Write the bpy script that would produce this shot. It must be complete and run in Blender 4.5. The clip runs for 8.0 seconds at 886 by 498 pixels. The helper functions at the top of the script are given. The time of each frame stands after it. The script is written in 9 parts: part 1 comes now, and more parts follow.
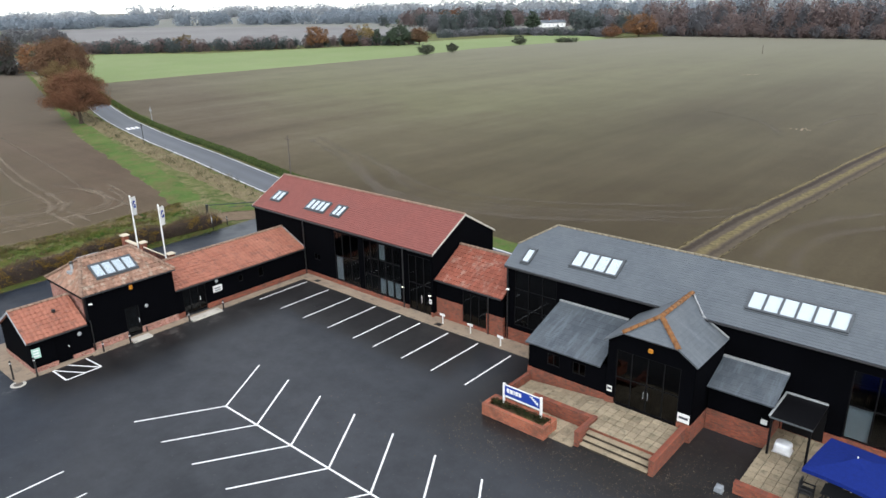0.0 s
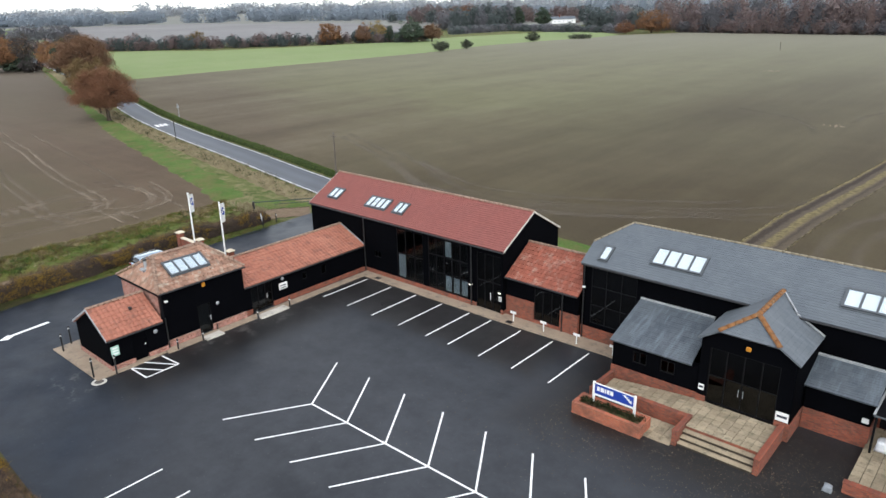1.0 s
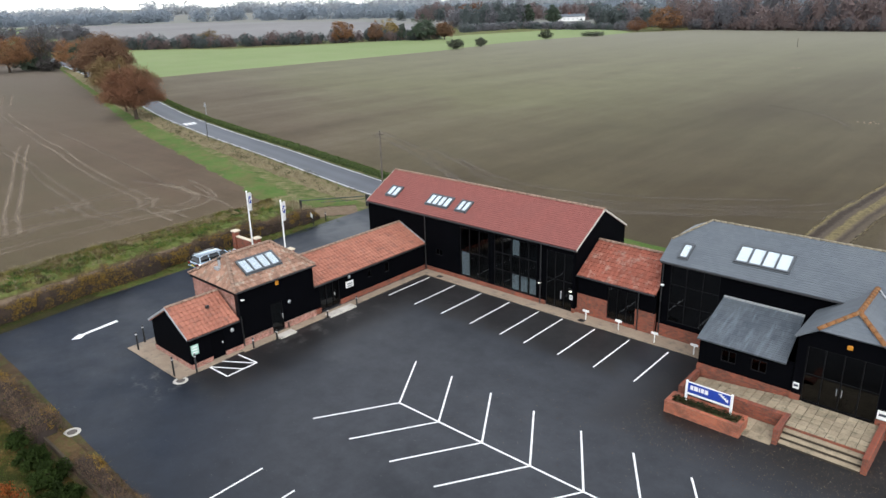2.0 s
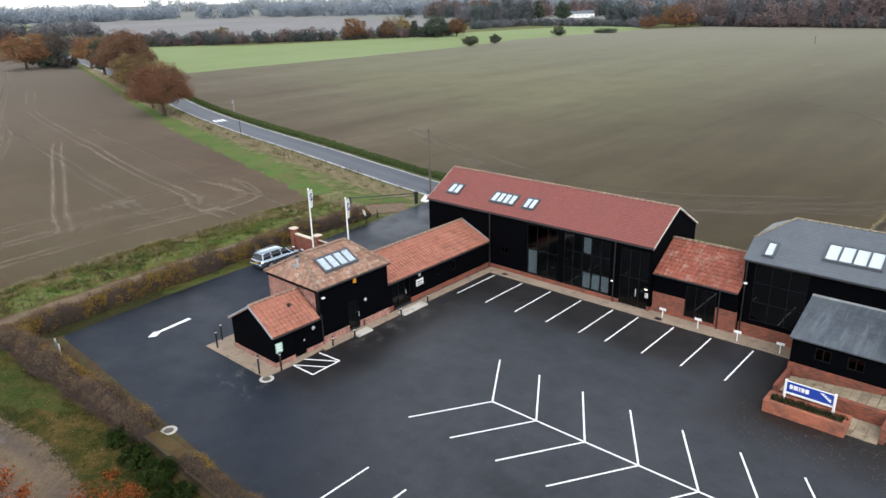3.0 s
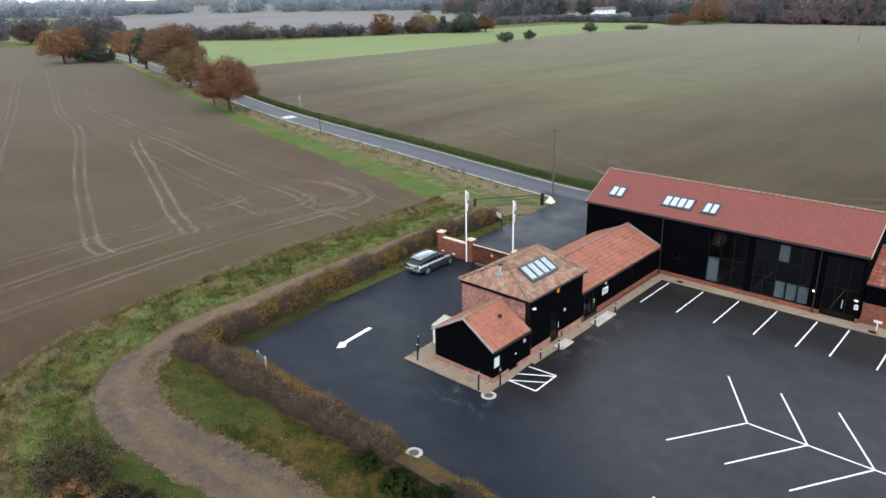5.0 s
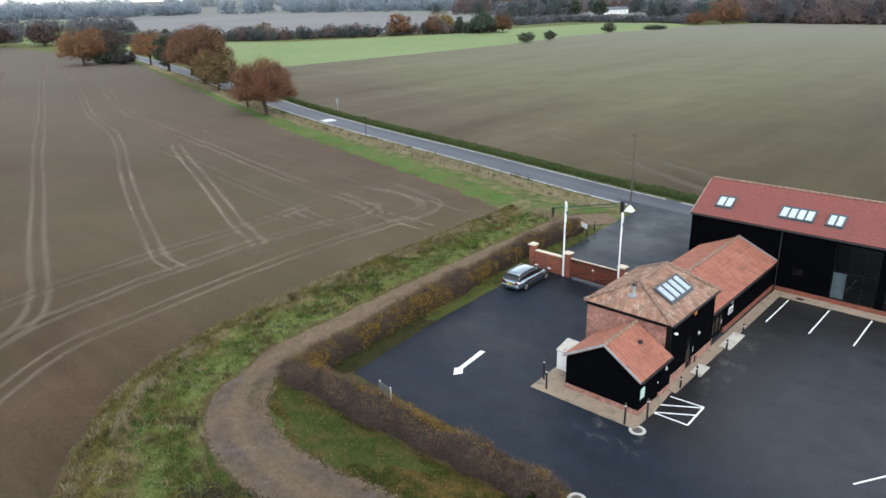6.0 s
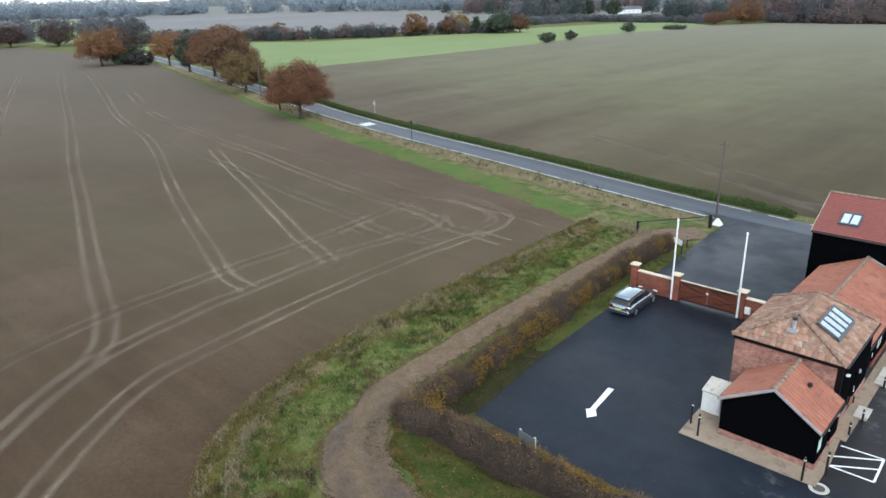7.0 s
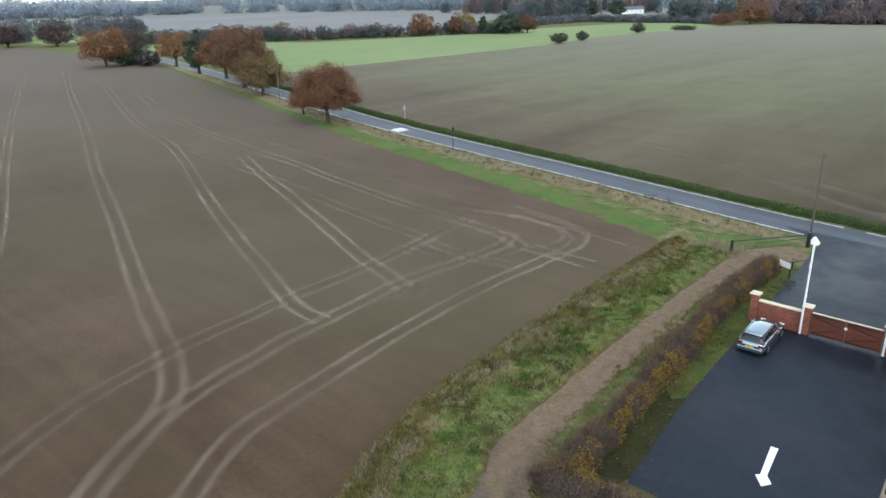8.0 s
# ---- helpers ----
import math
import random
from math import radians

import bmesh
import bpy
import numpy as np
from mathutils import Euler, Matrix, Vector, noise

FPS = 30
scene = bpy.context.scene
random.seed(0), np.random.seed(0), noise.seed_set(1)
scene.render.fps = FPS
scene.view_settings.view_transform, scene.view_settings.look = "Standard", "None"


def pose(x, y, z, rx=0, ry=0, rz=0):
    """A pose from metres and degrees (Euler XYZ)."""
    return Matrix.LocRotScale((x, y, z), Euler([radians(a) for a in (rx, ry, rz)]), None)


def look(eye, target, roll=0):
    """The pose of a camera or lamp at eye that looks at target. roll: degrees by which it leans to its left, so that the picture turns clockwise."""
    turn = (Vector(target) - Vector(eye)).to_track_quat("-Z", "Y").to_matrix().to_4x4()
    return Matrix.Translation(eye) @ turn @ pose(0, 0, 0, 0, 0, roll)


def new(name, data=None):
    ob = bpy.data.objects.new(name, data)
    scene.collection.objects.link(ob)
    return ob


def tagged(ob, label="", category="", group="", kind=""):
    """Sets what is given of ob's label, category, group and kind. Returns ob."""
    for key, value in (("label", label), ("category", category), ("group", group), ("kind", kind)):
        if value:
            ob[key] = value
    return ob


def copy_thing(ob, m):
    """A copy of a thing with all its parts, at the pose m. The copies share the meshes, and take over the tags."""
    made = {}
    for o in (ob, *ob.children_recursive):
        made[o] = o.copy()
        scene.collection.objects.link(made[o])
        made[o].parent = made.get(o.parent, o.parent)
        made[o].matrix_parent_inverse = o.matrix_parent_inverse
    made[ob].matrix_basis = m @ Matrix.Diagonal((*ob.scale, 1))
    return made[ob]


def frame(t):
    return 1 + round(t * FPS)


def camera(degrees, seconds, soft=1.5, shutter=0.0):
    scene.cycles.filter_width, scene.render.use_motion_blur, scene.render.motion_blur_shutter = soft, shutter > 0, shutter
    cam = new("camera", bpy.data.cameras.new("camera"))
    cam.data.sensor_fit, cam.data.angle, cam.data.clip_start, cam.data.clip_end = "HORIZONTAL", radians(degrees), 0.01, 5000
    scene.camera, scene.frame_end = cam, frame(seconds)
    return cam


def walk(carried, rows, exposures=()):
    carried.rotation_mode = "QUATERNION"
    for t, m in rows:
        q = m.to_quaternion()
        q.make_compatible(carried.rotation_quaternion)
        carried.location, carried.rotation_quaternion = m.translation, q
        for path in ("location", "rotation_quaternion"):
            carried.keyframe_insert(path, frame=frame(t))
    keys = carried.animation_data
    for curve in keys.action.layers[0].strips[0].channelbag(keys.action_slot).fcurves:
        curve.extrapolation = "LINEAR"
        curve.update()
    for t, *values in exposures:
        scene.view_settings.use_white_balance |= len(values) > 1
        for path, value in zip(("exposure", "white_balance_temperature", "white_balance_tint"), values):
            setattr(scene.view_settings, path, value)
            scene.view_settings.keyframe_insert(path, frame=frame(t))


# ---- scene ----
cam = camera(64.4, 8.0)
# seconds, eye, target, roll
PATH = [
    (0, (-0.328, -0.161, 21.158), (-1.573, 1.258, 20.497), -1.2),
    (0.5, (-2.12, -1.575, 21.181), (-3.369, -0.161, 20.516), -1.3),
    (1, (-3.92, -3.053, 21.224), (-5.172, -1.644, 20.555), -1.3),
    (1.5, (-5.744, -4.515, 21.231), (-7.0, -3.11, 20.56), -1.4),
    (3, (-11.474, -9.168, 21.352), (-12.737, -7.775, 20.671), -1.5),
    (3.5, (-13.716, -10.909, 21.407), (-14.978, -9.517, 20.722), -1.4),
    (4, (-16.329, -12.645, 21.43), (-17.593, -11.255, 20.743), -1.3),
    (4.5, (-19.326, -14.367, 21.478), (-20.59, -12.98, 20.788), -1.2),
    (6, (-30.574, -18.153, 21.493), (-31.848, -16.774, 20.803), -1.4),
    (6.5, (-34.406, -18.878, 21.553), (-35.682, -17.502, 20.863), -1.4),
    (7, (-38.719, -19.505, 21.644), (-39.998, -18.132, 20.953), -1.4),
    (7.5, (-43.237, -19.881, 21.675), (-44.514, -18.505, 20.984), -1.4),
    (8, (-47.941, -20.091, 21.72), (-49.205, -18.704, 21.028), -1.3),
]
# the clip's own white balance drifts cooler and greener towards its end
walk(cam, [(t, look(eye, target, roll)) for t, eye, target, roll in PATH], [(0, 1.38, 6400, 8.5), (3.0, 1.37, 6400, 9.5), (4.5, 1.36, 6360, 9.0), (6.5, 1.36, 6080, 5.8), (8.0, 1.33, 5900, 3.8)])

# ---- light: an overcast autumn day ----
SUN_UP, SUN_ROUND = radians(48), radians(130)
world = bpy.data.worlds.new("overcast_sky")
scene.world = world
world.use_nodes = True
wn, wl = world.node_tree.nodes, world.node_tree.links
sky = wn.new("ShaderNodeTexSky")
sky.sky_type, sky.sun_disc = "NISHITA", False
sky.sun_elevation, sky.sun_rotation = SUN_UP, SUN_ROUND
sky.air_density, sky.dust_density, sky.ozone_density = 1.0, 0.7, 1.0
pale = wn.new("ShaderNodeHueSaturation")
pale.inputs["Saturation"].default_value = 0.25
wl.new(sky.outputs[0], pale.inputs["Color"])
cool = wn.new("ShaderNodeMix")
cool.data_type, cool.blend_type = "RGBA", "MULTIPLY"
cool.inputs[0].default_value, cool.inputs[7].default_value = 1.0, (0.995, 0.994, 0.99, 1)
wl.new(pale.outputs[0], cool.inputs[6])
wl.new(cool.outputs[2], wn["Background"].inputs["Color"])
wn["Background"].inputs["Strength"].default_value = 0.15
sun = new("sun", bpy.data.lights.new("sun", "SUN"))
sun.data.energy, sun.data.angle, sun.data.color = 0.5, radians(45), (1.0, 0.98, 0.95)
# the sky's rotation turns clockwise from +y
sun.matrix_world = look(Vector((math.sin(SUN_ROUND) * math.cos(SUN_UP), math.cos(SUN_ROUND) * math.cos(SUN_UP), math.sin(SUN_UP))) * 80, (0, 0, 0))

# ---- materials ----
def nodes_of(name):
    m = bpy.data.materials.new(name)
    m.use_nodes = True
    return m, m.node_tree.nodes, m.node_tree.links, m.node_tree.nodes["Principled BSDF"]


def noise_node(n, l, scale, detail=4.0, rough=0.6, vec=None, stretch=None):
    t = n.new("ShaderNodeTexNoise")
    t.inputs["Scale"].default_value, t.inputs["Detail"].default_value, t.inputs["Roughness"].default_value = scale, detail, rough
    if vec is None:
        vec = n.new("ShaderNodeNewGeometry").outputs["Position"]
    if stretch:
        mp = n.new("ShaderNodeMapping")
        mp.inputs["Rotation"].default_value = (0, 0, radians(stretch[0]))
        mp.inputs["Scale"].default_value = stretch[1]
        l.new(vec, mp.inputs["Vector"])
        vec = mp.outputs[0]
    l.new(vec, t.inputs["Vector"])
    return t.outputs["Fac"]


def ramp(n, l, fac, stops):
    r = n.new("ShaderNodeValToRGB")
    el = r.color_ramp.elements
    while len(el) < len(stops):
        el.new(0.5)
    for e, (p, c) in zip(el, stops):
        e.position, e.color = p, (*c, 1)
    l.new(fac, r.inputs[0])
    return r.outputs[0]


def mixed(n, l, fac, a, b, mode="MIX"):
    m = n.new("ShaderNodeMix")
    m.data_type, m.blend_type = "RGBA", mode
    for s, v in ((m.inputs[0], fac), (m.inputs[6], a), (m.inputs[7], b)):
        if isinstance(v, (int, float)):
            s.default_value = v
        elif isinstance(v, tuple):
            s.default_value = (*v, 1)
        else:
            l.new(v, s)
    return m.outputs[2]


def maths(n, l, op, a, b=0.0, clamp=False):
    m = n.new("ShaderNodeMath")
    m.operation, m.use_clamp = op, clamp
    for s, v in zip(m.inputs, (a, b)):
        if isinstance(v, (int, float)):
            s.default_value = v
        else:
            l.new(v, s)
    return m.outputs[0]


def bumped(n, l, bsdf, height, strength=0.4, distance=0.02):
    b = n.new("ShaderNodeBump")
    b.inputs["Strength"].default_value, b.inputs["Distance"].default_value = strength, distance
    l.new(height, b.inputs["Height"])
    l.new(b.outputs[0], bsdf.inputs["Normal"])


def surface(name, dark, light, big=0.3, small=12.0, rough=0.85, metal=0.0, bump=0.3, depth=0.01, spec=0.3, random_amount=0.0, third=None, rough_span=0.1):
    """Two colours mixed by broad stains and fine grain, with a third in patches; varied per object if asked."""
    m, n, l, b = nodes_of(name)
    broad, fine = noise_node(n, l, big, 5), noise_node(n, l, small, 6, 0.7)
    f = maths(n, l, "ADD", maths(n, l, "MULTIPLY", broad, 0.6), maths(n, l, "MULTIPLY", fine, 0.4))
    c = ramp(n, l, f, [(0.32, dark), (0.68, light)])
    if third:
        spot = noise_node(n, l, big * 3.1, 6, 0.7)
        c = mixed(n, l, ramp(n, l, spot, [(0.52, (0, 0, 0)), (0.66, (1, 1, 1))]), c, third)
    if random_amount:
        info = n.new("ShaderNodeObjectInfo")
        isl = n.new("ShaderNodeNewGeometry").outputs["Random Per Island"]
        r = maths(n, l, "FRACT", maths(n, l, "ADD", info.outputs["Random"], isl))
        k = maths(n, l, "MULTIPLY_ADD", r, random_amount)
        k.node.inputs[2].default_value = 1 - random_amount / 2
        h = n.new("ShaderNodeHueSaturation")
        l.new(k, h.inputs["Value"])
        l.new(c, h.inputs["Color"])
        c = h.outputs[0]
    l.new(c, b.inputs["Base Color"])
    rr = maths(n, l, "MULTIPLY_ADD", broad, rough_span * 2)
    rr.node.inputs[2].default_value = rough - rough_span
    l.new(rr, b.inputs["Roughness"])
    b.inputs["Metallic"].default_value, b.inputs["Specular IOR Level"].default_value = metal, spec
    if bump:
        bumped(n, l, b, fine, bump, depth)
    return m


def brick_material(name, one, two, mortar, across, bloom=0.5):
    """Bricks of 225 x 75 mm in world metres; across: 'x', 'y' (the axis along the wall) or 'xy' by the face's normal."""
    m, n, l, b = nodes_of(name)
    pos = n.new("ShaderNodeNewGeometry")
    sp, sn = n.new("ShaderNodeSeparateXYZ"), n.new("ShaderNodeSeparateXYZ")
    l.new(pos.outputs["Position"], sp.inputs[0])
    l.new(pos.outputs["Normal"], sn.inputs[0])
    side = maths(n, l, "GREATER_THAN", maths(n, l, "ABSOLUTE", sn.outputs[0]), 0.7)
    u = n.new("ShaderNodeMix")
    l.new(side, u.inputs[0]), l.new(sp.outputs[0], u.inputs[2]), l.new(sp.outputs[1], u.inputs[3])
    cv = n.new("ShaderNodeCombineXYZ")
    l.new(u.outputs[0], cv.inputs[0]), l.new(sp.outputs[2], cv.inputs[1])
    t = n.new("ShaderNodeTexBrick")
    l.new(cv.outputs[0], t.inputs["Vector"])
    for k, v in (("Scale", 1.0), ("Brick Width", 0.235), ("Row Height", 0.08), ("Mortar Size", 0.008), ("Bias", -0.1)):
        t.inputs[k].default_value = v
    t.inputs["Color1"].default_value, t.inputs["Color2"].default_value, t.inputs["Mortar"].default_value = (*one, 1), (*two, 1), (*mortar, 1)
    patch = noise_node(n, l, 3.4, 5, 0.75)
    grain = noise_node(n, l, 45, 4)
    c = mixed(n, l, ramp(n, l, patch, [(0.48, (0, 0, 0)), (0.66, (bloom, bloom, bloom))]), t.outputs["Color"], tuple(min(1, v * 1.1 + 0.12) for v in one))
    grime = noise_node(n, l, 1.1, 6, 0.75)
    c = mixed(n, l, ramp(n, l, grime, [(0.45, (0, 0, 0)), (0.68, (0.6, 0.6, 0.6))]), c, (0.06, 0.04, 0.028))
    c = mixed(n, l, 0.3, c, ramp(n, l, grain, [(0.3, (0.3, 0.3, 0.3)), (0.7, (1, 1, 1))]), "MULTIPLY")
    l.new(c, b.inputs["Base Color"])
    b.inputs["Roughness"].default_value = 0.9
    bumped(n, l, b, t.outputs["Fac"], -0.5, 0.008)
    return m


def roof_material(name, cols, lichen, moss, course, width, along="x", rough=0.75, amount=0.45, streak=0.0):
    """Courses of small tiles or slates: colour differs from piece to piece, with lichen patches."""
    m, n, l, b = nodes_of(name)
    geo = n.new("ShaderNodeNewGeometry")
    sp = n.new("ShaderNodeSeparateXYZ")
    l.new(geo.outputs["Position"], sp.inputs[0])
    cv = n.new("ShaderNodeCombineXYZ")
    l.new(sp.outputs[0 if along == "x" else 1], cv.inputs[0])
    l.new(sp.outputs[2], cv.inputs[1])
    t = n.new("ShaderNodeTexBrick")
    l.new(cv.outputs[0], t.inputs["Vector"])
    for k, v in (("Scale", 1.0), ("Brick Width", width), ("Row Height", course), ("Mortar Size", 0.004), ("Bias", 0.0)):
        t.inputs[k].default_value = v
    t.inputs["Color1"].default_value, t.inputs["Color2"].default_value, t.inputs["Mortar"].default_value = (*cols[0], 1), (*cols[1], 1), (*[v * 0.7 for v in cols[0]], 1)
    broad, fine = noise_node(n, l, 0.35, 5, 0.65), noise_node(n, l, 7.0, 6, 0.75)
    c = mixed(n, l, ramp(n, l, broad, [(0.42, (0, 0, 0)), (0.62, (amount,) * 3)]), t.outputs["Color"], lichen)
    c = mixed(n, l, ramp(n, l, fine, [(0.56, (0, 0, 0)), (0.7, (amount,) * 3)]), c, moss)
    if streak:
        # pale bloom washed down the slope
        run = noise_node(n, l, 1.0, 5, 0.7, stretch=(0, (3.2, 0.5, 0.5) if along == "x" else (0.5, 3.2, 0.5)))
        c = mixed(n, l, ramp(n, l, run, [(0.5, (0, 0, 0)), (0.68, (streak,) * 3)]), c, tuple(v * 2.0 for v in cols[1]))
    l.new(c, b.inputs["Base Color"])
    b.inputs["Roughness"].default_value, b.inputs["Specular IOR Level"].default_value = rough, 0.35
    bumped(n, l, b, maths(n, l, "ADD", t.outputs["Fac"], fine), -0.35, 0.008)
    return m


def soil_material(name, cols, tint, tint_amount, angle, spacing, far_haze=None):
    """Drilled earth: fine clods, faint drill rows, broad damp and sprouting patches."""
    m, n, l, b = nodes_of(name)
    broad, mid, fine = noise_node(n, l, 0.012, 6, 0.6), noise_node(n, l, 0.12, 6, 0.7), noise_node(n, l, 3.5, 6, 0.75)
    rows = noise_node(n, l, 1.0, 3, 0.5, stretch=(angle, (0.03, spacing, 1)))
    f = maths(n, l, "ADD", maths(n, l, "MULTIPLY", broad, 0.45), maths(n, l, "ADD", maths(n, l, "MULTIPLY", mid, 0.25), maths(n, l, "ADD", maths(n, l, "MULTIPLY", fine, 0.2), maths(n, l, "MULTIPLY", rows, 0.1))))
    c = ramp(n, l, f, [(0.4, cols[0]), (0.5, cols[1]), (0.6, cols[2])])
    green = noise_node(n, l, 0.02, 5, 0.65, stretch=(angle + 20, (0.5, 1.6, 1)))
    c = mixed(n, l, ramp(n, l, green, [(0.4, (0, 0, 0)), (0.65, (tint_amount,) * 3)]), c, tint)
    if far_haze:
        # distance haze mixed into the earth colour, paler towards the field's far side
        (dx, dy), start, end, pale_earth = far_haze
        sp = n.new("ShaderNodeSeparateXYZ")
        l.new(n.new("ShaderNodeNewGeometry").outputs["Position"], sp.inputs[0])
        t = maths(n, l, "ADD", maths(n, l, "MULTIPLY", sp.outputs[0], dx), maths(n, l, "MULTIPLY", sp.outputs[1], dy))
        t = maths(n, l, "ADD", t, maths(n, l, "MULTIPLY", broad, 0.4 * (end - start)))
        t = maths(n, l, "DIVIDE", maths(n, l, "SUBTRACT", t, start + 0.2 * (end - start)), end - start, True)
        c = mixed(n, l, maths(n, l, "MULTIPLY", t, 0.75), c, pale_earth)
    l.new(c, b.inputs["Base Color"])
    b.inputs["Roughness"].default_value, b.inputs["Specular IOR Level"].default_value = 0.95, 0.15
    bumped(n, l, b, fine, 0.6, 0.06)
    return m


def sprouting_material(name):
    """Brown drilled earth: seedlings show green over its middle, painted haze pales the far side, with streaks along
    the drilling.
    """
    m, n, l, b = nodes_of(name)
    pos = n.new("ShaderNodeNewGeometry").outputs["Position"]
    sp = n.new("ShaderNodeSeparateXYZ")
    l.new(pos, sp.inputs[0])
    x, y = sp.outputs[0], sp.outputs[1]
    mid, fine = noise_node(n, l, 0.1, 6, 0.7), noise_node(n, l, 3.0, 6, 0.75)
    broad = noise_node(n, l, 0.014, 5, 0.6)
    wide = noise_node(n, l, 1.0, 4, 0.6, stretch=(6, (0.05, 0.007, 1)))
    thin = noise_node(n, l, 1.0, 4, 0.65, stretch=(6, (0.35, 0.02, 1)))
    f = maths(n, l, "ADD", maths(n, l, "MULTIPLY", wide, 0.34), maths(n, l, "ADD", maths(n, l, "MULTIPLY", thin, 0.14), maths(n, l, "ADD", maths(n, l, "MULTIPLY", mid, 0.3), maths(n, l, "MULTIPLY", fine, 0.22))))
    earth = ramp(n, l, f, [(0.36, (0.058, 0.042, 0.026)), (0.5, (0.091, 0.07, 0.045)), (0.64, (0.133, 0.105, 0.072))])
    shoots = ramp(n, l, f, [(0.36, (0.071, 0.064, 0.029)), (0.5, (0.108, 0.101, 0.048)), (0.64, (0.147, 0.136, 0.07))])
    # how far in from the near edges
    t = maths(n, l, "ADD", y, maths(n, l, "MULTIPLY", x, 0.45))
    t = maths(n, l, "ADD", t, maths(n, l, "MULTIPLY", maths(n, l, "SUBTRACT", broad, 0.5), 90))
    t = maths(n, l, "DIVIDE", maths(n, l, "SUBTRACT", t, 22), 48, True)
    r = maths(n, l, "DIVIDE", maths(n, l, "SUBTRACT", maths(n, l, "MULTIPLY", maths(n, l, "ADD", x, maths(n, l, "MULTIPLY", y, 0.08)), -1.0), 13), 22, True)
    g = maths(n, l, "MULTIPLY", t, maths(n, l, "MULTIPLY_ADD", r, 0.75))
    g.node.inputs[1].links[0].from_node.inputs[2].default_value = 0.25
    blotch = noise_node(n, l, 0.05, 5, 0.6)
    patchy = maths(n, l, "ADD", -0.2, maths(n, l, "ADD", maths(n, l, "MULTIPLY", wide, 1.1), maths(n, l, "MULTIPLY", blotch, 1.2)), True)
    c = mixed(n, l, maths(n, l, "MULTIPLY", g, patchy), earth, shoots)
    # darker, browner earth towards the near east side
    near = maths(n, l, "MULTIPLY", maths(n, l, "DIVIDE", maths(n, l, "SUBTRACT", 340, y), 190, True), maths(n, l, "DIVIDE", maths(n, l, "ADD", x, 96), 46, True))
    damp = ramp(n, l, f, [(0.38, (0.036, 0.026, 0.014)), (0.5, (0.054, 0.041, 0.023)), (0.62, (0.082, 0.066, 0.037))])
    c = mixed(n, l, maths(n, l, "MULTIPLY", near, maths(n, l, "ADD", -0.1, maths(n, l, "ADD", broad, blotch), True)), c, damp)
    # distance haze blended into the colour towards the far side
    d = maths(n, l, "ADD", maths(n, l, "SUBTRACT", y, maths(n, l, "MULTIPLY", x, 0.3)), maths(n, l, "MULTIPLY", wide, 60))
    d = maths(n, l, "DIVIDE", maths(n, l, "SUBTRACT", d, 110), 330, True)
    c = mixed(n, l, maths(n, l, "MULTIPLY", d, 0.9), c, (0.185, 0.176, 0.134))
    l.new(c, b.inputs["Base Color"])
    b.inputs["Roughness"].default_value, b.inputs["Specular IOR Level"].default_value = 0.95, 0.15
    bumped(n, l, b, fine, 0.6, 0.06)
    return m


def grass_material(name, cols, straw, straw_amount, scale=0.25):
    m, n, l, b = nodes_of(name)
    broad, fine = noise_node(n, l, scale, 6, 0.7), noise_node(n, l, 5.0, 6, 0.8)
    f = maths(n, l, "ADD", maths(n, l, "MULTIPLY", broad, 0.5), maths(n, l, "MULTIPLY", fine, 0.5))
    c = ramp(n, l, f, [(0.35, cols[0]), (0.5, cols[1]), (0.66, cols[2])])
    s = noise_node(n, l, scale * 2.3, 6, 0.75)
    c = mixed(n, l, ramp(n, l, s, [(0.45, (0, 0, 0)), (0.62, (straw_amount,) * 3)]), c, straw)
    l.new(c, b.inputs["Base Color"])
    b.inputs["Roughness"].default_value, b.inputs["Specular IOR Level"].default_value = 0.95, 0.1
    bumped(n, l, b, fine, 0.8, 0.08)
    return m


def ribbon_material(name, build):
    """A surface whose look varies across its width: build(n, l, across, along, bsdf)."""
    m, n, l, b = nodes_of(name)
    uv = n.new("ShaderNodeUVMap")
    sp = n.new("ShaderNodeSeparateXYZ")
    l.new(uv.outputs[0], sp.inputs[0])
    build(n, l, sp.outputs[0], sp.outputs[1], b)
    return m


def leaf_material(name, cols, rough=0.8, thin=0.5):
    m, n, l, b = nodes_of(name)
    geo = n.new("ShaderNodeNewGeometry")
    info = n.new("ShaderNodeObjectInfo")
    patch = noise_node(n, l, 0.35, 3)
    f = maths(n, l, "ADD", maths(n, l, "MULTIPLY", geo.outputs["Random Per Island"], 0.6), maths(n, l, "MULTIPLY", patch, 0.4))
    c = ramp(n, l, f, [(0.15 + 0.7 * i / max(1, len(cols) - 1), k) for i, k in enumerate(cols)])
    h = n.new("ShaderNodeHueSaturation")
    v = maths(n, l, "MULTIPLY_ADD", info.outputs["Random"], 0.3)
    v.node.inputs[2].default_value = 0.85
    l.new(v, h.inputs["Value"]), l.new(c, h.inputs["Color"])
    l.new(h.outputs[0], b.inputs["Base Color"])
    b.inputs["Roughness"].default_value, b.inputs["Specular IOR Level"].default_value = rough, 0.15
    if thin:
        tr = n.new("ShaderNodeBsdfTranslucent")
        mx = n.new("ShaderNodeMixShader")
        mx.inputs[0].default_value = thin
        l.new(h.outputs[0], tr.inputs[0])
        l.new(b.outputs[0], mx.inputs[1]), l.new(tr.outputs[0], mx.inputs[2])
        l.new(mx.outputs[0], n["Material Output"].inputs[0])
    return m


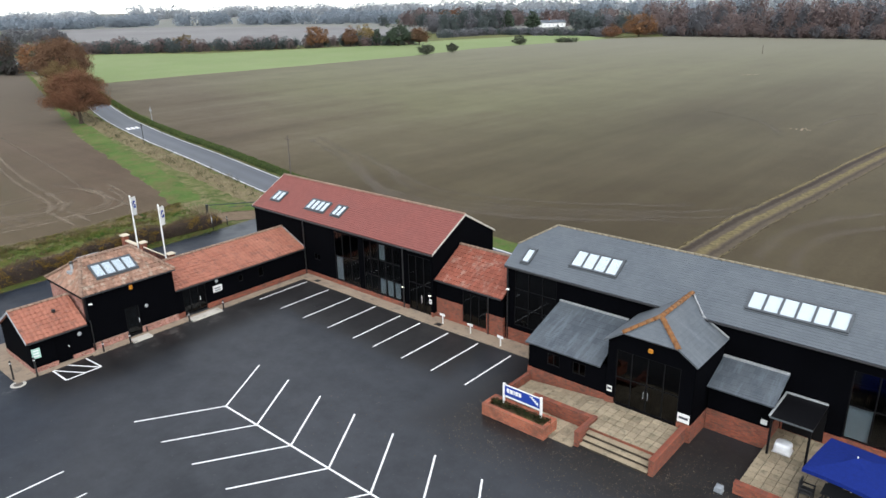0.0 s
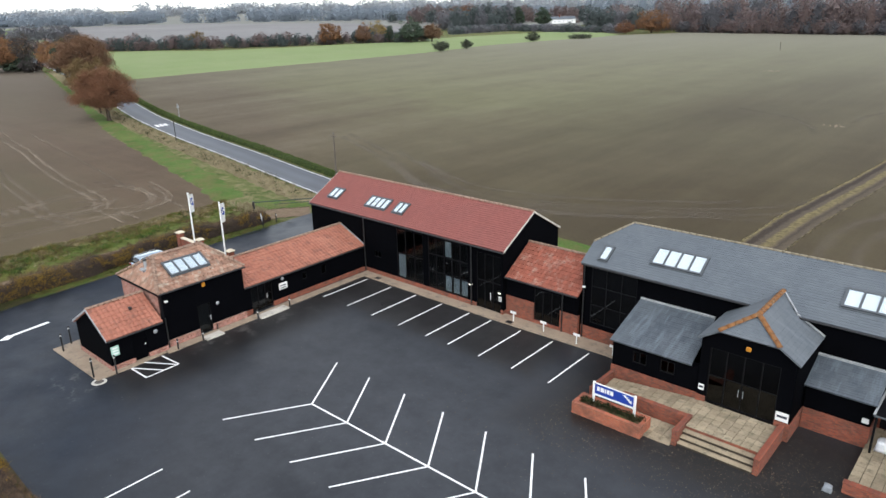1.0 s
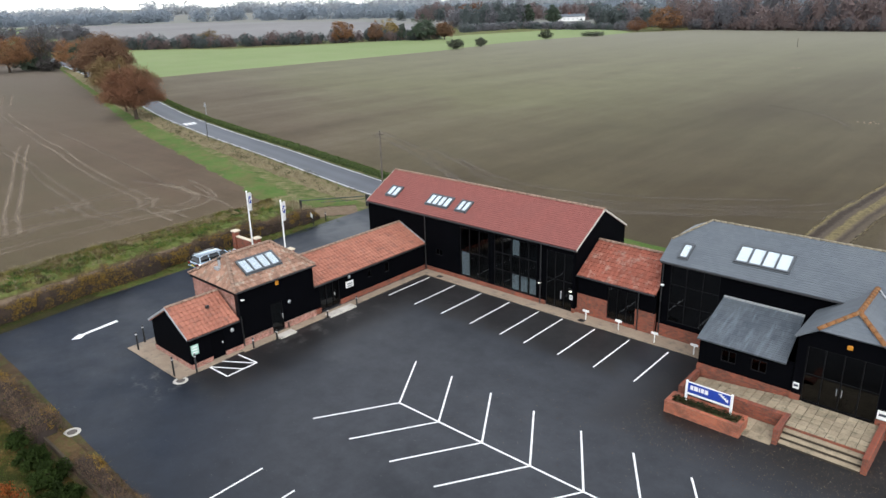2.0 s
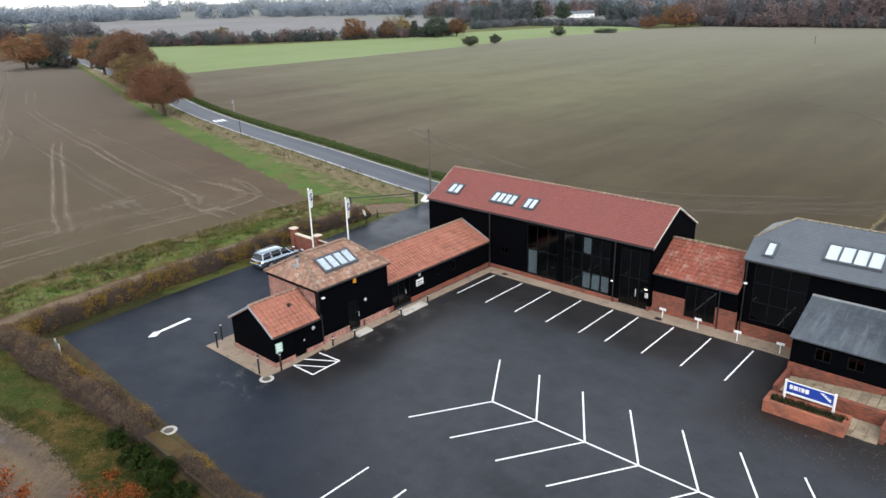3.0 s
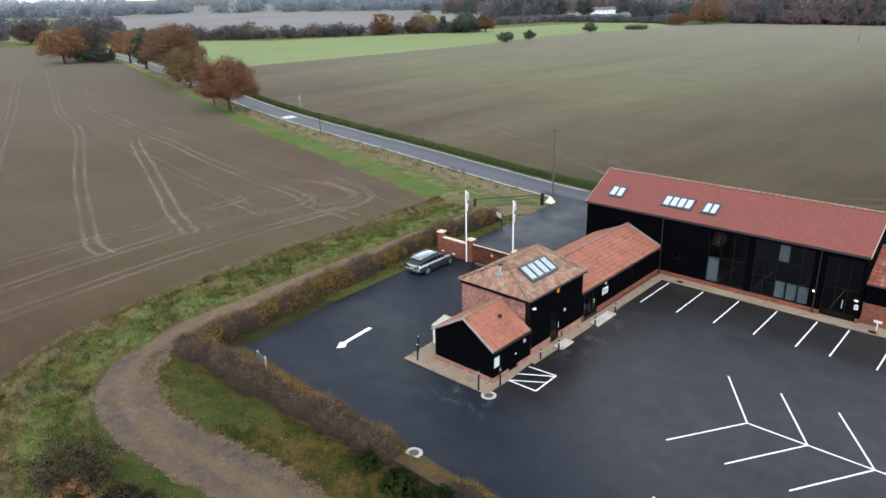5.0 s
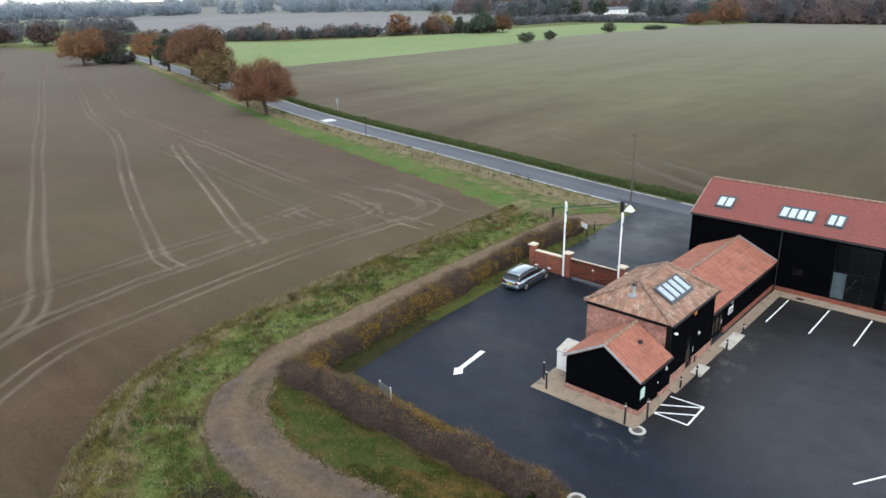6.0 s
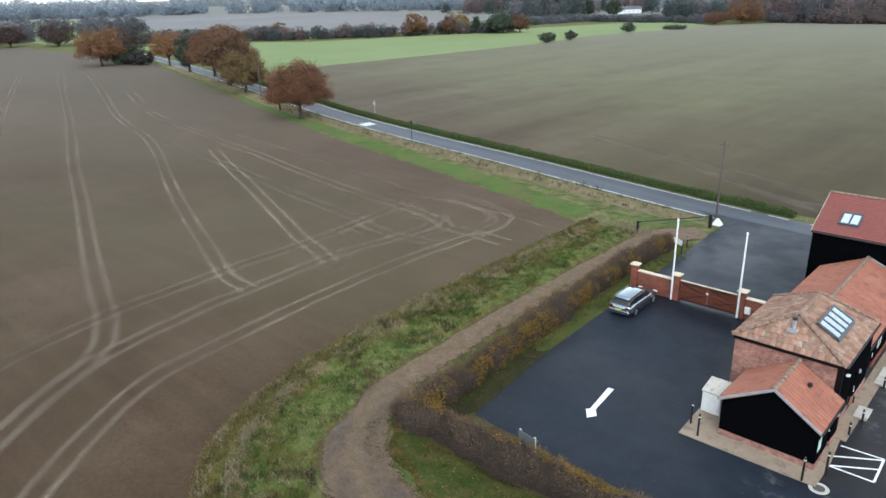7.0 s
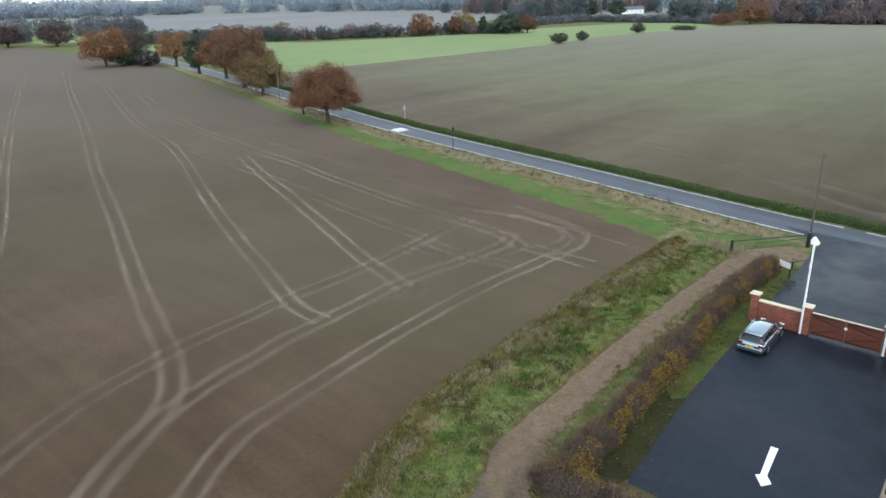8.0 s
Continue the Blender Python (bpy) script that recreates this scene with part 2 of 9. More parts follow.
def plain(name, colour, rough=0.5, metal=0.0, spec=0.5, emit=0.0, grain=0.12):
    m, n, l, b = nodes_of(name)
    f = noise_node(n, l, 6.0, 5, 0.7)
    c = ramp(n, l, f, [(0.3, tuple(v * (1 - grain) for v in colour)), (0.7, tuple(min(1, v * (1 + grain)) for v in colour))])
    l.new(c, b.inputs["Base Color"])
    b.inputs["Roughness"].default_value, b.inputs["Metallic"].default_value, b.inputs["Specular IOR Level"].default_value = rough, metal, spec
    if emit:
        b.inputs["Emission Color"].default_value, b.inputs["Emission Strength"].default_value = (*colour, 1), emit
    return m


def glass_material(name, tint=(0.55, 0.6, 0.62), rough=0.02):
    """Thin glazing: clear by its tint, with a reflection that grows towards grazing views."""
    m, n, l, b = nodes_of(name)
    tr, gl, mx, lw = n.new("ShaderNodeBsdfTransparent"), n.new("ShaderNodeBsdfGlossy"), n.new("ShaderNodeMixShader"), n.new("ShaderNodeLayerWeight")
    tr.inputs[0].default_value, gl.inputs[0].default_value = (*tint, 1), (0.95, 0.97, 1, 1)
    gl.inputs["Roughness"].default_value = rough
    k = maths(n, l, "MULTIPLY_ADD", maths(n, l, "POWER", lw.outputs["Facing"], 5.0), 0.9)
    k.node.inputs[2].default_value = 0.035
    l.new(k, mx.inputs[0])
    l.new(tr.outputs[0], mx.inputs[1]), l.new(gl.outputs[0], mx.inputs[2])
    l.new(mx.outputs[0], n["Material Output"].inputs[0])
    return m


BLACK = surface("black_stained_weatherboard", (0.0007, 0.0008, 0.0013), (0.0018, 0.002, 0.003), 0.6, 9, 0.85, bump=0.25, spec=0.03)
FRAME = plain("black_joinery", (0.004, 0.004, 0.005), 0.5, spec=0.15)
STEEL = plain("black_painted_steel", (0.012, 0.012, 0.013), 0.4)
WHITE = plain("white_paint", (0.72, 0.72, 0.7), 0.5)
CREAM = surface("pale_stone_coping", (0.5, 0.43, 0.32), (0.68, 0.6, 0.47), 1.2, 20, 0.85)
BRICK = brick_material("red_brick", (0.31, 0.077, 0.037), (0.15, 0.04, 0.025), (0.14, 0.085, 0.06), "xy", 0.1)
OLD_BRICK = brick_material("weathered_red_brick", (0.38, 0.15, 0.108), (0.18, 0.066, 0.05), (0.4, 0.3, 0.24), "xy", 0.8)
BARN_TILE = roof_material("clay_plain_tile", ((0.235, 0.078, 0.064), (0.2, 0.064, 0.054)), (0.17, 0.066, 0.058), (0.2, 0.1, 0.085), 0.1, 0.17, "x", 0.78, 0.3)
SLATE = roof_material("blue_grey_slate", ((0.096, 0.11, 0.126), (0.112, 0.127, 0.143)), (0.14, 0.154, 0.166), (0.082, 0.093, 0.103), 0.14, 0.3, "x", 0.45, 0.3)
SLATE_WORN = roof_material("weathered_blue_grey_slate", ((0.062, 0.074, 0.088), (0.086, 0.1, 0.115)), (0.11, 0.124, 0.137), (0.045, 0.052, 0.06), 0.14, 0.3, "x", 0.4, 0.5, streak=0.5)
SLATE_SIDE = roof_material("blue_grey_slate_side", ((0.094, 0.107, 0.121), (0.112, 0.126, 0.14)), (0.14, 0.149, 0.155), (0.085, 0.093, 0.097), 0.14, 0.3, "y", 0.45, 0.35, streak=0.3)
PANTILE = surface("orange_clay_pantile", (0.265, 0.097, 0.063), (0.36, 0.153, 0.104), 0.6, 9, 0.85, bump=0.3, random_amount=0.16, third=(0.21, 0.095, 0.068))
PANTILE_RED = surface("red_clay_pantile", (0.18, 0.053, 0.034), (0.28, 0.092, 0.06), 0.5, 9, 0.85, bump=0.3, random_amount=0.3, third=(0.3, 0.17, 0.13))
PANTILE_OLD = surface("lichened_clay_pantile", (0.2, 0.105, 0.072), (0.32, 0.195, 0.138), 0.7, 7, 0.9, bump=0.4, random_amount=0.5, third=(0.33, 0.27, 0.21))
RIDGE = surface("clay_ridge_tile", (0.2, 0.125, 0.09), (0.29, 0.2, 0.15), 1.5, 10, 0.9, random_amount=0.15)
GREY_RIDGE = surface("lichened_grey_ridge_tile", (0.17, 0.145, 0.1), (0.26, 0.22, 0.155), 1.5, 10, 0.9, random_amount=0.12)
LICHEN_RIDGE = surface("lichen_covered_ridge", (0.15, 0.062, 0.026), (0.25, 0.115, 0.042), 1.5, 9, 0.95, third=(0.17, 0.12, 0.07))
LEAD = surface("lead_flashing", (0.22, 0.23, 0.24), (0.38, 0.39, 0.4), 2, 14, 0.5, spec=0.5)
GLASS = glass_material("window_glass", (0.52, 0.56, 0.58))
# tint darkened so the rooms' gloom is partly in the glass
GLASS_DARK = glass_material("dark_window_glass", (0.1, 0.115, 0.125))
GLASS_ROOF = glass_material("roof_window_glass", (0.85, 0.88, 0.9))
BLIND = plain("white_blind", (0.95, 0.96, 0.97), 0.7, grain=0.04)
BLIND_PALE = plain("pale_roller_blind", (0.75, 0.77, 0.78), 0.8)
BLIND_GREY = plain("grey_blind", (0.38, 0.41, 0.43), 0.8)
GREY_FRAME = plain("grey_window_flashing", (0.1, 0.11, 0.12), 0.5, 0.4)
# near-black puts the rooms' shade into the colour; also beds the paving joints
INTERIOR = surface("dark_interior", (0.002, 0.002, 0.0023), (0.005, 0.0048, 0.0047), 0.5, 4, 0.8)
DULL_WHITE = plain("grey_lamp_glass", (0.3, 0.31, 0.32), 0.35)
FITTING = plain("interior_fittings", (0.03, 0.03, 0.03), 0.7)
LAMP_GLOW = plain("lit_lamp_glass", (1.0, 0.93, 0.78), 0.4, emit=1.2)
SLAB = surface("sandstone_paving", (0.21, 0.168, 0.11), (0.38, 0.31, 0.215), 0.8, 9, 0.85, random_amount=0.35, third=(0.16, 0.14, 0.095))
# riser stone with the shade of the overhanging treads painted in
RISER = surface("shaded_riser_stone", (0.03, 0.024, 0.017), (0.06, 0.048, 0.035), 1.0, 12, 0.9)
PLANTER_BRICK = brick_material("bright_red_brick", (0.42, 0.115, 0.056), (0.3, 0.08, 0.042), (0.3, 0.16, 0.1), "xy", 0.1)
CONCRETE = surface("brown_concrete", (0.22, 0.165, 0.12), (0.35, 0.275, 0.2), 0.6, 16, 0.9, third=(0.18, 0.15, 0.12))
PALE_CONCRETE = surface("pale_concrete", (0.42, 0.39, 0.34), (0.58, 0.54, 0.48), 0.9, 14, 0.88, third=(0.33, 0.3, 0.26))
LINE = surface("white_road_paint", (0.74, 0.74, 0.73), (0.9, 0.9, 0.89), 0.8, 22, 0.7, bump=0.15, depth=0.004, third=(0.62, 0.62, 0.61))
IRON = plain("rusty_iron_lid", (0.085, 0.072, 0.062), 0.7)
RING = surface("stained_concrete_ring", (0.36, 0.34, 0.3), (0.52, 0.49, 0.44), 2.0, 14, 0.88)
GATE_WOOD = surface("varnished_brown_timber", (0.085, 0.024, 0.014), (0.15, 0.045, 0.024), 0.9, 12, 0.55)
POST_WOOD = surface("weathered_timber", (0.06, 0.05, 0.042), (0.12, 0.102, 0.086), 2, 16, 0.9)
GREEN_STEEL = plain("dark_green_steel", (0.012, 0.03, 0.022), 0.5)
BLUE = plain("blue_canvas", (0.004, 0.016, 0.14), 0.85, spec=0.2)
SIGN_BLUE = plain("blue_sign_panel", (0.012, 0.045, 0.3), 0.4)
SIGN_GREEN = plain("pale_green_sign", (0.35, 0.55, 0.46), 0.5)
YELLOW = plain("yellow_alarm_box", (0.5, 0.2, 0.015), 0.45)
BLACK_BAR = plain("sign_lettering", (0.03, 0.035, 0.05), 0.6)
BARK = surface("oak_bark", (0.035, 0.026, 0.019), (0.085, 0.065, 0.048), 1.2, 9, 0.95, bump=0.6, depth=0.03)
SACKING = plain("dull_grey_plastic", (0.25, 0.27, 0.29), 0.45)
BAG = plain("white_plastic_wrap", (0.75, 0.76, 0.78), 0.3)


def asphalt(name):
    """Dark asphalt: darker and bluish to the west and south-west, brownish and older by the low buildings, leaf-stained
    by the steps.
    """
    m, n, l, b = nodes_of(name)
    pos = n.new("ShaderNodeNewGeometry").outputs["Position"]
    sp = n.new("ShaderNodeSeparateXYZ")
    l.new(pos, sp.inputs[0])
    x, y = sp.outputs[0], sp.outputs[1]
    broad, mid, fine = noise_node(n, l, 0.09, 6, 0.62), noise_node(n, l, 0.7, 6, 0.7), noise_node(n, l, 35, 5, 0.8)
    f = maths(n, l, "ADD", maths(n, l, "MULTIPLY", broad, 0.5), maths(n, l, "ADD", maths(n, l, "MULTIPLY", mid, 0.36), maths(n, l, "MULTIPLY", fine, 0.14)))
    wob = maths(n, l, "MULTIPLY", maths(n, l, "SUBTRACT", mid, 0.5), 4.0)

    def within(x0, x1, y0, y1, soft):
        ds = [maths(n, l, "SUBTRACT", x, x0), maths(n, l, "SUBTRACT", x1, x), maths(n, l, "SUBTRACT", y, y0), maths(n, l, "SUBTRACT", y1, y)]
        d = maths(n, l, "MINIMUM", maths(n, l, "MINIMUM", ds[0], ds[1]), maths(n, l, "MINIMUM", ds[2], ds[3]))
        return maths(n, l, "DIVIDE", maths(n, l, "ADD", d, wob), soft, True)

    c = ramp(n, l, f, [(0.4, (0.0185, 0.0205, 0.0245)), (0.6, (0.044, 0.0475, 0.0545))])
    west_tone = ramp(n, l, f, [(0.4, (0.0066, 0.0096, 0.0152)), (0.6, (0.018, 0.0236, 0.0345))])
    older = ramp(n, l, f, [(0.4, (0.0125, 0.0122, 0.0128)), (0.6, (0.03, 0.0285, 0.0285))])
    stained = ramp(n, l, f, [(0.4, (0.009, 0.0085, 0.0085)), (0.6, (0.022, 0.0205, 0.02))])
    west = maths(n, l, "ADD", maths(n, l, "SUBTRACT", -40.0, x), maths(n, l, "MULTIPLY", maths(n, l, "SUBTRACT", 15.0, y), 1.5))
    west = maths(n, l, "MAXIMUM", west, maths(n, l, "MULTIPLY", maths(n, l, "SUBTRACT", -49.5, x), 4.0))
    west = maths(n, l, "DIVIDE", maths(n, l, "ADD", west, wob), 11.0, True)
    c = mixed(n, l, west, c, west_tone)
    c = mixed(n, l, within(-46, -39.6, 10.3, 33, 2.2), c, older)
    c = mixed(n, l, within(-46, -24, 27, 34, 1.5), c, older)
    c = mixed(n, l, within(-24, 6, 22.5, 34, 3.0), c, stained)
    dust = noise_node(n, l, 0.5, 6, 0.8)
    c = mixed(n, l, ramp(n, l, dust, [(0.6, (0, 0, 0)), (0.8, (0.5, 0.5, 0.5))]), c, (0.055, 0.053, 0.05))
    leafy = ramp(n, l, noise_node(n, l, 5.0, 5, 0.85), [(0.56, (0, 0, 0)), (0.66, (0.85, 0.85, 0.85))])
    c = mixed(n, l, maths(n, l, "MULTIPLY", leafy, within(-24, 6, 23, 34, 4.0)), c, (0.06, 0.042, 0.028))
    dried = ramp(n, l, noise_node(n, l, 0.9, 5, 0.7), [(0.52, (0, 0, 0)), (0.62, (0.55, 0.55, 0.55))])
    c = mixed(n, l, maths(n, l, "MULTIPLY", dried, within(-44.6, -42.2, 16, 26, 1.0)), c, (0.1, 0.095, 0.09))
    c = mixed(n, l, maths(n, l, "MULTIPLY", dried, within(-46.5, -43.2, 8.6, 11.2, 0.8)), c, (0.12, 0.115, 0.11))
    grit = ramp(n, l, noise_node(n, l, 7.0, 3, 0.6), [(0.69, (0, 0, 0)), (0.75, (0.7, 0.7, 0.7))])
    c = mixed(n, l, grit, c, (0.11, 0.105, 0.095))
    l.new(c, b.inputs["Base Color"])
    l.new(ramp(n, l, broad, [(0.4, (0.34, 0.34, 0.34)), (0.6, (0.62, 0.62, 0.62))]), b.inputs["Roughness"])
    l.new(maths(n, l, "SUBTRACT", 0.27, maths(n, l, "MULTIPLY", west, 0.09)), b.inputs["Specular IOR Level"])
    bumped(n, l, b, fine, 0.3, 0.003)
    return m


ASPHALT = asphalt("yard_asphalt")
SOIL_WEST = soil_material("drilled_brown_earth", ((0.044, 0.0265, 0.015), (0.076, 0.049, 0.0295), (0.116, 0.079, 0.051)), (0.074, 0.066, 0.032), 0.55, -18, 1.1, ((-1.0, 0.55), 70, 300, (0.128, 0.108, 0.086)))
SOIL_NORTH = sprouting_material("sprouting_brown_earth")
# far ground: pale greyish colours carry the distance haze
FAR_SOIL = soil_material("hazed_far_earth", ((0.168, 0.159, 0.159), (0.193, 0.184, 0.183), (0.218, 0.208, 0.204)), (0.18, 0.18, 0.165), 0.3, 30, 0.3)
FARMLAND = grass_material("hazed_farmland", ((0.16, 0.165, 0.145), (0.185, 0.188, 0.165), (0.21, 0.208, 0.185)), (0.2, 0.19, 0.175), 0.6, 0.006)
CROP = grass_material("young_green_crop", ((0.154, 0.199, 0.0821), (0.188, 0.237, 0.103), (0.228, 0.274, 0.131)), (0.215, 0.24, 0.125), 0.4, 0.02)
GRASS = grass_material("rough_grass", ((0.03, 0.05, 0.012), (0.076, 0.1, 0.026), (0.14, 0.145, 0.055)), (0.2, 0.164, 0.092), 0.9)
DEEP = grass_material("lush_damp_grass", ((0.0204, 0.034, 0.00765), (0.0399, 0.0578, 0.0119), (0.068, 0.0867, 0.0213)), (0.088, 0.072, 0.026), 0.85, 0.35)
LAWN = grass_material("bright_grass", ((0.036, 0.07, 0.014), (0.07, 0.12, 0.026), (0.118, 0.165, 0.046)), (0.125, 0.11, 0.046), 0.85, 0.14)
DAMP = grass_material("damp_dull_grass", ((0.0298, 0.0446, 0.0128), (0.0659, 0.0871, 0.0213), (0.117, 0.136, 0.0382)), (0.075, 0.052, 0.022), 0.85, 0.4)
BED = grass_material("leaf_strewn_bed", ((0.05, 0.03, 0.016), (0.088, 0.054, 0.027), (0.135, 0.085, 0.042)), (0.06, 0.075, 0.02), 0.6, 0.8)
ROUGH = grass_material("mixed_rough_grass", ((0.0138, 0.0193, 0.00414), (0.031, 0.0352, 0.0069), (0.0621, 0.0552, 0.0138)), (0.115, 0.074, 0.024), 0.85, 0.3)
SLEEPER_WOOD = surface("dark_damp_timber", (0.03, 0.022, 0.016), (0.075, 0.056, 0.038), 1.5, 12, 0.9, third=(0.07, 0.07, 0.025))
STRAW = grass_material("dead_pale_grass", ((0.13, 0.1, 0.052), (0.2, 0.162, 0.092), (0.27, 0.222, 0.14)), (0.1, 0.11, 0.042), 0.45, 0.3)
# litter and grass darkened to paint the hedge's shade on the ground
SHADY = grass_material("shaded_litter", ((0.012, 0.012, 0.006), (0.03, 0.027, 0.012), (0.06, 0.05, 0.02)), (0.035, 0.045, 0.012), 0.7, 0.5)
LITTER = grass_material("leaf_littered_soil", ((0.045, 0.032, 0.02), (0.075, 0.05, 0.029), (0.11, 0.073, 0.04)), (0.08, 0.1, 0.03), 0.6, 0.4)


def road_look(n, l, u, v, b):
    fine, broad = noise_node(n, l, 30, 5, 0.8), noise_node(n, l, 0.15, 5)
    c = ramp(n, l, maths(n, l, "ADD", maths(n, l, "MULTIPLY", fine, 0.4), maths(n, l, "MULTIPLY", broad, 0.6)), [(0.35, (0.048, 0.054, 0.067)), (0.65, (0.074, 0.081, 0.098))])
    rut = ramp(n, l, u, [(0.1, (1, 1, 1)), (0.28, (0.8, 0.8, 0.8)), (0.5, (1.05, 1.05, 1.05)), (0.72, (0.8, 0.8, 0.8)), (0.9, (1, 1, 1))])
    l.new(mixed(n, l, 1.0, c, rut, "MULTIPLY"), b.inputs["Base Color"])
    b.inputs["Roughness"].default_value = 0.6
    bumped(n, l, b, fine, 0.3, 0.004)


def track_look(n, l, u, v, b):
    """Brown stony earth: damp purple-grey wheel lanes, dry pale edges, thin grass and litter between and creeping in from the sides."""
    fine, broad, mid = noise_node(n, l, 8, 6, 0.8), noise_node(n, l, 0.35, 6, 0.7), noise_node(n, l, 1.6, 6, 0.75)
    f = maths(n, l, "ADD", maths(n, l, "MULTIPLY", fine, 0.45), maths(n, l, "MULTIPLY", mid, 0.55))
    w = maths(n, l, "ADD", u, maths(n, l, "MULTIPLY_ADD", noise_node(n, l, 0.7, 5, 0.7), 0.26))
    w.node.inputs[1].links[0].from_node.inputs[2].default_value = -0.13
    dry = ramp(n, l, f, [(0.36, (0.1, 0.065, 0.04)), (0.5, (0.155, 0.107, 0.069)), (0.66, (0.215, 0.158, 0.108))])
    damp = ramp(n, l, f, [(0.36, (0.05, 0.036, 0.028)), (0.5, (0.083, 0.062, 0.051)), (0.66, (0.125, 0.097, 0.081))])
    lanes = ramp(n, l, w, [(0.1, (0, 0, 0)), (0.24, (1, 1, 1)), (0.38, (1, 1, 1)), (0.47, (0.15, 0.15, 0.15)), (0.55, (0.15, 0.15, 0.15)), (0.64, (1, 1, 1)), (0.78, (0.9, 0.9, 0.9)), (0.9, (0, 0, 0))])
    wet = ramp(n, l, broad, [(0.38, (0.25, 0.25, 0.25)), (0.58, (1, 1, 1))])
    sp = n.new("ShaderNodeSeparateXYZ")
    l.new(n.new("ShaderNodeNewGeometry").outputs["Position"], sp.inputs[0])
    hollow = maths(n, l, "MULTIPLY_ADD", maths(n, l, "DIVIDE", maths(n, l, "SUBTRACT", 7.0, sp.outputs[1]), 7.0, True), 0.8)
    hollow.node.inputs[2].default_value = 0.1
    wet = mixed(n, l, 1.0, wet, hollow, "MULTIPLY")
    c = mixed(n, l, mixed(n, l, 1.0, lanes, wet, "MULTIPLY"), dry, damp)
    c = mixed(n, l, maths(n, l, "MULTIPLY", maths(n, l, "SUBTRACT", hollow, 0.1), 0.2), c, (0.05, 0.035, 0.023))
    grow = ramp(n, l, w, [(0.02, (1, 1, 1)), (0.14, (0.1, 0.1, 0.1)), (0.4, (0.15, 0.15, 0.15)), (0.5, (0.4, 0.4, 0.4)), (0.6, (0.08, 0.08, 0.08)), (0.86, (0.1, 0.1, 0.1)), (0.98, (1, 1, 1))])
    tuft = ramp(n, l, noise_node(n, l, 1.9, 6, 0.8), [(0.4, (0, 0, 0)), (0.58, (0.9, 0.9, 0.9))])
    green = ramp(n, l, fine, [(0.35, (0.06, 0.06, 0.022)), (0.65, (0.12, 0.105, 0.045))])
    c = mixed(n, l, mixed(n, l, 1.0, grow, tuft, "MULTIPLY"), c, green)
    l.new(c, b.inputs["Base Color"])
    l.new(ramp(n, l, broad, [(0.56, (0.95, 0.95, 0.95)), (0.66, (0.35, 0.35, 0.35))]), b.inputs["Roughness"])
    b.inputs["Specular IOR Level"].default_value = 0.25
    bumped(n, l, b, f, 0.5, 0.05)
    edge = ramp(n, l, u, [(0.0, (0, 0, 0)), (0.3, (1, 1, 1)), (0.7, (1, 1, 1)), (1.0, (0, 0, 0))])
    rag = maths(n, l, "ADD", edge, maths(n, l, "MULTIPLY", maths(n, l, "SUBTRACT", noise_node(n, l, 1.3, 6, 0.8), 0.74), 1.3))
    tr, mx = n.new("ShaderNodeBsdfTransparent"), n.new("ShaderNodeMixShader")
    l.new(maths(n, l, "MULTIPLY", rag, 4.0, True), mx.inputs[0])
    l.new(tr.outputs[0], mx.inputs[1]), l.new(b.outputs[0], mx.inputs[2])
    l.new(mx.outputs[0], n["Material Output"].inputs[0])


def tyre_look(n, l, u, v, b, low=(0.17, 0.13, 0.093), high=(0.25, 0.198, 0.148), most=0.75):
    """Pressed, dried earth that fades out at its ragged edges."""
    fine = noise_node(n, l, 3, 6, 0.8)
    l.new(ramp(n, l, fine, [(0.35, low), (0.65, high)]), b.inputs["Base Color"])
    b.inputs["Roughness"].default_value, b.inputs["Specular IOR Level"].default_value = 0.9, 0.15
    edge = ramp(n, l, u, [(0.0, (0, 0, 0)), (0.45, (1, 1, 1)), (0.55, (1, 1, 1)), (1.0, (0, 0, 0))])
    gap = ramp(n, l, noise_node(n, l, 0.07, 4, 0.6), [(0.32, (most * 0.25,) * 3), (0.58, (most,) * 3)])
    gap = mixed(n, l, 0.5, gap, ramp(n, l, noise_node(n, l, 2.5, 6, 0.75), [(0.3, (0.2, 0.2, 0.2)), (0.6, (1, 1, 1))]), "MULTIPLY")
    tr, mx = n.new("ShaderNodeBsdfTransparent"), n.new("ShaderNodeMixShader")
    l.new(mixed(n, l, 1.0, edge, gap, "MULTIPLY"), mx.inputs[0])
    l.new(tr.outputs[0], mx.inputs[1]), l.new(b.outputs[0], mx.inputs[2])
    l.new(mx.outputs[0], n["Material Output"].inputs[0])


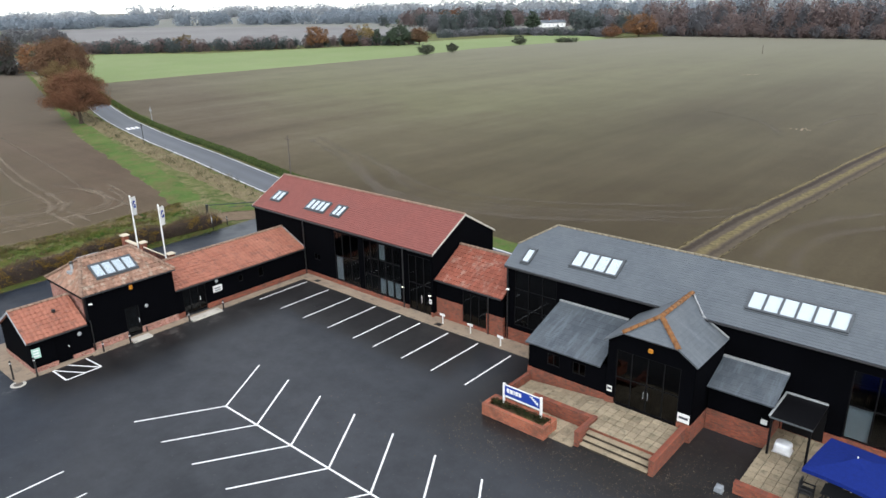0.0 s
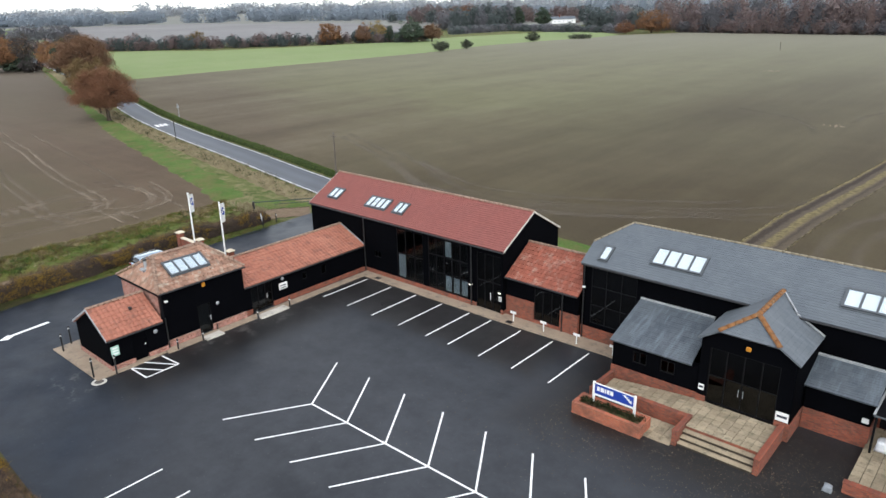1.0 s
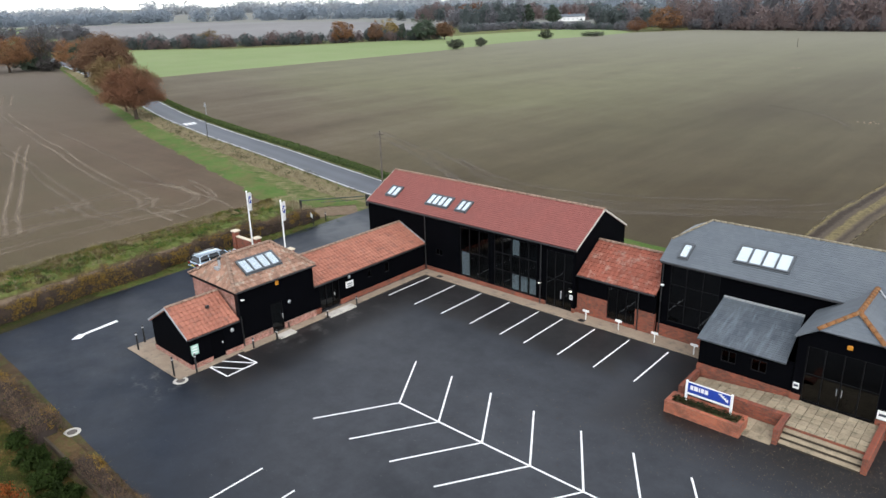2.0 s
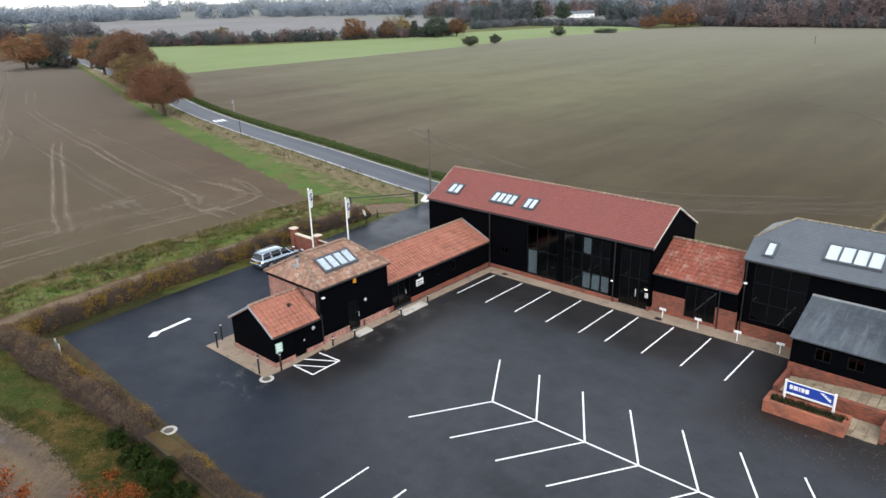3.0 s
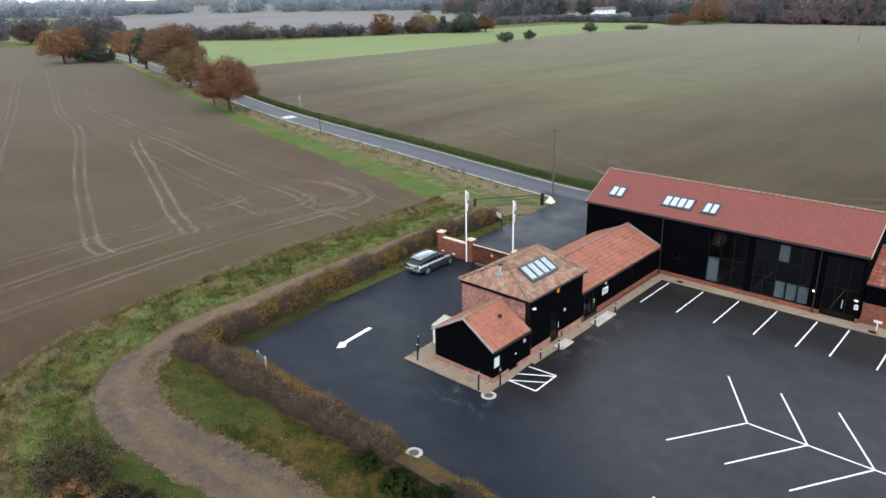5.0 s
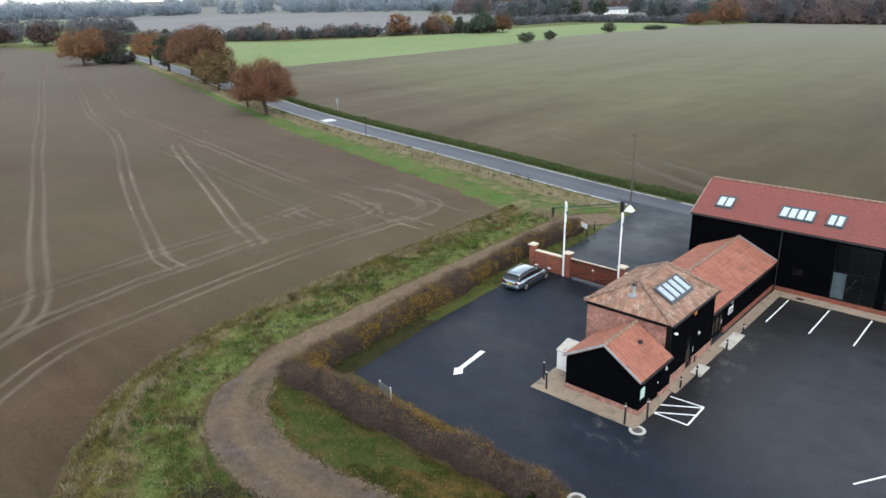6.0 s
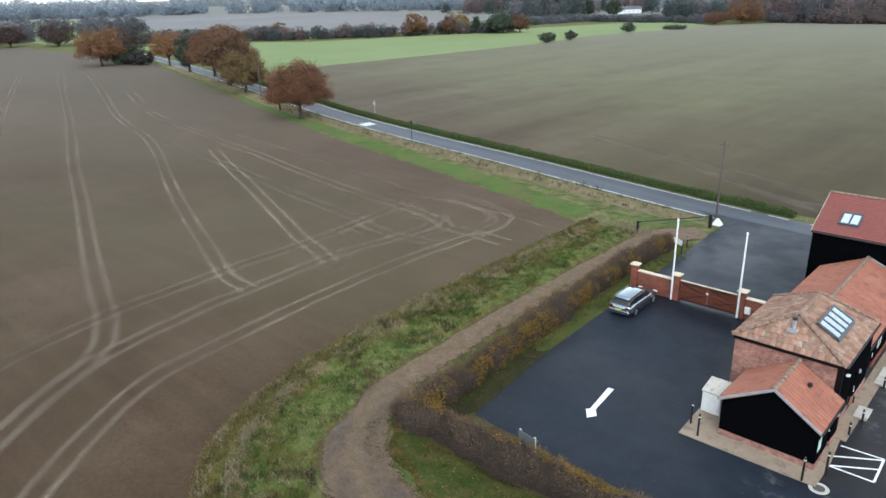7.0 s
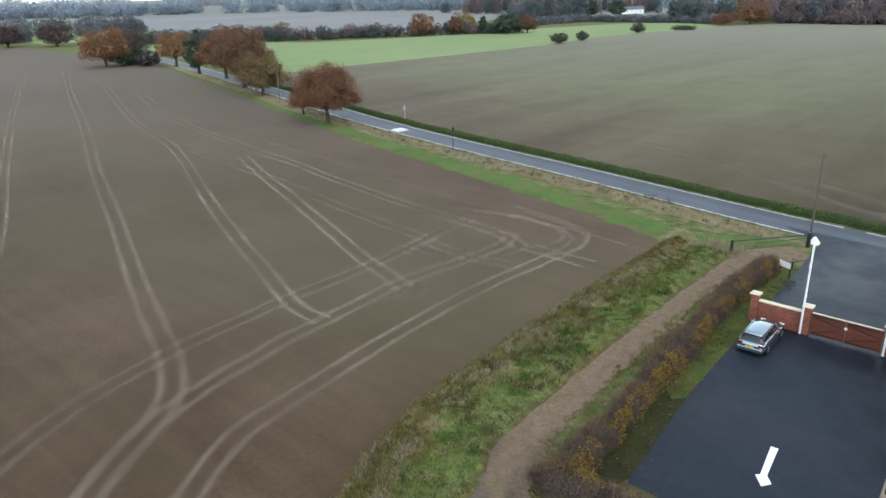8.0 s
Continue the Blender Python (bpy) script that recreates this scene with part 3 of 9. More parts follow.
def rut_look(n, l, u, v, b):
    """A muddy field track: dead grass along one edge and between the wheels, a dark wet rut beside it."""
    fine, mid = noise_node(n, l, 5, 6, 0.8), noise_node(n, l, 0.9, 6, 0.75)
    w = maths(n, l, "ADD", u, maths(n, l, "MULTIPLY_ADD", mid, 0.2))
    w.node.inputs[1].links[0].from_node.inputs[2].default_value = -0.1
    mud = ramp(n, l, fine, [(0.35, (0.06, 0.046, 0.034)), (0.65, (0.1, 0.078, 0.058))])
    dark = ramp(n, l, fine, [(0.35, (0.026, 0.019, 0.013)), (0.65, (0.05, 0.037, 0.026))])
    straw = ramp(n, l, noise_node(n, l, 1.8, 6, 0.8), [(0.36, (0.08, 0.064, 0.028)), (0.62, (0.21, 0.168, 0.078))])
    c = mixed(n, l, ramp(n, l, w, [(0.16, (0, 0, 0)), (0.22, (1, 1, 1)), (0.3, (1, 1, 1)), (0.36, (0, 0, 0)), (0.66, (0, 0, 0)), (0.72, (0.7, 0.7, 0.7)), (0.8, (0, 0, 0))]), mud, dark)
    c = mixed(n, l, ramp(n, l, w, [(0.12, (1, 1, 1)), (0.2, (0, 0, 0)), (0.42, (0, 0, 0)), (0.48, (0.85, 0.85, 0.85)), (0.6, (0.85, 0.85, 0.85)), (0.68, (0, 0, 0)), (0.84, (0.1, 0.1, 0.1)), (0.94, (0.7, 0.7, 0.7))]), c, straw)
    l.new(c, b.inputs["Base Color"])
    b.inputs["Roughness"].default_value, b.inputs["Specular IOR Level"].default_value = 0.9, 0.15
    bumped(n, l, b, fine, 0.5, 0.05)
    edge = ramp(n, l, u, [(0.0, (0, 0, 0)), (0.22, (1, 1, 1)), (0.78, (1, 1, 1)), (1.0, (0, 0, 0))])
    rag = maths(n, l, "ADD", edge, maths(n, l, "MULTIPLY", maths(n, l, "SUBTRACT", noise_node(n, l, 0.9, 6, 0.8), 0.74), 1.3))
    tr, mx = n.new("ShaderNodeBsdfTransparent"), n.new("ShaderNodeMixShader")
    l.new(maths(n, l, "MULTIPLY", rag, 4.0, True), mx.inputs[0])
    l.new(tr.outputs[0], mx.inputs[1]), l.new(b.outputs[0], mx.inputs[2])
    l.new(mx.outputs[0], n["Material Output"].inputs[0])


RUTS = ribbon_material("muddy_rutted_earth", rut_look)
def bank_look(n, l, u, v, b):
    """Damp green grass by the track, bleached tussocks on the ridge, yellowing weeds and litter towards the field."""
    fine, mid, broad = noise_node(n, l, 6, 6, 0.8), noise_node(n, l, 1.3, 6, 0.75), noise_node(n, l, 0.35, 5, 0.7)
    f = maths(n, l, "ADD", maths(n, l, "MULTIPLY", fine, 0.5), maths(n, l, "MULTIPLY", mid, 0.5))
    w = maths(n, l, "ADD", u, maths(n, l, "MULTIPLY", maths(n, l, "SUBTRACT", mid, 0.5), 0.45))
    green = ramp(n, l, f, [(0.34, (0.022, 0.034, 0.009)), (0.48, (0.085, 0.11, 0.028)), (0.64, (0.18, 0.19, 0.07))])
    straw = ramp(n, l, f, [(0.36, (0.05, 0.038, 0.018)), (0.5, (0.13, 0.1, 0.05)), (0.66, (0.25, 0.2, 0.12))])
    olive = ramp(n, l, f, [(0.36, (0.045, 0.038, 0.012)), (0.5, (0.115, 0.096, 0.028)), (0.66, (0.19, 0.155, 0.056))])
    c = mixed(n, l, ramp(n, l, w, [(0.5, (0, 0, 0)), (0.58, (1, 1, 1)), (0.7, (1, 1, 1)), (0.76, (0, 0, 0))]), green, straw)
    c = mixed(n, l, ramp(n, l, w, [(0.7, (0, 0, 0)), (0.8, (0.9, 0.9, 0.9))]), c, olive)
    c = mixed(n, l, ramp(n, l, broad, [(0.5, (0, 0, 0)), (0.62, (0.7, 0.7, 0.7))]), c, olive)
    c = mixed(n, l, ramp(n, l, w, [(0.0, (0.8, 0.8, 0.8)), (0.1, (0, 0, 0)), (0.86, (0, 0, 0)), (0.96, (0.9, 0.9, 0.9))]), c, (0.08, 0.052, 0.028))
    l.new(c, b.inputs["Base Color"])
    b.inputs["Roughness"].default_value, b.inputs["Specular IOR Level"].default_value = 0.95, 0.1
    bumped(n, l, b, f, 0.9, 0.15)


BANK_EARTH = ribbon_material("rough_bank_grass", bank_look)
ROAD = ribbon_material("worn_grey_road", road_look)
TRACK = ribbon_material("stony_farm_track", track_look)
FAINT_MARK = ribbon_material("faint_wheel_marks", lambda n, l, u, v, b: tyre_look(n, l, u, v, b, (0.17, 0.143, 0.115), (0.24, 0.2, 0.165), 0.3))
SECOND_MARK = ribbon_material("fainter_tyre_marks", lambda n, l, u, v, b: tyre_look(n, l, u, v, b, (0.155, 0.12, 0.086), (0.23, 0.182, 0.133), 0.66))
CLEAR_MARK = ribbon_material("clear_tyre_marks", lambda n, l, u, v, b: tyre_look(n, l, u, v, b, (0.175, 0.134, 0.094), (0.265, 0.21, 0.155), 0.92))
TYRE_MARK = ribbon_material("pressed_tyre_marks", tyre_look)

# ---- building blocks ----
ROOT_INVERSE = {}


def thing(name, label, category, at=(0, 0, 0), turn=0.0, group="", kind=""):
    """An Empty at the base of a thing; its parts hang from it."""
    ob = new(name)
    ob.empty_display_size = 0.2
    ob.matrix_basis = pose(*at, 0, 0, turn)
    ROOT_INVERSE[ob.name] = ob.matrix_basis.inverted()
    return tagged(ob, label, category, group, kind)


def mesh_of(name, bm, material, smooth=False):
    me = bpy.data.meshes.new(name)
    bm.to_mesh(me)
    bm.free()
    for m in material if isinstance(material, (list, tuple)) else [material]:
        me.materials.append(m)
    if smooth:
        me.polygons.foreach_set("use_smooth", [True] * len(me.polygons))
    return me


def part(name, bm, material, parent, label="", local=False, smooth=False):
    """Links a bmesh (in world metres, or in the thing's own if local) as one part under a thing or a part."""
    root = parent
    while root.parent:
        root = root.parent
    if not local:
        bm.transform(ROOT_INVERSE[root.name])
    ob = new(name, mesh_of(name, bm, material, smooth))
    ob.parent = parent
    return tagged(ob, label)


def solo(name, bm, material, label, category, kind="", group="", smooth=False):
    """A thing that is one mesh, its origin at the middle of its base."""
    lo = [min(v.co[i] for v in bm.verts) for i in range(3)]
    hi = [max(v.co[i] for v in bm.verts) for i in range(3)]
    at = Vector(((lo[0] + hi[0]) / 2, (lo[1] + hi[1]) / 2, lo[2])) if kind not in ("structure", "stuff") else Vector((0, 0, 0))
    bmesh.ops.translate(bm, verts=bm.verts, vec=-at)
    ob = new(name, mesh_of(name, bm, material, smooth))
    ob.location = at
    return tagged(ob, label, category, group, kind)


def box(bm, x0, x1, y0, y1, z0, z1, bevel=0.0, m=None):
    vs = [bm.verts.new((x, y, z)) for z in (z0, z1) for x, y in ((x0, y0), (x1, y0), (x1, y1), (x0, y1))]
    fs = [bm.faces.new([vs[i] for i in q]) for q in ((3, 2, 1, 0), (4, 5, 6, 7), (0, 1, 5, 4), (1, 2, 6, 5), (2, 3, 7, 6), (3, 0, 4, 7))]
    if bevel:
        bmesh.ops.bevel(bm, geom=list({e for f in fs for e in f.edges}), offset=bevel, segments=1, affect="EDGES")
        vs = None
    if m is not None:
        bmesh.ops.transform(bm, matrix=m, verts=vs if vs else list(bm.verts))
    return bm


def boxed(*args, bevel=0.0):
    return box(bmesh.new(), *args, bevel=bevel)


def rod(bm, a, b, r0, r1=None, seg=8, caps=True):
    """A tapered round bar from a to b."""
    a, b = Vector(a), Vector(b)
    r1 = r0 if r1 is None else r1
    q = (b - a).to_track_quat("Z", "Y").to_matrix()
    rings = []
    for p, r in ((a, r0), (b, r1)):
        rings.append([bm.verts.new(p + q @ Vector((r * math.cos(2 * math.pi * i / seg), r * math.sin(2 * math.pi * i / seg), 0))) for i in range(seg)])
    for i in range(seg):
        bm.faces.new((rings[0][i], rings[0][(i + 1) % seg], rings[1][(i + 1) % seg], rings[1][i]))
    if caps:
        bm.faces.new(rings[0][::-1])
        bm.faces.new(rings[1])
    return bm


def prism(bm, pts, z0, z1):
    lo, hi = [bm.verts.new((x, y, z0)) for x, y in pts], [bm.verts.new((x, y, z1)) for x, y in pts]
    n = len(pts)
    bm.faces.new(lo[::-1])
    bm.faces.new(hi)
    for i in range(n):
        bm.faces.new((lo[i], lo[(i + 1) % n], hi[(i + 1) % n], hi[i]))
    return bm


def extruded(bm, pts, way):
    """A flat polygon in space pushed along a vector into a solid."""
    way = Vector(way)
    a, b = [bm.verts.new(p) for p in pts], [bm.verts.new(Vector(p) + way) for p in pts]
    n = len(pts)
    bm.faces.new(a[::-1])
    bm.faces.new(b)
    for i in range(n):
        bm.faces.new((a[i], a[(i + 1) % n], b[(i + 1) % n], b[i]))
    bmesh.ops.recalc_face_normals(bm, faces=bm.faces)
    return bm


def clip(poly, axis, value, keep_above):
    out = []
    for i, p in enumerate(poly):
        q = poly[(i + 1) % len(poly)]
        pin, qin = ((p[axis] >= value) == keep_above), ((q[axis] >= value) == keep_above)
        if pin:
            out.append(p)
        if pin != qin:
            t = (value - p[axis]) / (q[axis] - p[axis])
            out.append((p[0] + t * (q[0] - p[0]), p[1] + t * (q[1] - p[1])))
    return out


def boarding(bm, origin, u, out, poly, z_first=0.0, row=0.19, lap=0.025):
    """Lapped boards over a convex outline of (along, height) points on a wall that runs along u and faces out."""
    origin, u, out = Vector(origin), Vector(u), Vector(out)
    low, high = min(p[1] for p in poly), max(p[1] for p in poly)
    k = math.floor((low - z_first) / row)
    while z_first + k * row < high - 1e-4:
        z0 = z_first + k * row
        piece = clip(clip(poly, 1, z0, True), 1, z0 + row, False)
        k += 1
        if len(piece) < 3:
            continue
        vs = [bm.verts.new(origin + u * a + Vector((0, 0, z)) + out * (0.004 + lap * (1 - (z - z0) / row))) for a, z in piece]
        f = bm.faces.new(vs)
        f.normal_update()
        if f.normal.dot(out) < 0:
            f.normal_flip()
        zb = min(p[1] for p in piece)
        base = [p for p in piece if p[1] < zb + 1e-4]
        if len(base) >= 2:
            a, b = min(p[0] for p in base), max(p[0] for p in base)
            o = 0.004 + lap * (1 - (zb - z0) / row)
            q = [origin + u * s + Vector((0, 0, zb)) + out * d for s, d in ((a, 0.004), (b, 0.004), (b, o), (a, o))]
            bm.faces.new([bm.verts.new(p) for p in q])
    bmesh.ops.remove_doubles(bm, verts=bm.verts, dist=0.001)
    return bm


def cells(u0, u1, z0, z1, holes):
    """The rectangles left of a wall once its openings (u0, u1, z0, z1) are cut out."""
    us = sorted({u0, u1, *[min(max(h[i], u0), u1) for h in holes for i in (0, 1)]})
    out = []
    for a, b in zip(us, us[1:]):
        mid = (a + b) / 2
        zs = [z0]
        for h in sorted((h for h in holes if h[0] < mid < h[1]), key=lambda h: h[2]):
            zs += [max(h[2], z0), min(h[3], z1)]
        zs.append(z1)
        out += [(a, b, lo, hi) for lo, hi in zip(zs[::2], zs[1::2]) if hi - lo > 1e-3]
    return out


def wall_run(bm, at, u, out, u0, u1, z0, z1, holes=(), thick=0.22, boards=True):
    """A straight wall with real openings: a solid core, faced with lapped boards."""
    at, u, out = Vector(at), Vector(u), Vector(out)
    for a, b, lo, hi in cells(u0, u1, z0, z1, holes):
        pts = [at + u * s + Vector((0, 0, z)) for s, z in ((a, lo), (b, lo), (b, hi), (a, hi))]
        f = [bm.verts.new(p) for p in pts]
        g = [bm.verts.new(p - out * thick) for p in pts]
        for q in (f, g[::-1], (f[0], f[1], g[1], g[0]), (f[1], f[2], g[2], g[1]), (f[2], f[3], g[3], g[2]), (f[3], f[0], g[0], g[3])):
            bm.faces.new(q)
        if boards:
            boarding(bm, at, u, out, [(a, lo), (b, lo), (b, hi), (a, hi)])
    return bm


def slope(bm, e0, e1, r1, r0, course=0.14, lip=0.018, wave=0.0, pitch=0.24, thick=0.09):
    """A roof slope from the eave e0-e1 up to r0-r1, in stepped courses, with a soffit; wave: pantile rolls of that height."""
    e0, e1, r0, r1 = (Vector(p) for p in (e0, e1, r0, r1))
    up = (e1 - e0).cross(r0 - e0).normalized() if (r0 - e0).length > 0.01 else (e1 - e0).cross(r1 - e0).normalized()
    if up.z < 0:
        up = -up
    rows = max(1, round(((r0 + r1) / 2 - (e0 + e1) / 2).length / course))
    cols = max(1, round((e1 - e0).length / pitch) * 4) if wave else 1
    axis = (e1 - e0).normalized()

    def line(t, h):
        a, b = e0.lerp(r0, t), e1.lerp(r1, t)
        out = []
        for i in range(cols + 1):
            p = a.lerp(b, i / cols)
            s = (p - e0).dot(axis) / pitch
            out.append(bm.verts.new(p + up * (h + wave * (0.5 + 0.5 * math.sin(2 * math.pi * s)))))
        return out

    for k in range(rows):
        lo, hi = line(k / rows, lip), line((k + 1) / rows, 0.0)
        for i in range(cols):
            bm.faces.new((lo[i], lo[i + 1], hi[i + 1], hi[i]))
        base = line(k / rows, 0.0 if k else -thick)
        for i in range(cols):
            bm.faces.new((base[i], base[i + 1], lo[i + 1], lo[i]))
    under = [bm.verts.new(p - up * thick) for p in (e0, e1, r1, r0)]
    top = [bm.verts.new(p + up * 0.002) for p in (e0, e1, r1, r0)]
    bm.faces.new(under)
    for i in (1, 2, 3):
        j = (i + 1) % 4
        if (under[i].co - under[j].co).length > 0.01:
            bm.faces.new((under[i], under[j], top[j], top[i]))
    bmesh.ops.remove_doubles(bm, verts=bm.verts, dist=0.003)
    return bm


def ridge_run(bm, a, b, r=0.13, step=0.45, lift=0.02):
    """Half-round ridge tiles end to end."""
    a, b = Vector(a), Vector(b)
    n = max(1, round((b - a).length / step))
    side = (b - a).cross((0, 0, 1)).normalized()
    up = side.cross(b - a).normalized()
    for k in range(n):
        rings = []
        for t, g in ((k / n, 1.0), ((k + 1) / n - 0.004, 0.93)):
            p = a.lerp(b, t)
            rings.append([bm.verts.new(p + side * (r * g * math.cos(w)) + up * (r * g * math.sin(w) * 0.8 + lift - 0.04)) for w in [math.pi * i / 6 for i in range(7)]])
        for i in range(6):
            bm.faces.new((rings[0][i], rings[0][i + 1], rings[1][i + 1], rings[1][i]))
        bm.faces.new(rings[0][::-1])
        bm.faces.new(rings[1])
    return bm


def ridge_tiles(a, b, material, parent, r=0.13, step=0.45, label="", name="ridge_tile"):
    """Half-round ridge tiles end to end, each a piece of its own on one mesh."""
    a, b = Vector(a), Vector(b)
    n = max(1, round((b - a).length / step))
    size = (b - a).length / n
    me = mesh_of(name, ridge_run(bmesh.new(), (0, 0, 0), (size + 0.01, 0, 0), r, size * 2), material, True)
    d = (b - a).normalized()
    side = Vector((0, 0, 1)).cross(d).normalized()
    m = Matrix((d, side, d.cross(side))).transposed().to_4x4()
    for k in range(n):
        ob = new(name, me)
        ob.parent = parent
        ob.matrix_basis = ROOT_INVERSE[parent.name] @ Matrix.Translation(a.lerp(b, k / n)) @ m
        tagged(ob, label)


def smooth_line(pts, step):
    """Points along a smooth curve through pts, step metres apart."""
    P = [Vector((*p, 0)[:3]) for p in pts]
    P = [P[0] * 2 - P[1]] + P + [P[-1] * 2 - P[-2]]
    out = []
    for a, b, c, d in zip(P, P[1:], P[2:], P[3:]):
        n = max(1, round((c - b).length / step))
        for i in range(n):
            t = i / n
            out.append(0.5 * (2 * b + (c - a) * t + (2 * a - 5 * b + 4 * c - d) * t * t + (3 * b - a - 3 * c + d) * t ** 3))
    return out + [P[-2]]


def ribbon(pts, width, z, step=2.0, rough=0.0, across=4):
    """A strip of ground along a line, with its width in u and metres in v."""
    line = smooth_line(pts, step)
    bm = bmesh.new()
    uv = bm.loops.layers.uv.new("UVMap")
    rows, dist, far = [], 0.0, []
    for i, p in enumerate(line):
        d = (line[min(i + 1, len(line) - 1)] - line[max(i - 1, 0)]).normalized()
        s = Vector((-d.y, d.x, 0))
        dist += (p - line[i - 1]).length if i else 0
        wide = width(p) if callable(width) else width
        w0, w1 = (wide / 2 + rough * noise.noise((p.x * 0.4, p.y * 0.4, k * 9.1)) for k in (0, 1))
        rows.append([bm.verts.new((*(p + s * (w1 - (w0 + w1) * j / across)).xy, z)) for j in range(across + 1)])
        far.append(dist)
    for i in range(len(rows) - 1):
        for j in range(across):
            f = bm.faces.new((rows[i][j], rows[i][j + 1], rows[i + 1][j + 1], rows[i + 1][j]))
            for lp, (a, b) in zip(f.loops, ((i, j), (i, j + 1), (i + 1, j + 1), (i + 1, j))):
                lp[uv].uv = (b / across, far[a])
    bmesh.ops.recalc_face_normals(bm, faces=bm.faces)
    if bm.faces and sum(f.normal.z for f in bm.faces) < 0:
        bmesh.ops.reverse_faces(bm, faces=bm.faces)
    return bm


def patch(pts, z, rough=0.25, step=1.5, smooth=False):
    """A flat piece of ground with a slightly ragged edge."""
    out = []
    if smooth:
        ring = [Vector((v.x, v.y)) for v in smooth_line(list(pts) + [pts[0]], step)][:-1]
    else:
        ring = []
        for a, b in zip(pts, list(pts[1:]) + [pts[0]]):
            a, b = Vector(a), Vector(b)
            n = max(1, round((b - a).length / step))
            ring += [a.lerp(b, i / n) for i in range(n)]
    for p in ring:
        k = Vector((noise.noise((p.x * 0.7, p.y * 0.7, 3)), noise.noise((p.x * 0.7, p.y * 0.7, 8))))
        out.append(p + k * rough)
    bm = bmesh.new()
    f = bm.faces.new([bm.verts.new((p.x, p.y, z)) for p in out])
    bmesh.ops.triangulate(bm, faces=[f])
    bm.normal_update()
    for f in bm.faces:
        if f.normal.z < 0:
            f.normal_flip()
    return bm

# ---- the ground, fields, road and yard ----
g = bmesh.new()
RINGS = [0, 60, 120, 250, 500, 1000, 2000, 4200]
rows = [[g.verts.new((-40 + r * math.cos(a), 20 + r * math.sin(a), 0)) for a in [2 * math.pi * i / 48 for i in range(48)]] for r in RINGS[1:]]
g.faces.new(rows[0])
for a, b in zip(rows, rows[1:]):
    for i in range(48):
        g.faces.new((a[i], b[i], b[(i + 1) % 48], a[(i + 1) % 48]))
solo("ground", g, GRASS, "rough autumn grassland reaching the horizon", "ground", "structure")

FIELD_EAST = [(-73.6, 37.6), (-73.0, 30), (-72.8, 20), (-72.2, 11), (-71.6, 4), (-70.8, 0), (-69.3, -4.4), (-66, -8.2), (-58, -13), (-40, -16), (0, -20), (80, -28)]
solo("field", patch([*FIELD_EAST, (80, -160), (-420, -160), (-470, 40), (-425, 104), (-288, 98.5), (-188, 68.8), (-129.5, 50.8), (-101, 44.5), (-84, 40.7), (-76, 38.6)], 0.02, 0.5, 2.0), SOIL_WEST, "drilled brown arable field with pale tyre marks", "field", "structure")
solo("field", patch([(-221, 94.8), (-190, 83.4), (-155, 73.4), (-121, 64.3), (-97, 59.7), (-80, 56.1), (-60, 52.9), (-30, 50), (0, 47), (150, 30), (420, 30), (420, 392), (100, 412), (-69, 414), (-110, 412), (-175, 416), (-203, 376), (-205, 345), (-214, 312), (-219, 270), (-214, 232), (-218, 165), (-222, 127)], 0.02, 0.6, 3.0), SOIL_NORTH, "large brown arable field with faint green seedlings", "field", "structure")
solo("field", patch([(-222, 98), (-221, 127), (-217, 165), (-213, 232), (-218, 270), (-213, 312), (-204, 345), (-203, 376), (-219, 393), (-258, 412), (-284, 330), (-288, 270), (-309, 216), (-322, 190), (-350, 178), (-384, 146), (-360, 128), (-300, 118), (-250, 106)], 0.03, 1.2, 4.0), CROP, "bright green winter crop field", "field", "structure")
solo("field", patch([(-330, 248), (-455, 200), (-860, 320), (-815, 450), (-577, 505), (-395, 430), (-340, 300)], 0.03, 2, 10), FAR_SOIL, "distant grey ploughed field, paled for haze", "field", "structure")
solo("field", patch([(-440, 120), (-560, 120), (-900, 220), (-900, 300), (-470, 200)], 0.025, 2, 10), CROP, "distant pale green pasture", "field", "structure")

far_ring = bmesh.new()
ra, rb = ([far_ring.verts.new((-100 + r * math.cos(6.2832 * i / 64), 120 + r * math.sin(6.2832 * i / 64), 0.012)) for i in range(64)] for r in (430, 4000))
for i in range(64):
    far_ring.faces.new((ra[i], rb[i], rb[(i + 1) % 64], ra[(i + 1) % 64]))
solo("farmland", far_ring, FARMLAND, "distant farmland beyond the near fields, coloured pale for haze", "farmland", "structure")

# tractor passes over the west field: the line midway between the wheels, and how plain the marks are
PASSES = {"strong": [], "clear": [], "faint": []}


def tractor_pass(kind, line, gauge=1.25):
    """Two wheel marks either side of a line; gauge 0 for a single one."""
    mid = smooth_line(line, 3.0)
    for side in ((-0.5, 0.5) if gauge else (0,)):
        out = []
        for i, p in enumerate(mid):
            d = (mid[min(i + 1, len(mid) - 1)] - mid[max(i - 1, 0)]).normalized()
            out.append((p.x - d.y * gauge * side, p.y + d.x * gauge * side))
        PASSES[kind].append(out)


tractor_pass("strong", [(-73.5, -18), (-77.0, -13.2), (-80.2, -9.3), (-81.9, -6.5), (-83.6, -4.7), (-85.9, -3.3), (-89.8, -1.75), (-94.8, -0.2), (-102.8, 2.5), (-115, 6.9), (-127.4, 11.2), (-144.8, 17.2), (-166, 25.1), (-192, 34.5), (-232, 48.4), (-292, 70.5)])
tractor_pass("strong", [(-75.2, -15.6), (-79.2, -10.2), (-81.6, -6.6), (-82.8, -3.3), (-83.4, -0.1), (-84.2, 4.1), (-84.4, 7.6), (-84.8, 12.1), (-85.1, 16.6), (-84.5, 21.1), (-84.0, 26), (-84.6, 29.3), (-86.2, 31)], 1.2)
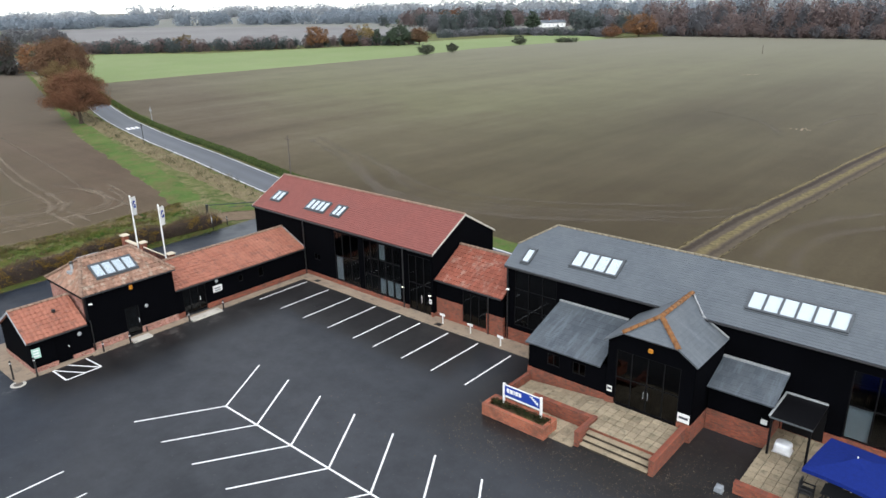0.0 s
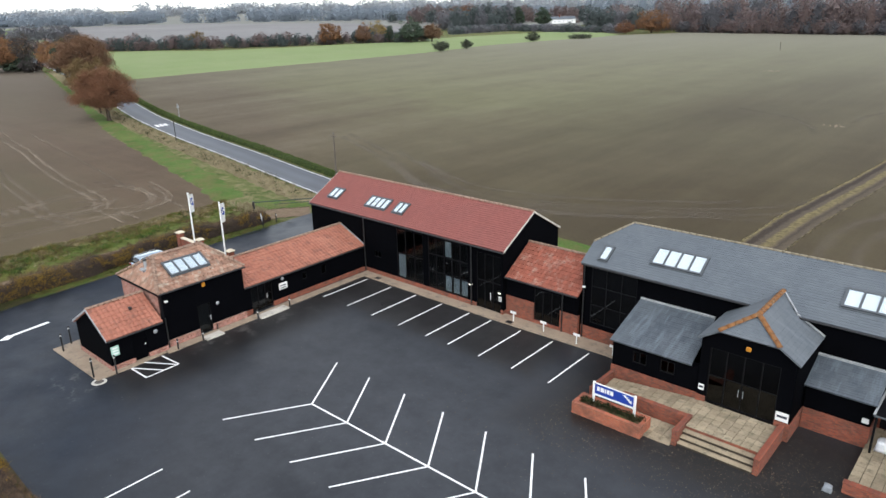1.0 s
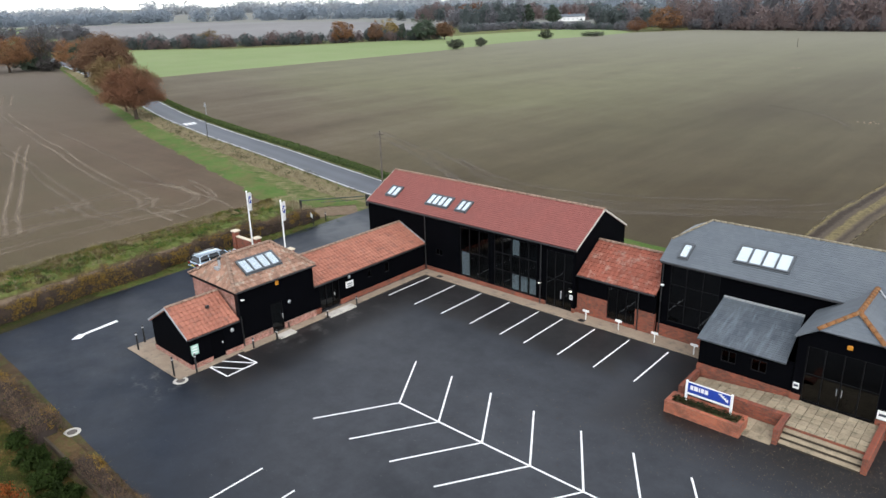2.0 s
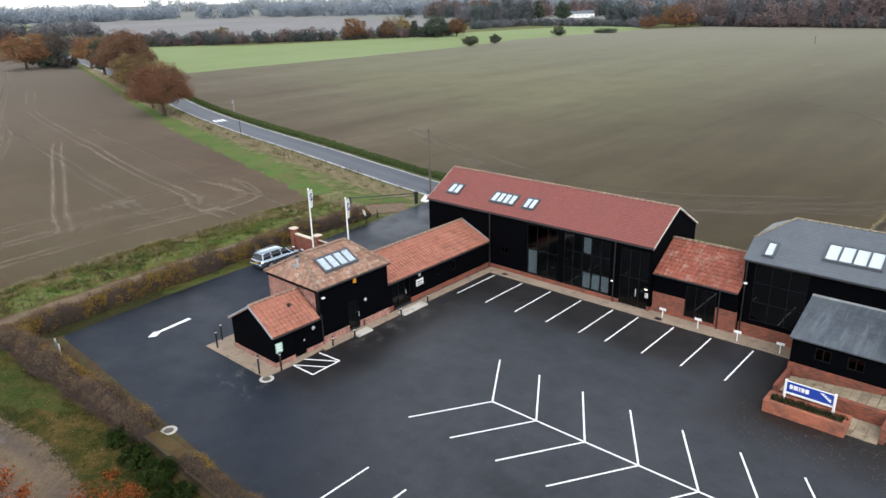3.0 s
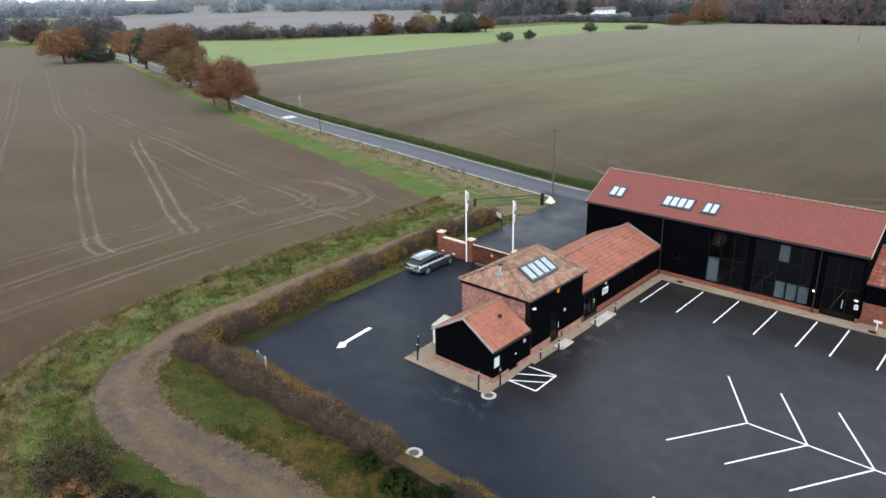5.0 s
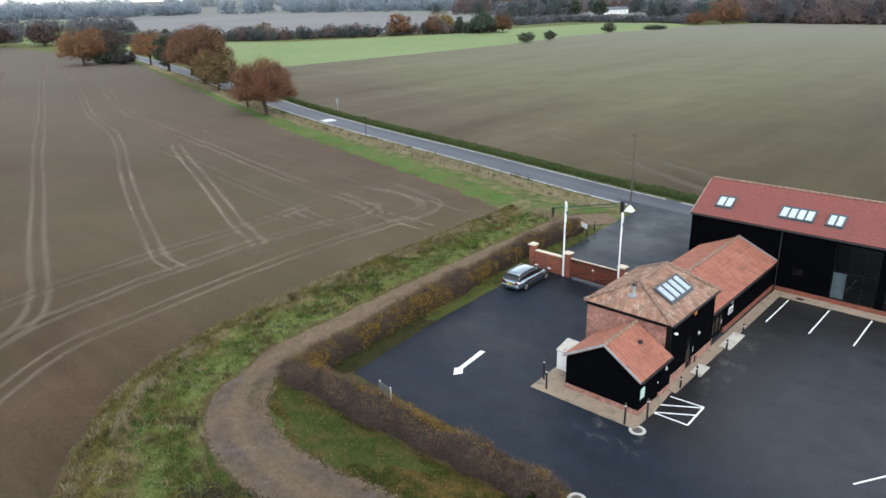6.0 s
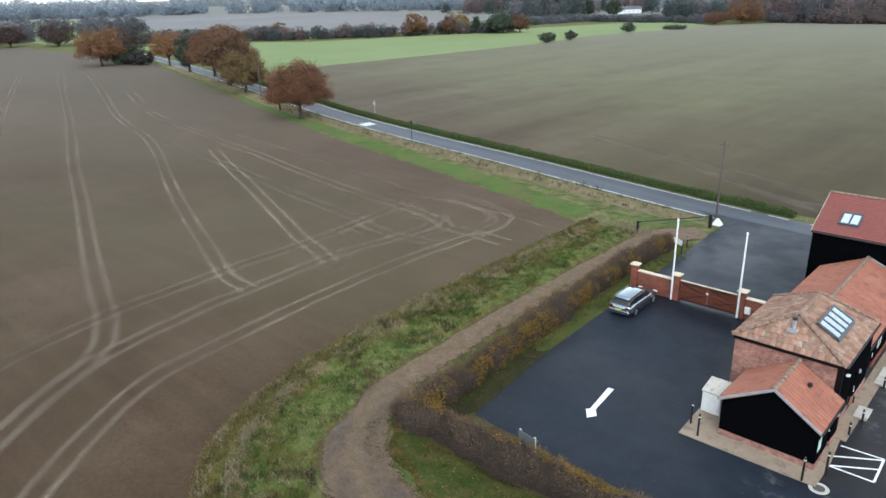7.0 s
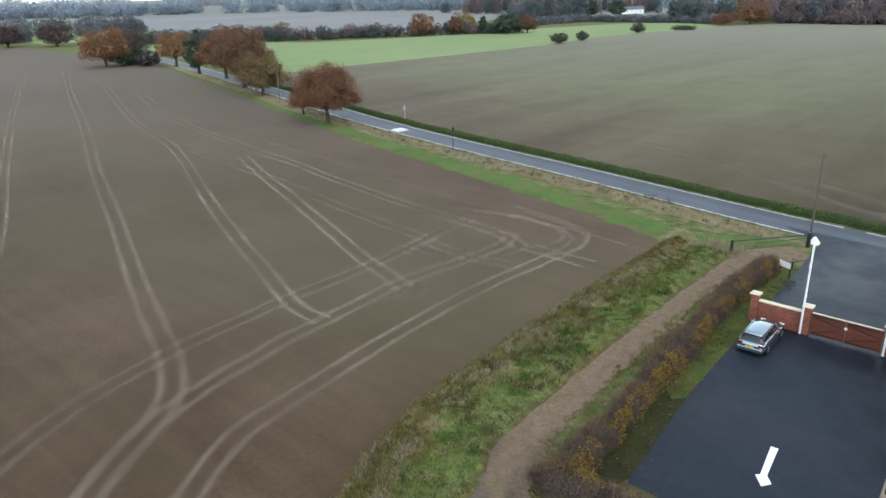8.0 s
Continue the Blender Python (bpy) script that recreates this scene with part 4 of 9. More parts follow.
tractor_pass("clear", [(-67, -18), (-70.8, -13.4), (-74.0, -9.5), (-75.9, -6.8), (-77, -4.7), (-77.6, -2.5), (-78, 0.8), (-78.6, 5.1), (-79.1, 10.5), (-79.5, 17), (-79.4, 22), (-79.1, 26.5), (-78.9, 30.5), (-79.8, 33.5), (-82.5, 35.2), (-88.4, 36.3)])
tractor_pass("faint", [(-79.5, -20), (-83.5, -14.6), (-85.4, -11.4), (-86.8, -8.5), (-88, -4), (-88.8, -0.5), (-89.1, 3.8), (-89.6, 9.1), (-89.6, 14.4), (-90.2, 21.5), (-91.3, 29.3), (-91, 34.4)])
tractor_pass("clear", [(-290, 76), (-247, 62.4), (-213, 50.7), (-181.7, 39.7), (-165, 34.9), (-154, 32.3), (-140, 27.4), (-122, 20), (-107, 14.2), (-98, 11), (-91, 8.5), (-87.5, 7.4), (-84.3, 7.3)], 1.2)
tractor_pass("faint", [(-156, 34), (-143, 31.4), (-130, 30), (-118, 28.5), (-105, 26.2), (-92, 24.6), (-84.8, 23.3), (-80.5, 24)])
tractor_pass("clear", [(-135, 33.8), (-125.4, 30), (-112, 25.1), (-100, 20.6), (-92, 17.5), (-87.5, 16.2), (-84, 15)], 1.3)
tractor_pass("clear", [(-178.4, 45), (-164.5, 42), (-148, 39.2), (-135.6, 37), (-127, 36)], 1.4)
tractor_pass("clear", [(-127, 36), (-118, 34.2), (-109, 32.6), (-98, 31), (-90.5, 30.4), (-85.5, 29.6), (-82, 28)])
tractor_pass("clear", [(-95.9, 33.4), (-88.5, 34.8), (-80, 34.8), (-75, 34.2)], 0)
tractor_pass("clear", [(-90.5, 36.6), (-85, 35.9), (-80.6, 34.2), (-79.4, 31.4), (-80.4, 28.2)], 2.4)
tractor_pass("clear", [(-290, 57.5), (-274, 51.8), (-214, 29.8), (-182.5, 18.8), (-157, 10), (-132, 1.7), (-118, -3.4), (-100, -11)], 1.0)
tractor_pass("faint", [(-142, 42.4), (-108, 37.7), (-87, 34.3)], 0)
tractor_pass("clear", [(-82, 28.5), (-75.4, 28.2)], 1.6)
tractor_pass("clear", [(-215.3, 57.8), (-191.8, 49.6)], 1.8)
tractor_pass("faint", [(-88, 28.4), (-84.8, 30), (-82.6, 27.6), (-83.2, 24.6)], 1.2)
tractor_pass("faint", [(-84.6, 16.8), (-82.8, 15.2), (-83, 12.6)], 1.2)
for k in range(4):
    tractor_pass("faint", [(-91.2, 20.6 + 1.15 * k), (-89.2, 20.7 + 1.15 * k), (-87.4, 20.3 + 1.15 * k)], 0)
FAINT = [
    [(-95, 76), (-80.2, 69.6), (-70.9, 63.6), (-64, 59.4), (-58.7, 57.4), (-50.5, 57.2), (-39.2, 60.6), (-32.8, 64.2), (-25.9, 68.4), (-22, 73)],
    [(-94, 73.6), (-79, 67), (-69.5, 61.6), (-61, 57.2), (-55, 55.9), (-46, 56.6), (-38.4, 59.2), (-29, 64.6), (-23, 68)],
    [(-78, 70.5), (-67.3, 65), (-60, 60.6), (-52.7, 59), (-43.8, 60.4), (-35, 64.6), (-26.5, 70.6), (-22, 77)],
    [(-70, 67.5), (-62, 63.2), (-54, 61.2), (-45, 62.8), (-37, 66.4), (-28, 72.6)],
    [(-66, 60.2), (-58, 55.4), (-50, 54.8), (-41, 57.2), (-33, 61.4)],
    [(-17.2, 59.5), (-17.6, 66.3), (-16.4, 72.7), (-13.5, 78.5), (-8, 84)],
    [(-14.2, 58.5), (-14.8, 65.3), (-13.6, 70.7), (-10.5, 75.5), (-4, 80)],
    [(-33, 118), (-36, 126), (-42, 133), (-52, 139)], [(-31, 132), (-30, 142), (-26, 152)],
]


def joined_strips(lines, width, z, rough):
    out = bmesh.new()
    for i, line in enumerate(lines):
        strip = ribbon(line, width, z + 0.0015 * i, 1.2, rough, 4)
        me = bpy.data.meshes.new("mark")
        strip.to_mesh(me)
        strip.free()
        out.from_mesh(me)
        bpy.data.meshes.remove(me)
    return out


solo("tyre_marks", joined_strips(PASSES["strong"], 0.85, 0.032, 0.2), TYRE_MARK, "pale dried tractor tyre marks curving over bare earth", "tyre marks", "stuff")
solo("tyre_marks", joined_strips(PASSES["clear"], 0.72, 0.0325, 0.16), CLEAR_MARK, "thin pale tyre marks crossing the bare earth", "tyre marks", "stuff")
solo("tyre_marks", joined_strips(PASSES["faint"], 0.75, 0.033, 0.16), SECOND_MARK, "fainter tractor tyre marks beside the strong ones", "tyre marks", "stuff")
solo("wheel_marks", joined_strips(FAINT, 1.7, 0.034, 0.8), FAINT_MARK, "faint broad wheel marks sweeping over sprouting earth", "tyre marks", "stuff")

ROAD_LINE = [(-420, 132), (-330, 114), (-260, 97.5), (-196, 80), (-157, 68.6), (-138.5, 63.6), (-117, 58.9), (-95, 54.9), (-78.5, 51.6), (-66, 49.3), (-50, 47.2), (-30, 45.2), (0, 42.5), (60, 38)]
road = solo("road", ribbon(ROAD_LINE, 5.0, 0.035, 2.5, 0.08, 8), ROAD, "worn grey country lane with white edge lines", "road", "structure")
for side, dash in ((-1, 0), (1, 0)):
    edge = bmesh.new()
    line = smooth_line(ROAD_LINE, 2.0)
    for i in range(1, len(line) - 1):
        p, q = line[i], line[i + 1]
        if side < 0 and -63 < p.x < -48 and i % 2:
            continue
        if not -330 < p.x < -20:
            continue
        d = (q - p).normalized()
        s = Vector((-d.y, d.x, 0)) * (2.28 * -side)
        h = Vector((-d.y, d.x, 0)) * 0.06
        edge.faces.new([edge.verts.new(v + Vector((0, 0, 0.042))) for v in (p + s - h, q + s - h, q + s + h, p + s + h)])
    part("edge_line", edge, LINE, road, local=True)
bar = bmesh.new()
for k in range(3):
    a = Vector((-132.6, 60.9 + 0.85 * k - 0.3, 0.046))
    bar.faces.new([bar.verts.new(a + Vector(v)) for v in ((0, 0, 0), (2.6, -0.6, 0), (2.6, 0, 0), (0, 0.6, 0))])
part("slow_marking", bar, LINE, road, "worn white road marking", local=True)

TRACK_LINE = [(-63.0, 42), (-65.8, 38), (-67.1, 32), (-67.3, 26), (-67.0, 18), (-66.6, 11), (-66.1, 6), (-64.9, 2.2), (-62.6, -0.9), (-59, -2.7), (-54.8, -3.1), (-50, -2.3), (-46, -1.9), (-41, -2.4), (-36, -3.6), (-28, -5.2), (0, -8), (70, -14)]
solo("farm_track", ribbon(TRACK_LINE, lambda p: 4.9 - 0.2 * max(0.0, min(1.0, (6 - p.y) / 8)), 0.036, 1.0, 0.3, 10), TRACK, "stony brown farm track with worn wheel ruts", "track", "structure")
solo("farm_track", ribbon([(-22.5, 47), (-21.8, 58.7), (-21.3, 70.3), (-19.8, 86.6), (-17.4, 115), (-12, 165), (-2, 240)], 4.8, 0.036, 1.5, 0.2, 10), RUTS, "muddy farm track crossing the arable field", "track", "structure")

# verges and banks
solo("verge", ribbon([(-74.5, 39.3), (-84, 42.5), (-101, 46.4), (-129.5, 53), (-160, 62), (-188, 71), (-240, 86.5), (-288, 101)], 3.6, 0.028, 1.0, 1.1, 4), LAWN, "bright green grass verge beside the arable field", "verge", "structure")
solo("verge", ribbon([(-66, 44.8), (-78, 47.0), (-94, 50.0), (-115, 54.0), (-140, 59.2), (-160, 64), (-190, 73), (-230, 84.5), (-280, 99)], 3.2, 0.03, 1.5, 0.6, 4), STRAW, "pale dead grass bank beside the lane", "verge", "structure")
BANK = [(-70.3, 37.2), (-70.3, 30), (-70.2, 20), (-69.8, 11), (-69.2, 4), (-68.0, 0), (-66.2, -3.6), (-62.8, -6.4), (-56, -9), (-46, -10)]
RIDGE_LINE = [(-71.8, 37.2), (-71.5, 30), (-71.3, 20), (-70.8, 11), (-70.1, 4), (-69.1, 0), (-67.3, -3.8), (-64.2, -7), (-57.2, -11.0), (-46, -12.4)]
BANK_AXIS, RIDGE_AXIS = ([Vector((q.x, q.y)) for q in smooth_line(ln, 1.0)] for ln in (BANK, RIDGE_LINE))


def bank_height(x, y):
    """The low bank between track and field, with a tussocky ridge on its field side."""
    p = Vector((x, y))
    away = min((p - q).length for q in BANK_AXIS)
    if away > 3.4:
        return 0.0
    k = max(0.0, min(1.0, (3.1 - away) / 1.3))
    ridge = min((p - q).length for q in RIDGE_AXIS)
    rise = 0.26 * k * k * (3 - 2 * k) + 0.34 * math.exp(-(ridge / 0.75) ** 2)
    return rise * (1 + 0.5 * noise.noise((x * 0.5, y * 0.5, 2))) + 0.16 * k * noise.noise((x * 1.5, y * 1.5, 6)) + 0.06 * k * noise.noise((x * 4, y * 4, 9))


mound = ribbon(BANK, 6.0, 0.03, 0.3, 0.45, 22)
for v in mound.verts:
    v.co.z += max(0.0, bank_height(v.co.x, v.co.y))
solo("bank", mound, BANK_EARTH, "rough grass bank with a bleached ridge beside the track", "bank", "structure", smooth=True)
solo("verge", ribbon([(-71.9, 37.4), (-71.4, 30), (-71.1, 20), (-70.8, 11), (-70.2, 4), (-69.4, 0), (-67.8, -3.8), (-64.6, -7.2), (-57.2, -11.6), (-40, -14.4)], 0.7, 0.033, 0.7, 0.5, 3), STRAW, "bleached dead grass at the field margin", "verge", "structure")
solo("verge", ribbon([(-73.4, 37.4), (-73.0, 30), (-72.7, 20), (-72.1, 11), (-71.5, 4), (-70.7, 0), (-69.1, -4.2), (-65.7, -8), (-57.8, -12.8), (-40, -15.7)], 0.7, 0.0345, 0.7, 0.5, 3), LITTER, "leaf-littered bare edge of the arable field", "verge", "structure")
solo("verge", patch([(-66.5, 44.4), (-72, 41), (-70, 36.5), (-68.6, 36), (-66.5, 40.5), (-63.8, 44)], 0.035, 0.5, 0.8), LAWN, "mown green grass by the lane junction", "verge", "structure")
solo("verge", patch([(-62.6, 10.5), (-60.2, 10.5), (-60.6, 13), (-61.0, 22), (-61.3, 26.4), (-61.6, 38), (-64.0, 38), (-64.0, 26), (-63.2, 14)], 0.03, 0.25, 0.8), DAMP, "damp green grass strip inside the hedge", "verge", "structure")
solo("verge", patch([(-64.2, 3.2), (-60, 3.0), (-52, 3.2), (-43, 3.5), (-30, 3.4), (-8, 2.6), (60, 1.2), (60, -10), (-8, -6.2), (-28, -3.3), (-36, -2.2), (-43.4, -1.3), (-50, -1.6), (-56, -1.7), (-60.9, 0.1)], 0.031, 0.5, 0.6), ROUGH, "mixed green and yellow grass outside the hedge", "verge", "structure")
solo("verge", patch([(-62.9, 3.0), (-59.2, 4.6), (-59.8, 5.8), (-60.4, 11.6), (-60.5, 14.6), (-61.4, 13.4), (-62.2, 14.2), (-62.8, 9)], 0.0325, 0.25, 0.6), SHADY, "leaf litter and thin grass behind the hedge, its shade painted in", "verge", "structure")
solo("planting_bed", prism(bmesh.new(), [(-44.6, 4.0), (-43.7, 3.98), (-42.9, 4.1), (-37.5, 4.15), (-20, 3.8), (-8, 3.5), (-8, 2.7), (-20, 2.85), (-37.5, 3.1), (-44.6, 3.3)], 0.0, 0.3), BED, "leaf-strewn raised bed along the yard edge", "planting bed", "structure")

solo("verge", patch([(-63.2, 2.4), (-60.6, 4.2), (-60, 5.6), (-52.8, 5.4), (-46.4, 5.1), (-37.5, 4.65), (-10, 3.9), (-10, 2.6), (-37.5, 2.9), (-46, 2.7), (-52, 2.3), (-60, 2.1)], 0.0345, 0.2, 0.6), LITTER, "brown leaf litter under the hedge", "verge", "structure")
solo("verge", patch([(-61.6, -3.6), (-57, -4.5), (-52, -4.2), (-46, -3.8), (-41, -4.2), (-30, -6.4), (0, -10), (60, -16), (60, -24), (0, -18), (-40, -13.4), (-54, -9.6), (-58.6, -6.2)], 0.031, 1.0, 0.5), DEEP, "rough green grass beyond the track", "verge", "structure")
solo("verge", patch([(-63.4, 2.4), (-60, 2.2), (-54, 2.4), (-49.5, 2.2), (-51.5, 0.4), (-54.5, -0.9), (-58, -0.9), (-61.2, 0.9)], 0.0335, 1.1, 0.4), DEEP, "lush green grass at the hedge corner", "verge", "structure")
solo("verge", ribbon([(-54, 50.6), (-44, 49.2), (-30, 47.9), (-8, 46)], 4.6, 0.033, 1.5, 0.3, 4), LAWN, "bright green verge behind the barns", "verge", "structure")

# yard and entrance apron
YARD = [(-59.9, 5.35), (-52.8, 5.15), (-46.4, 4.85), (-37.5, 4.4), (-10, 3.7), (12, 3.2), (12, 34.3), (-30, 34.3), (-51, 34.3), (-51.9, 40.8), (-49, 44.5), (-46, 46.1), (-66.5, 48.2), (-62.4, 45.9), (-62.2, 40.8), (-61.9, 34.4), (-61.5, 27), (-61.25, 21.7), (-60.9, 14), (-60.3, 9)]
yard = solo("yard", patch(YARD, 0.043, 0.05, 0.7), ASPHALT, "dark damp asphalt yard with white parking lines", "yard", "structure")



def stripe(bm, a, b, w=0.1, z=0.049):
    a, b = Vector((*a, z)), Vector((*b, z))
    d = (b - a).normalized()
    s = Vector((-d.y, d.x, 0)) * w / 2
    bm.faces.new([bm.verts.new(v) for v in (a - s, b - s, b + s, a + s)])
    return bm


BAYS = [-43.6, -40.9, -38.28, -35.64, -33.05, -31.1, -28.55, -26.02, -23.36]
for x in BAYS:
    part("bay_line", stripe(bmesh.new(), (x, 27.78), (x, 32.38)), LINE, yard, local=True)
for i in range(9):
    x = -32.3 + 2.93 * i
    part("bay_line", stripe(bmesh.new(), (x, 17.55), (x - 2.56, 21.6), z=0.0495), LINE, yard, local=True)
    part("bay_line", stripe(bmesh.new(), (x, 17.55), (x - 2.52, 13.48), z=0.0495), LINE, yard, local=True)
    x = -33.33 + 2.53 * i
    part("bay_line", stripe(bmesh.new(), (x, 9.2), (x, 4.75)), LINE, yard, local=True)
part("spine_line", stripe(bmesh.new(), (-32.33, 17.55), (-6, 17.55), 0.11, 0.0505), LINE, yard, local=True)
hatch = bmesh.new()
for a, b in (((-44.35, 15.05), (-42.5, 15.2)), ((-42.5, 15.2), (-42.45, 13.05)), ((-42.45, 13.05), (-44.3, 13.0)), ((-44.5, 13.85), (-42.5, 15.1)), ((-44.3, 13.05), (-42.48, 14.2))):
    stripe(hatch, a, b, 0.11, 0.049 + 0.0004 * len(hatch.faces))
part("hatched_box", hatch, LINE, yard, "white hatched no-parking box", local=True)
arrow = bmesh.new()
for pts in ([(-55.8, 12.42), (-55.45, 12.47), (-55.17, 10.0), (-55.45, 9.9)], [(-55.62, 9.74), (-55.45, 9.9), (-55.17, 10.0), (-54.8, 9.52), (-55.12, 9.05)]):
    f = arrow.faces.new([arrow.verts.new((x, y, 0.0495 + 0.0004 * len(arrow.faces))) for x, y in pts])
    f.normal_update()
    if f.normal.z < 0:
        f.normal_flip()
part("direction_arrow", arrow, LINE, yard, "white painted turn arrow", local=True)


# raised concrete walks along the buildings
def walk_slab(pts, z, material, label, name="pavement"):
    bm = prism(bmesh.new(), pts, 0.0, z)
    bmesh.ops.recalc_face_normals(bm, faces=bm.faces)
    return solo(name, bm, material, label, "pavement", "structure")


walk_slab([(-44.95, 32.6), (-31.2, 32.55), (-22.4, 32.75), (-21.3, 32.7), (-21.3, 34.2), (-44.95, 33.7)], 0.09, CONCRETE, "brown concrete path along the barn fronts")
walk_slab([(-45.0, 15.6), (-44.25, 15.5), (-44.3, 32.6), (-45.0, 32.6)], 0.085, CONCRETE, "brown concrete path along the low office wing")
walk_slab([(-50.85, 10.9), (-44.35, 10.95), (-44.3, 12.9), (-44.5, 15.5), (-51.0, 14.4)], 0.09, CONCRETE, "brown concrete apron round the small shed")
for y0, y1, x1 in ((18.1, 19.4, -43.95), (22.4, 24.8, -43.9)):
    walk_slab([(-44.6, y0), (x1, y0), (x1, y1), (-44.6, y1)], 0.14, PALE_CONCRETE, "pale concrete door step", "door_step")

# ---- the buildings ----
def window(parent, at, u, out, u0, u1, z0, z1, cols=1, rows=1, name="window", label="black-framed window with dark glass", bar=0.06, set_back=0.07, blinds=(), glass=GLASS_DARK):
    """A framed window in an opening: frame, mullions, one pane a light; blinds hang behind single lights."""
    at, u, out = Vector(at) - Vector(out) * set_back, Vector(u), Vector(out)
    turn = Matrix((u, -out, Vector((0, 0, 1)))).transposed().to_4x4()
    base = Matrix.Translation(at) @ turn
    fr = bmesh.new()
    du, dz = (u1 - u0) / cols, (z1 - z0) / rows
    for i in range(cols + 1):
        c = u0 + du * i
        a, b = (c, c + bar) if i == 0 else (c - bar, c) if i == cols else (c - bar / 2, c + bar / 2)
        box(fr, a, b, -0.03, 0.04, z0, z1)
    for j in range(rows + 1):
        c = z0 + dz * j
        a, b = (c, c + bar) if j == 0 else (c - bar, c) if j == rows else (c - bar / 2, c + bar / 2)
        for i in range(cols):
            box(fr, u0 + du * i + bar * 0.6, u0 + du * (i + 1) - bar * 0.6, -0.028, 0.038, a, b)
    fr.transform(base)
    w = part(name, fr, FRAME, parent, label)
    for i in range(cols):
        for j in range(rows):
            g = boxed(u0 + du * i + bar / 3, u0 + du * (i + 1) - bar / 3, 0.0, 0.008, z0 + dz * j + bar / 3, z0 + dz * (j + 1) - bar / 3)
            g.transform(base)
            part("pane", g, glass, w).visible_shadow = False
            if (i, j) in blinds:
                g = boxed(u0 + du * i + bar, u0 + du * (i + 1) - bar, 0.1, 0.11, z0 + dz * j + bar, z0 + dz * (j + 1) - bar)
                g.transform(base)
                part("blind", g, BLIND_PALE, w, "pale roller blind")
    return w


def roof_light(parent, e, along, up, normal, u0, u1, v0, v1, n=1, frame=None, glow=BLIND):
    """A row of n roof windows lying on a slope: kerb frame, flashing, a pane and a pale blind each."""
    e, along, up, normal = (Vector(v) for v in (e, along, up, normal))
    base = Matrix.Translation(e) @ Matrix((along, up, normal)).transposed().to_4x4()
    k = bmesh.new()
    d = (u1 - u0) / n
    for i in range(n + 1):
        c = u0 + d * i
        box(k, c - 0.06, c + 0.06, v0, v1, 0.0, 0.12)
    box(k, u0 - 0.06, u1 + 0.06, v0 - 0.08, v0 + 0.03, 0.0, 0.115)
    box(k, u0 - 0.06, u1 + 0.06, v1 - 0.03, v1 + 0.08, 0.0, 0.125)
    k.transform(base)
    w = part("roof_window", k, frame or GREY_FRAME, parent, "grey-framed roof window with a pale blind")
    apron = boxed(u0 - 0.08, u1 + 0.08, v0 - 0.16, v0 - 0.08, 0.0, 0.03)
    apron.transform(base)
    part("flashing", apron, GREY_FRAME, w, "grey lead apron")
    for i in range(n):
        a, b = u0 + d * i + 0.06, u0 + d * (i + 1) - 0.06
        g = boxed(a, b, v0 + 0.03, v1 - 0.03, 0.085, 0.095)
        g.transform(base)
        part("pane", g, GLASS_ROOF, w).visible_shadow = False
        g = boxed(a, b, v0 + 0.03, v1 - 0.03, 0.045, 0.06)
        g.transform(base)
        part("blind", g, glow, w)
    return w


def bulkhead(name, at, out, r=0.14, glow=True, label="lit round white bulkhead lamp"):
    at, out = Vector(at), Vector(out)
    t = thing(name, label, "wall lamp", at, group="wall lamps")
    part("backplate", rod(bmesh.new(), at, at + out * 0.04, r * 1.1, r * 1.05, 14), FRAME, t)
    part("diffuser", rod(bmesh.new(), at + out * 0.042, at + out * 0.11, r, r * 0.6, 14), LAMP_GLOW if glow else DULL_WHITE, t, smooth=False)
    if glow:
        hood = bmesh.new()
        side = out.cross(Vector((0, 0, 1)))
        arc = [at + out * 0.14 + side * (r * 1.15 * math.cos(k * math.pi / 8)) + Vector((0, 0, r * 1.15 * math.sin(k * math.pi / 8))) for k in range(9)]
        extruded(hood, arc, -out * 0.1)
        part("hood", hood, FRAME, t, "black eyelid hood")
    return t


X, Y, Z = Vector((1, 0, 0)), Vector((0, 1, 0)), Vector((0, 0, 1))


def gable(bm, at, u, out, pts, thick=0.2):
    """A boarded gable: outline of (along, height) points."""
    at, u, out = Vector(at), Vector(u), Vector(out)
    f = [bm.verts.new(at + u * a + Z * z) for a, z in pts]
    g = [bm.verts.new(at + u * a + Z * z - out * thick) for a, z in pts]
    bm.faces.new(f), bm.faces.new(g[::-1])
    for i in range(len(pts)):
        j = (i + 1) % len(pts)
        bm.faces.new((f[i], f[j], g[j], g[i]))
    return boarding(bm, at, u, out, pts)


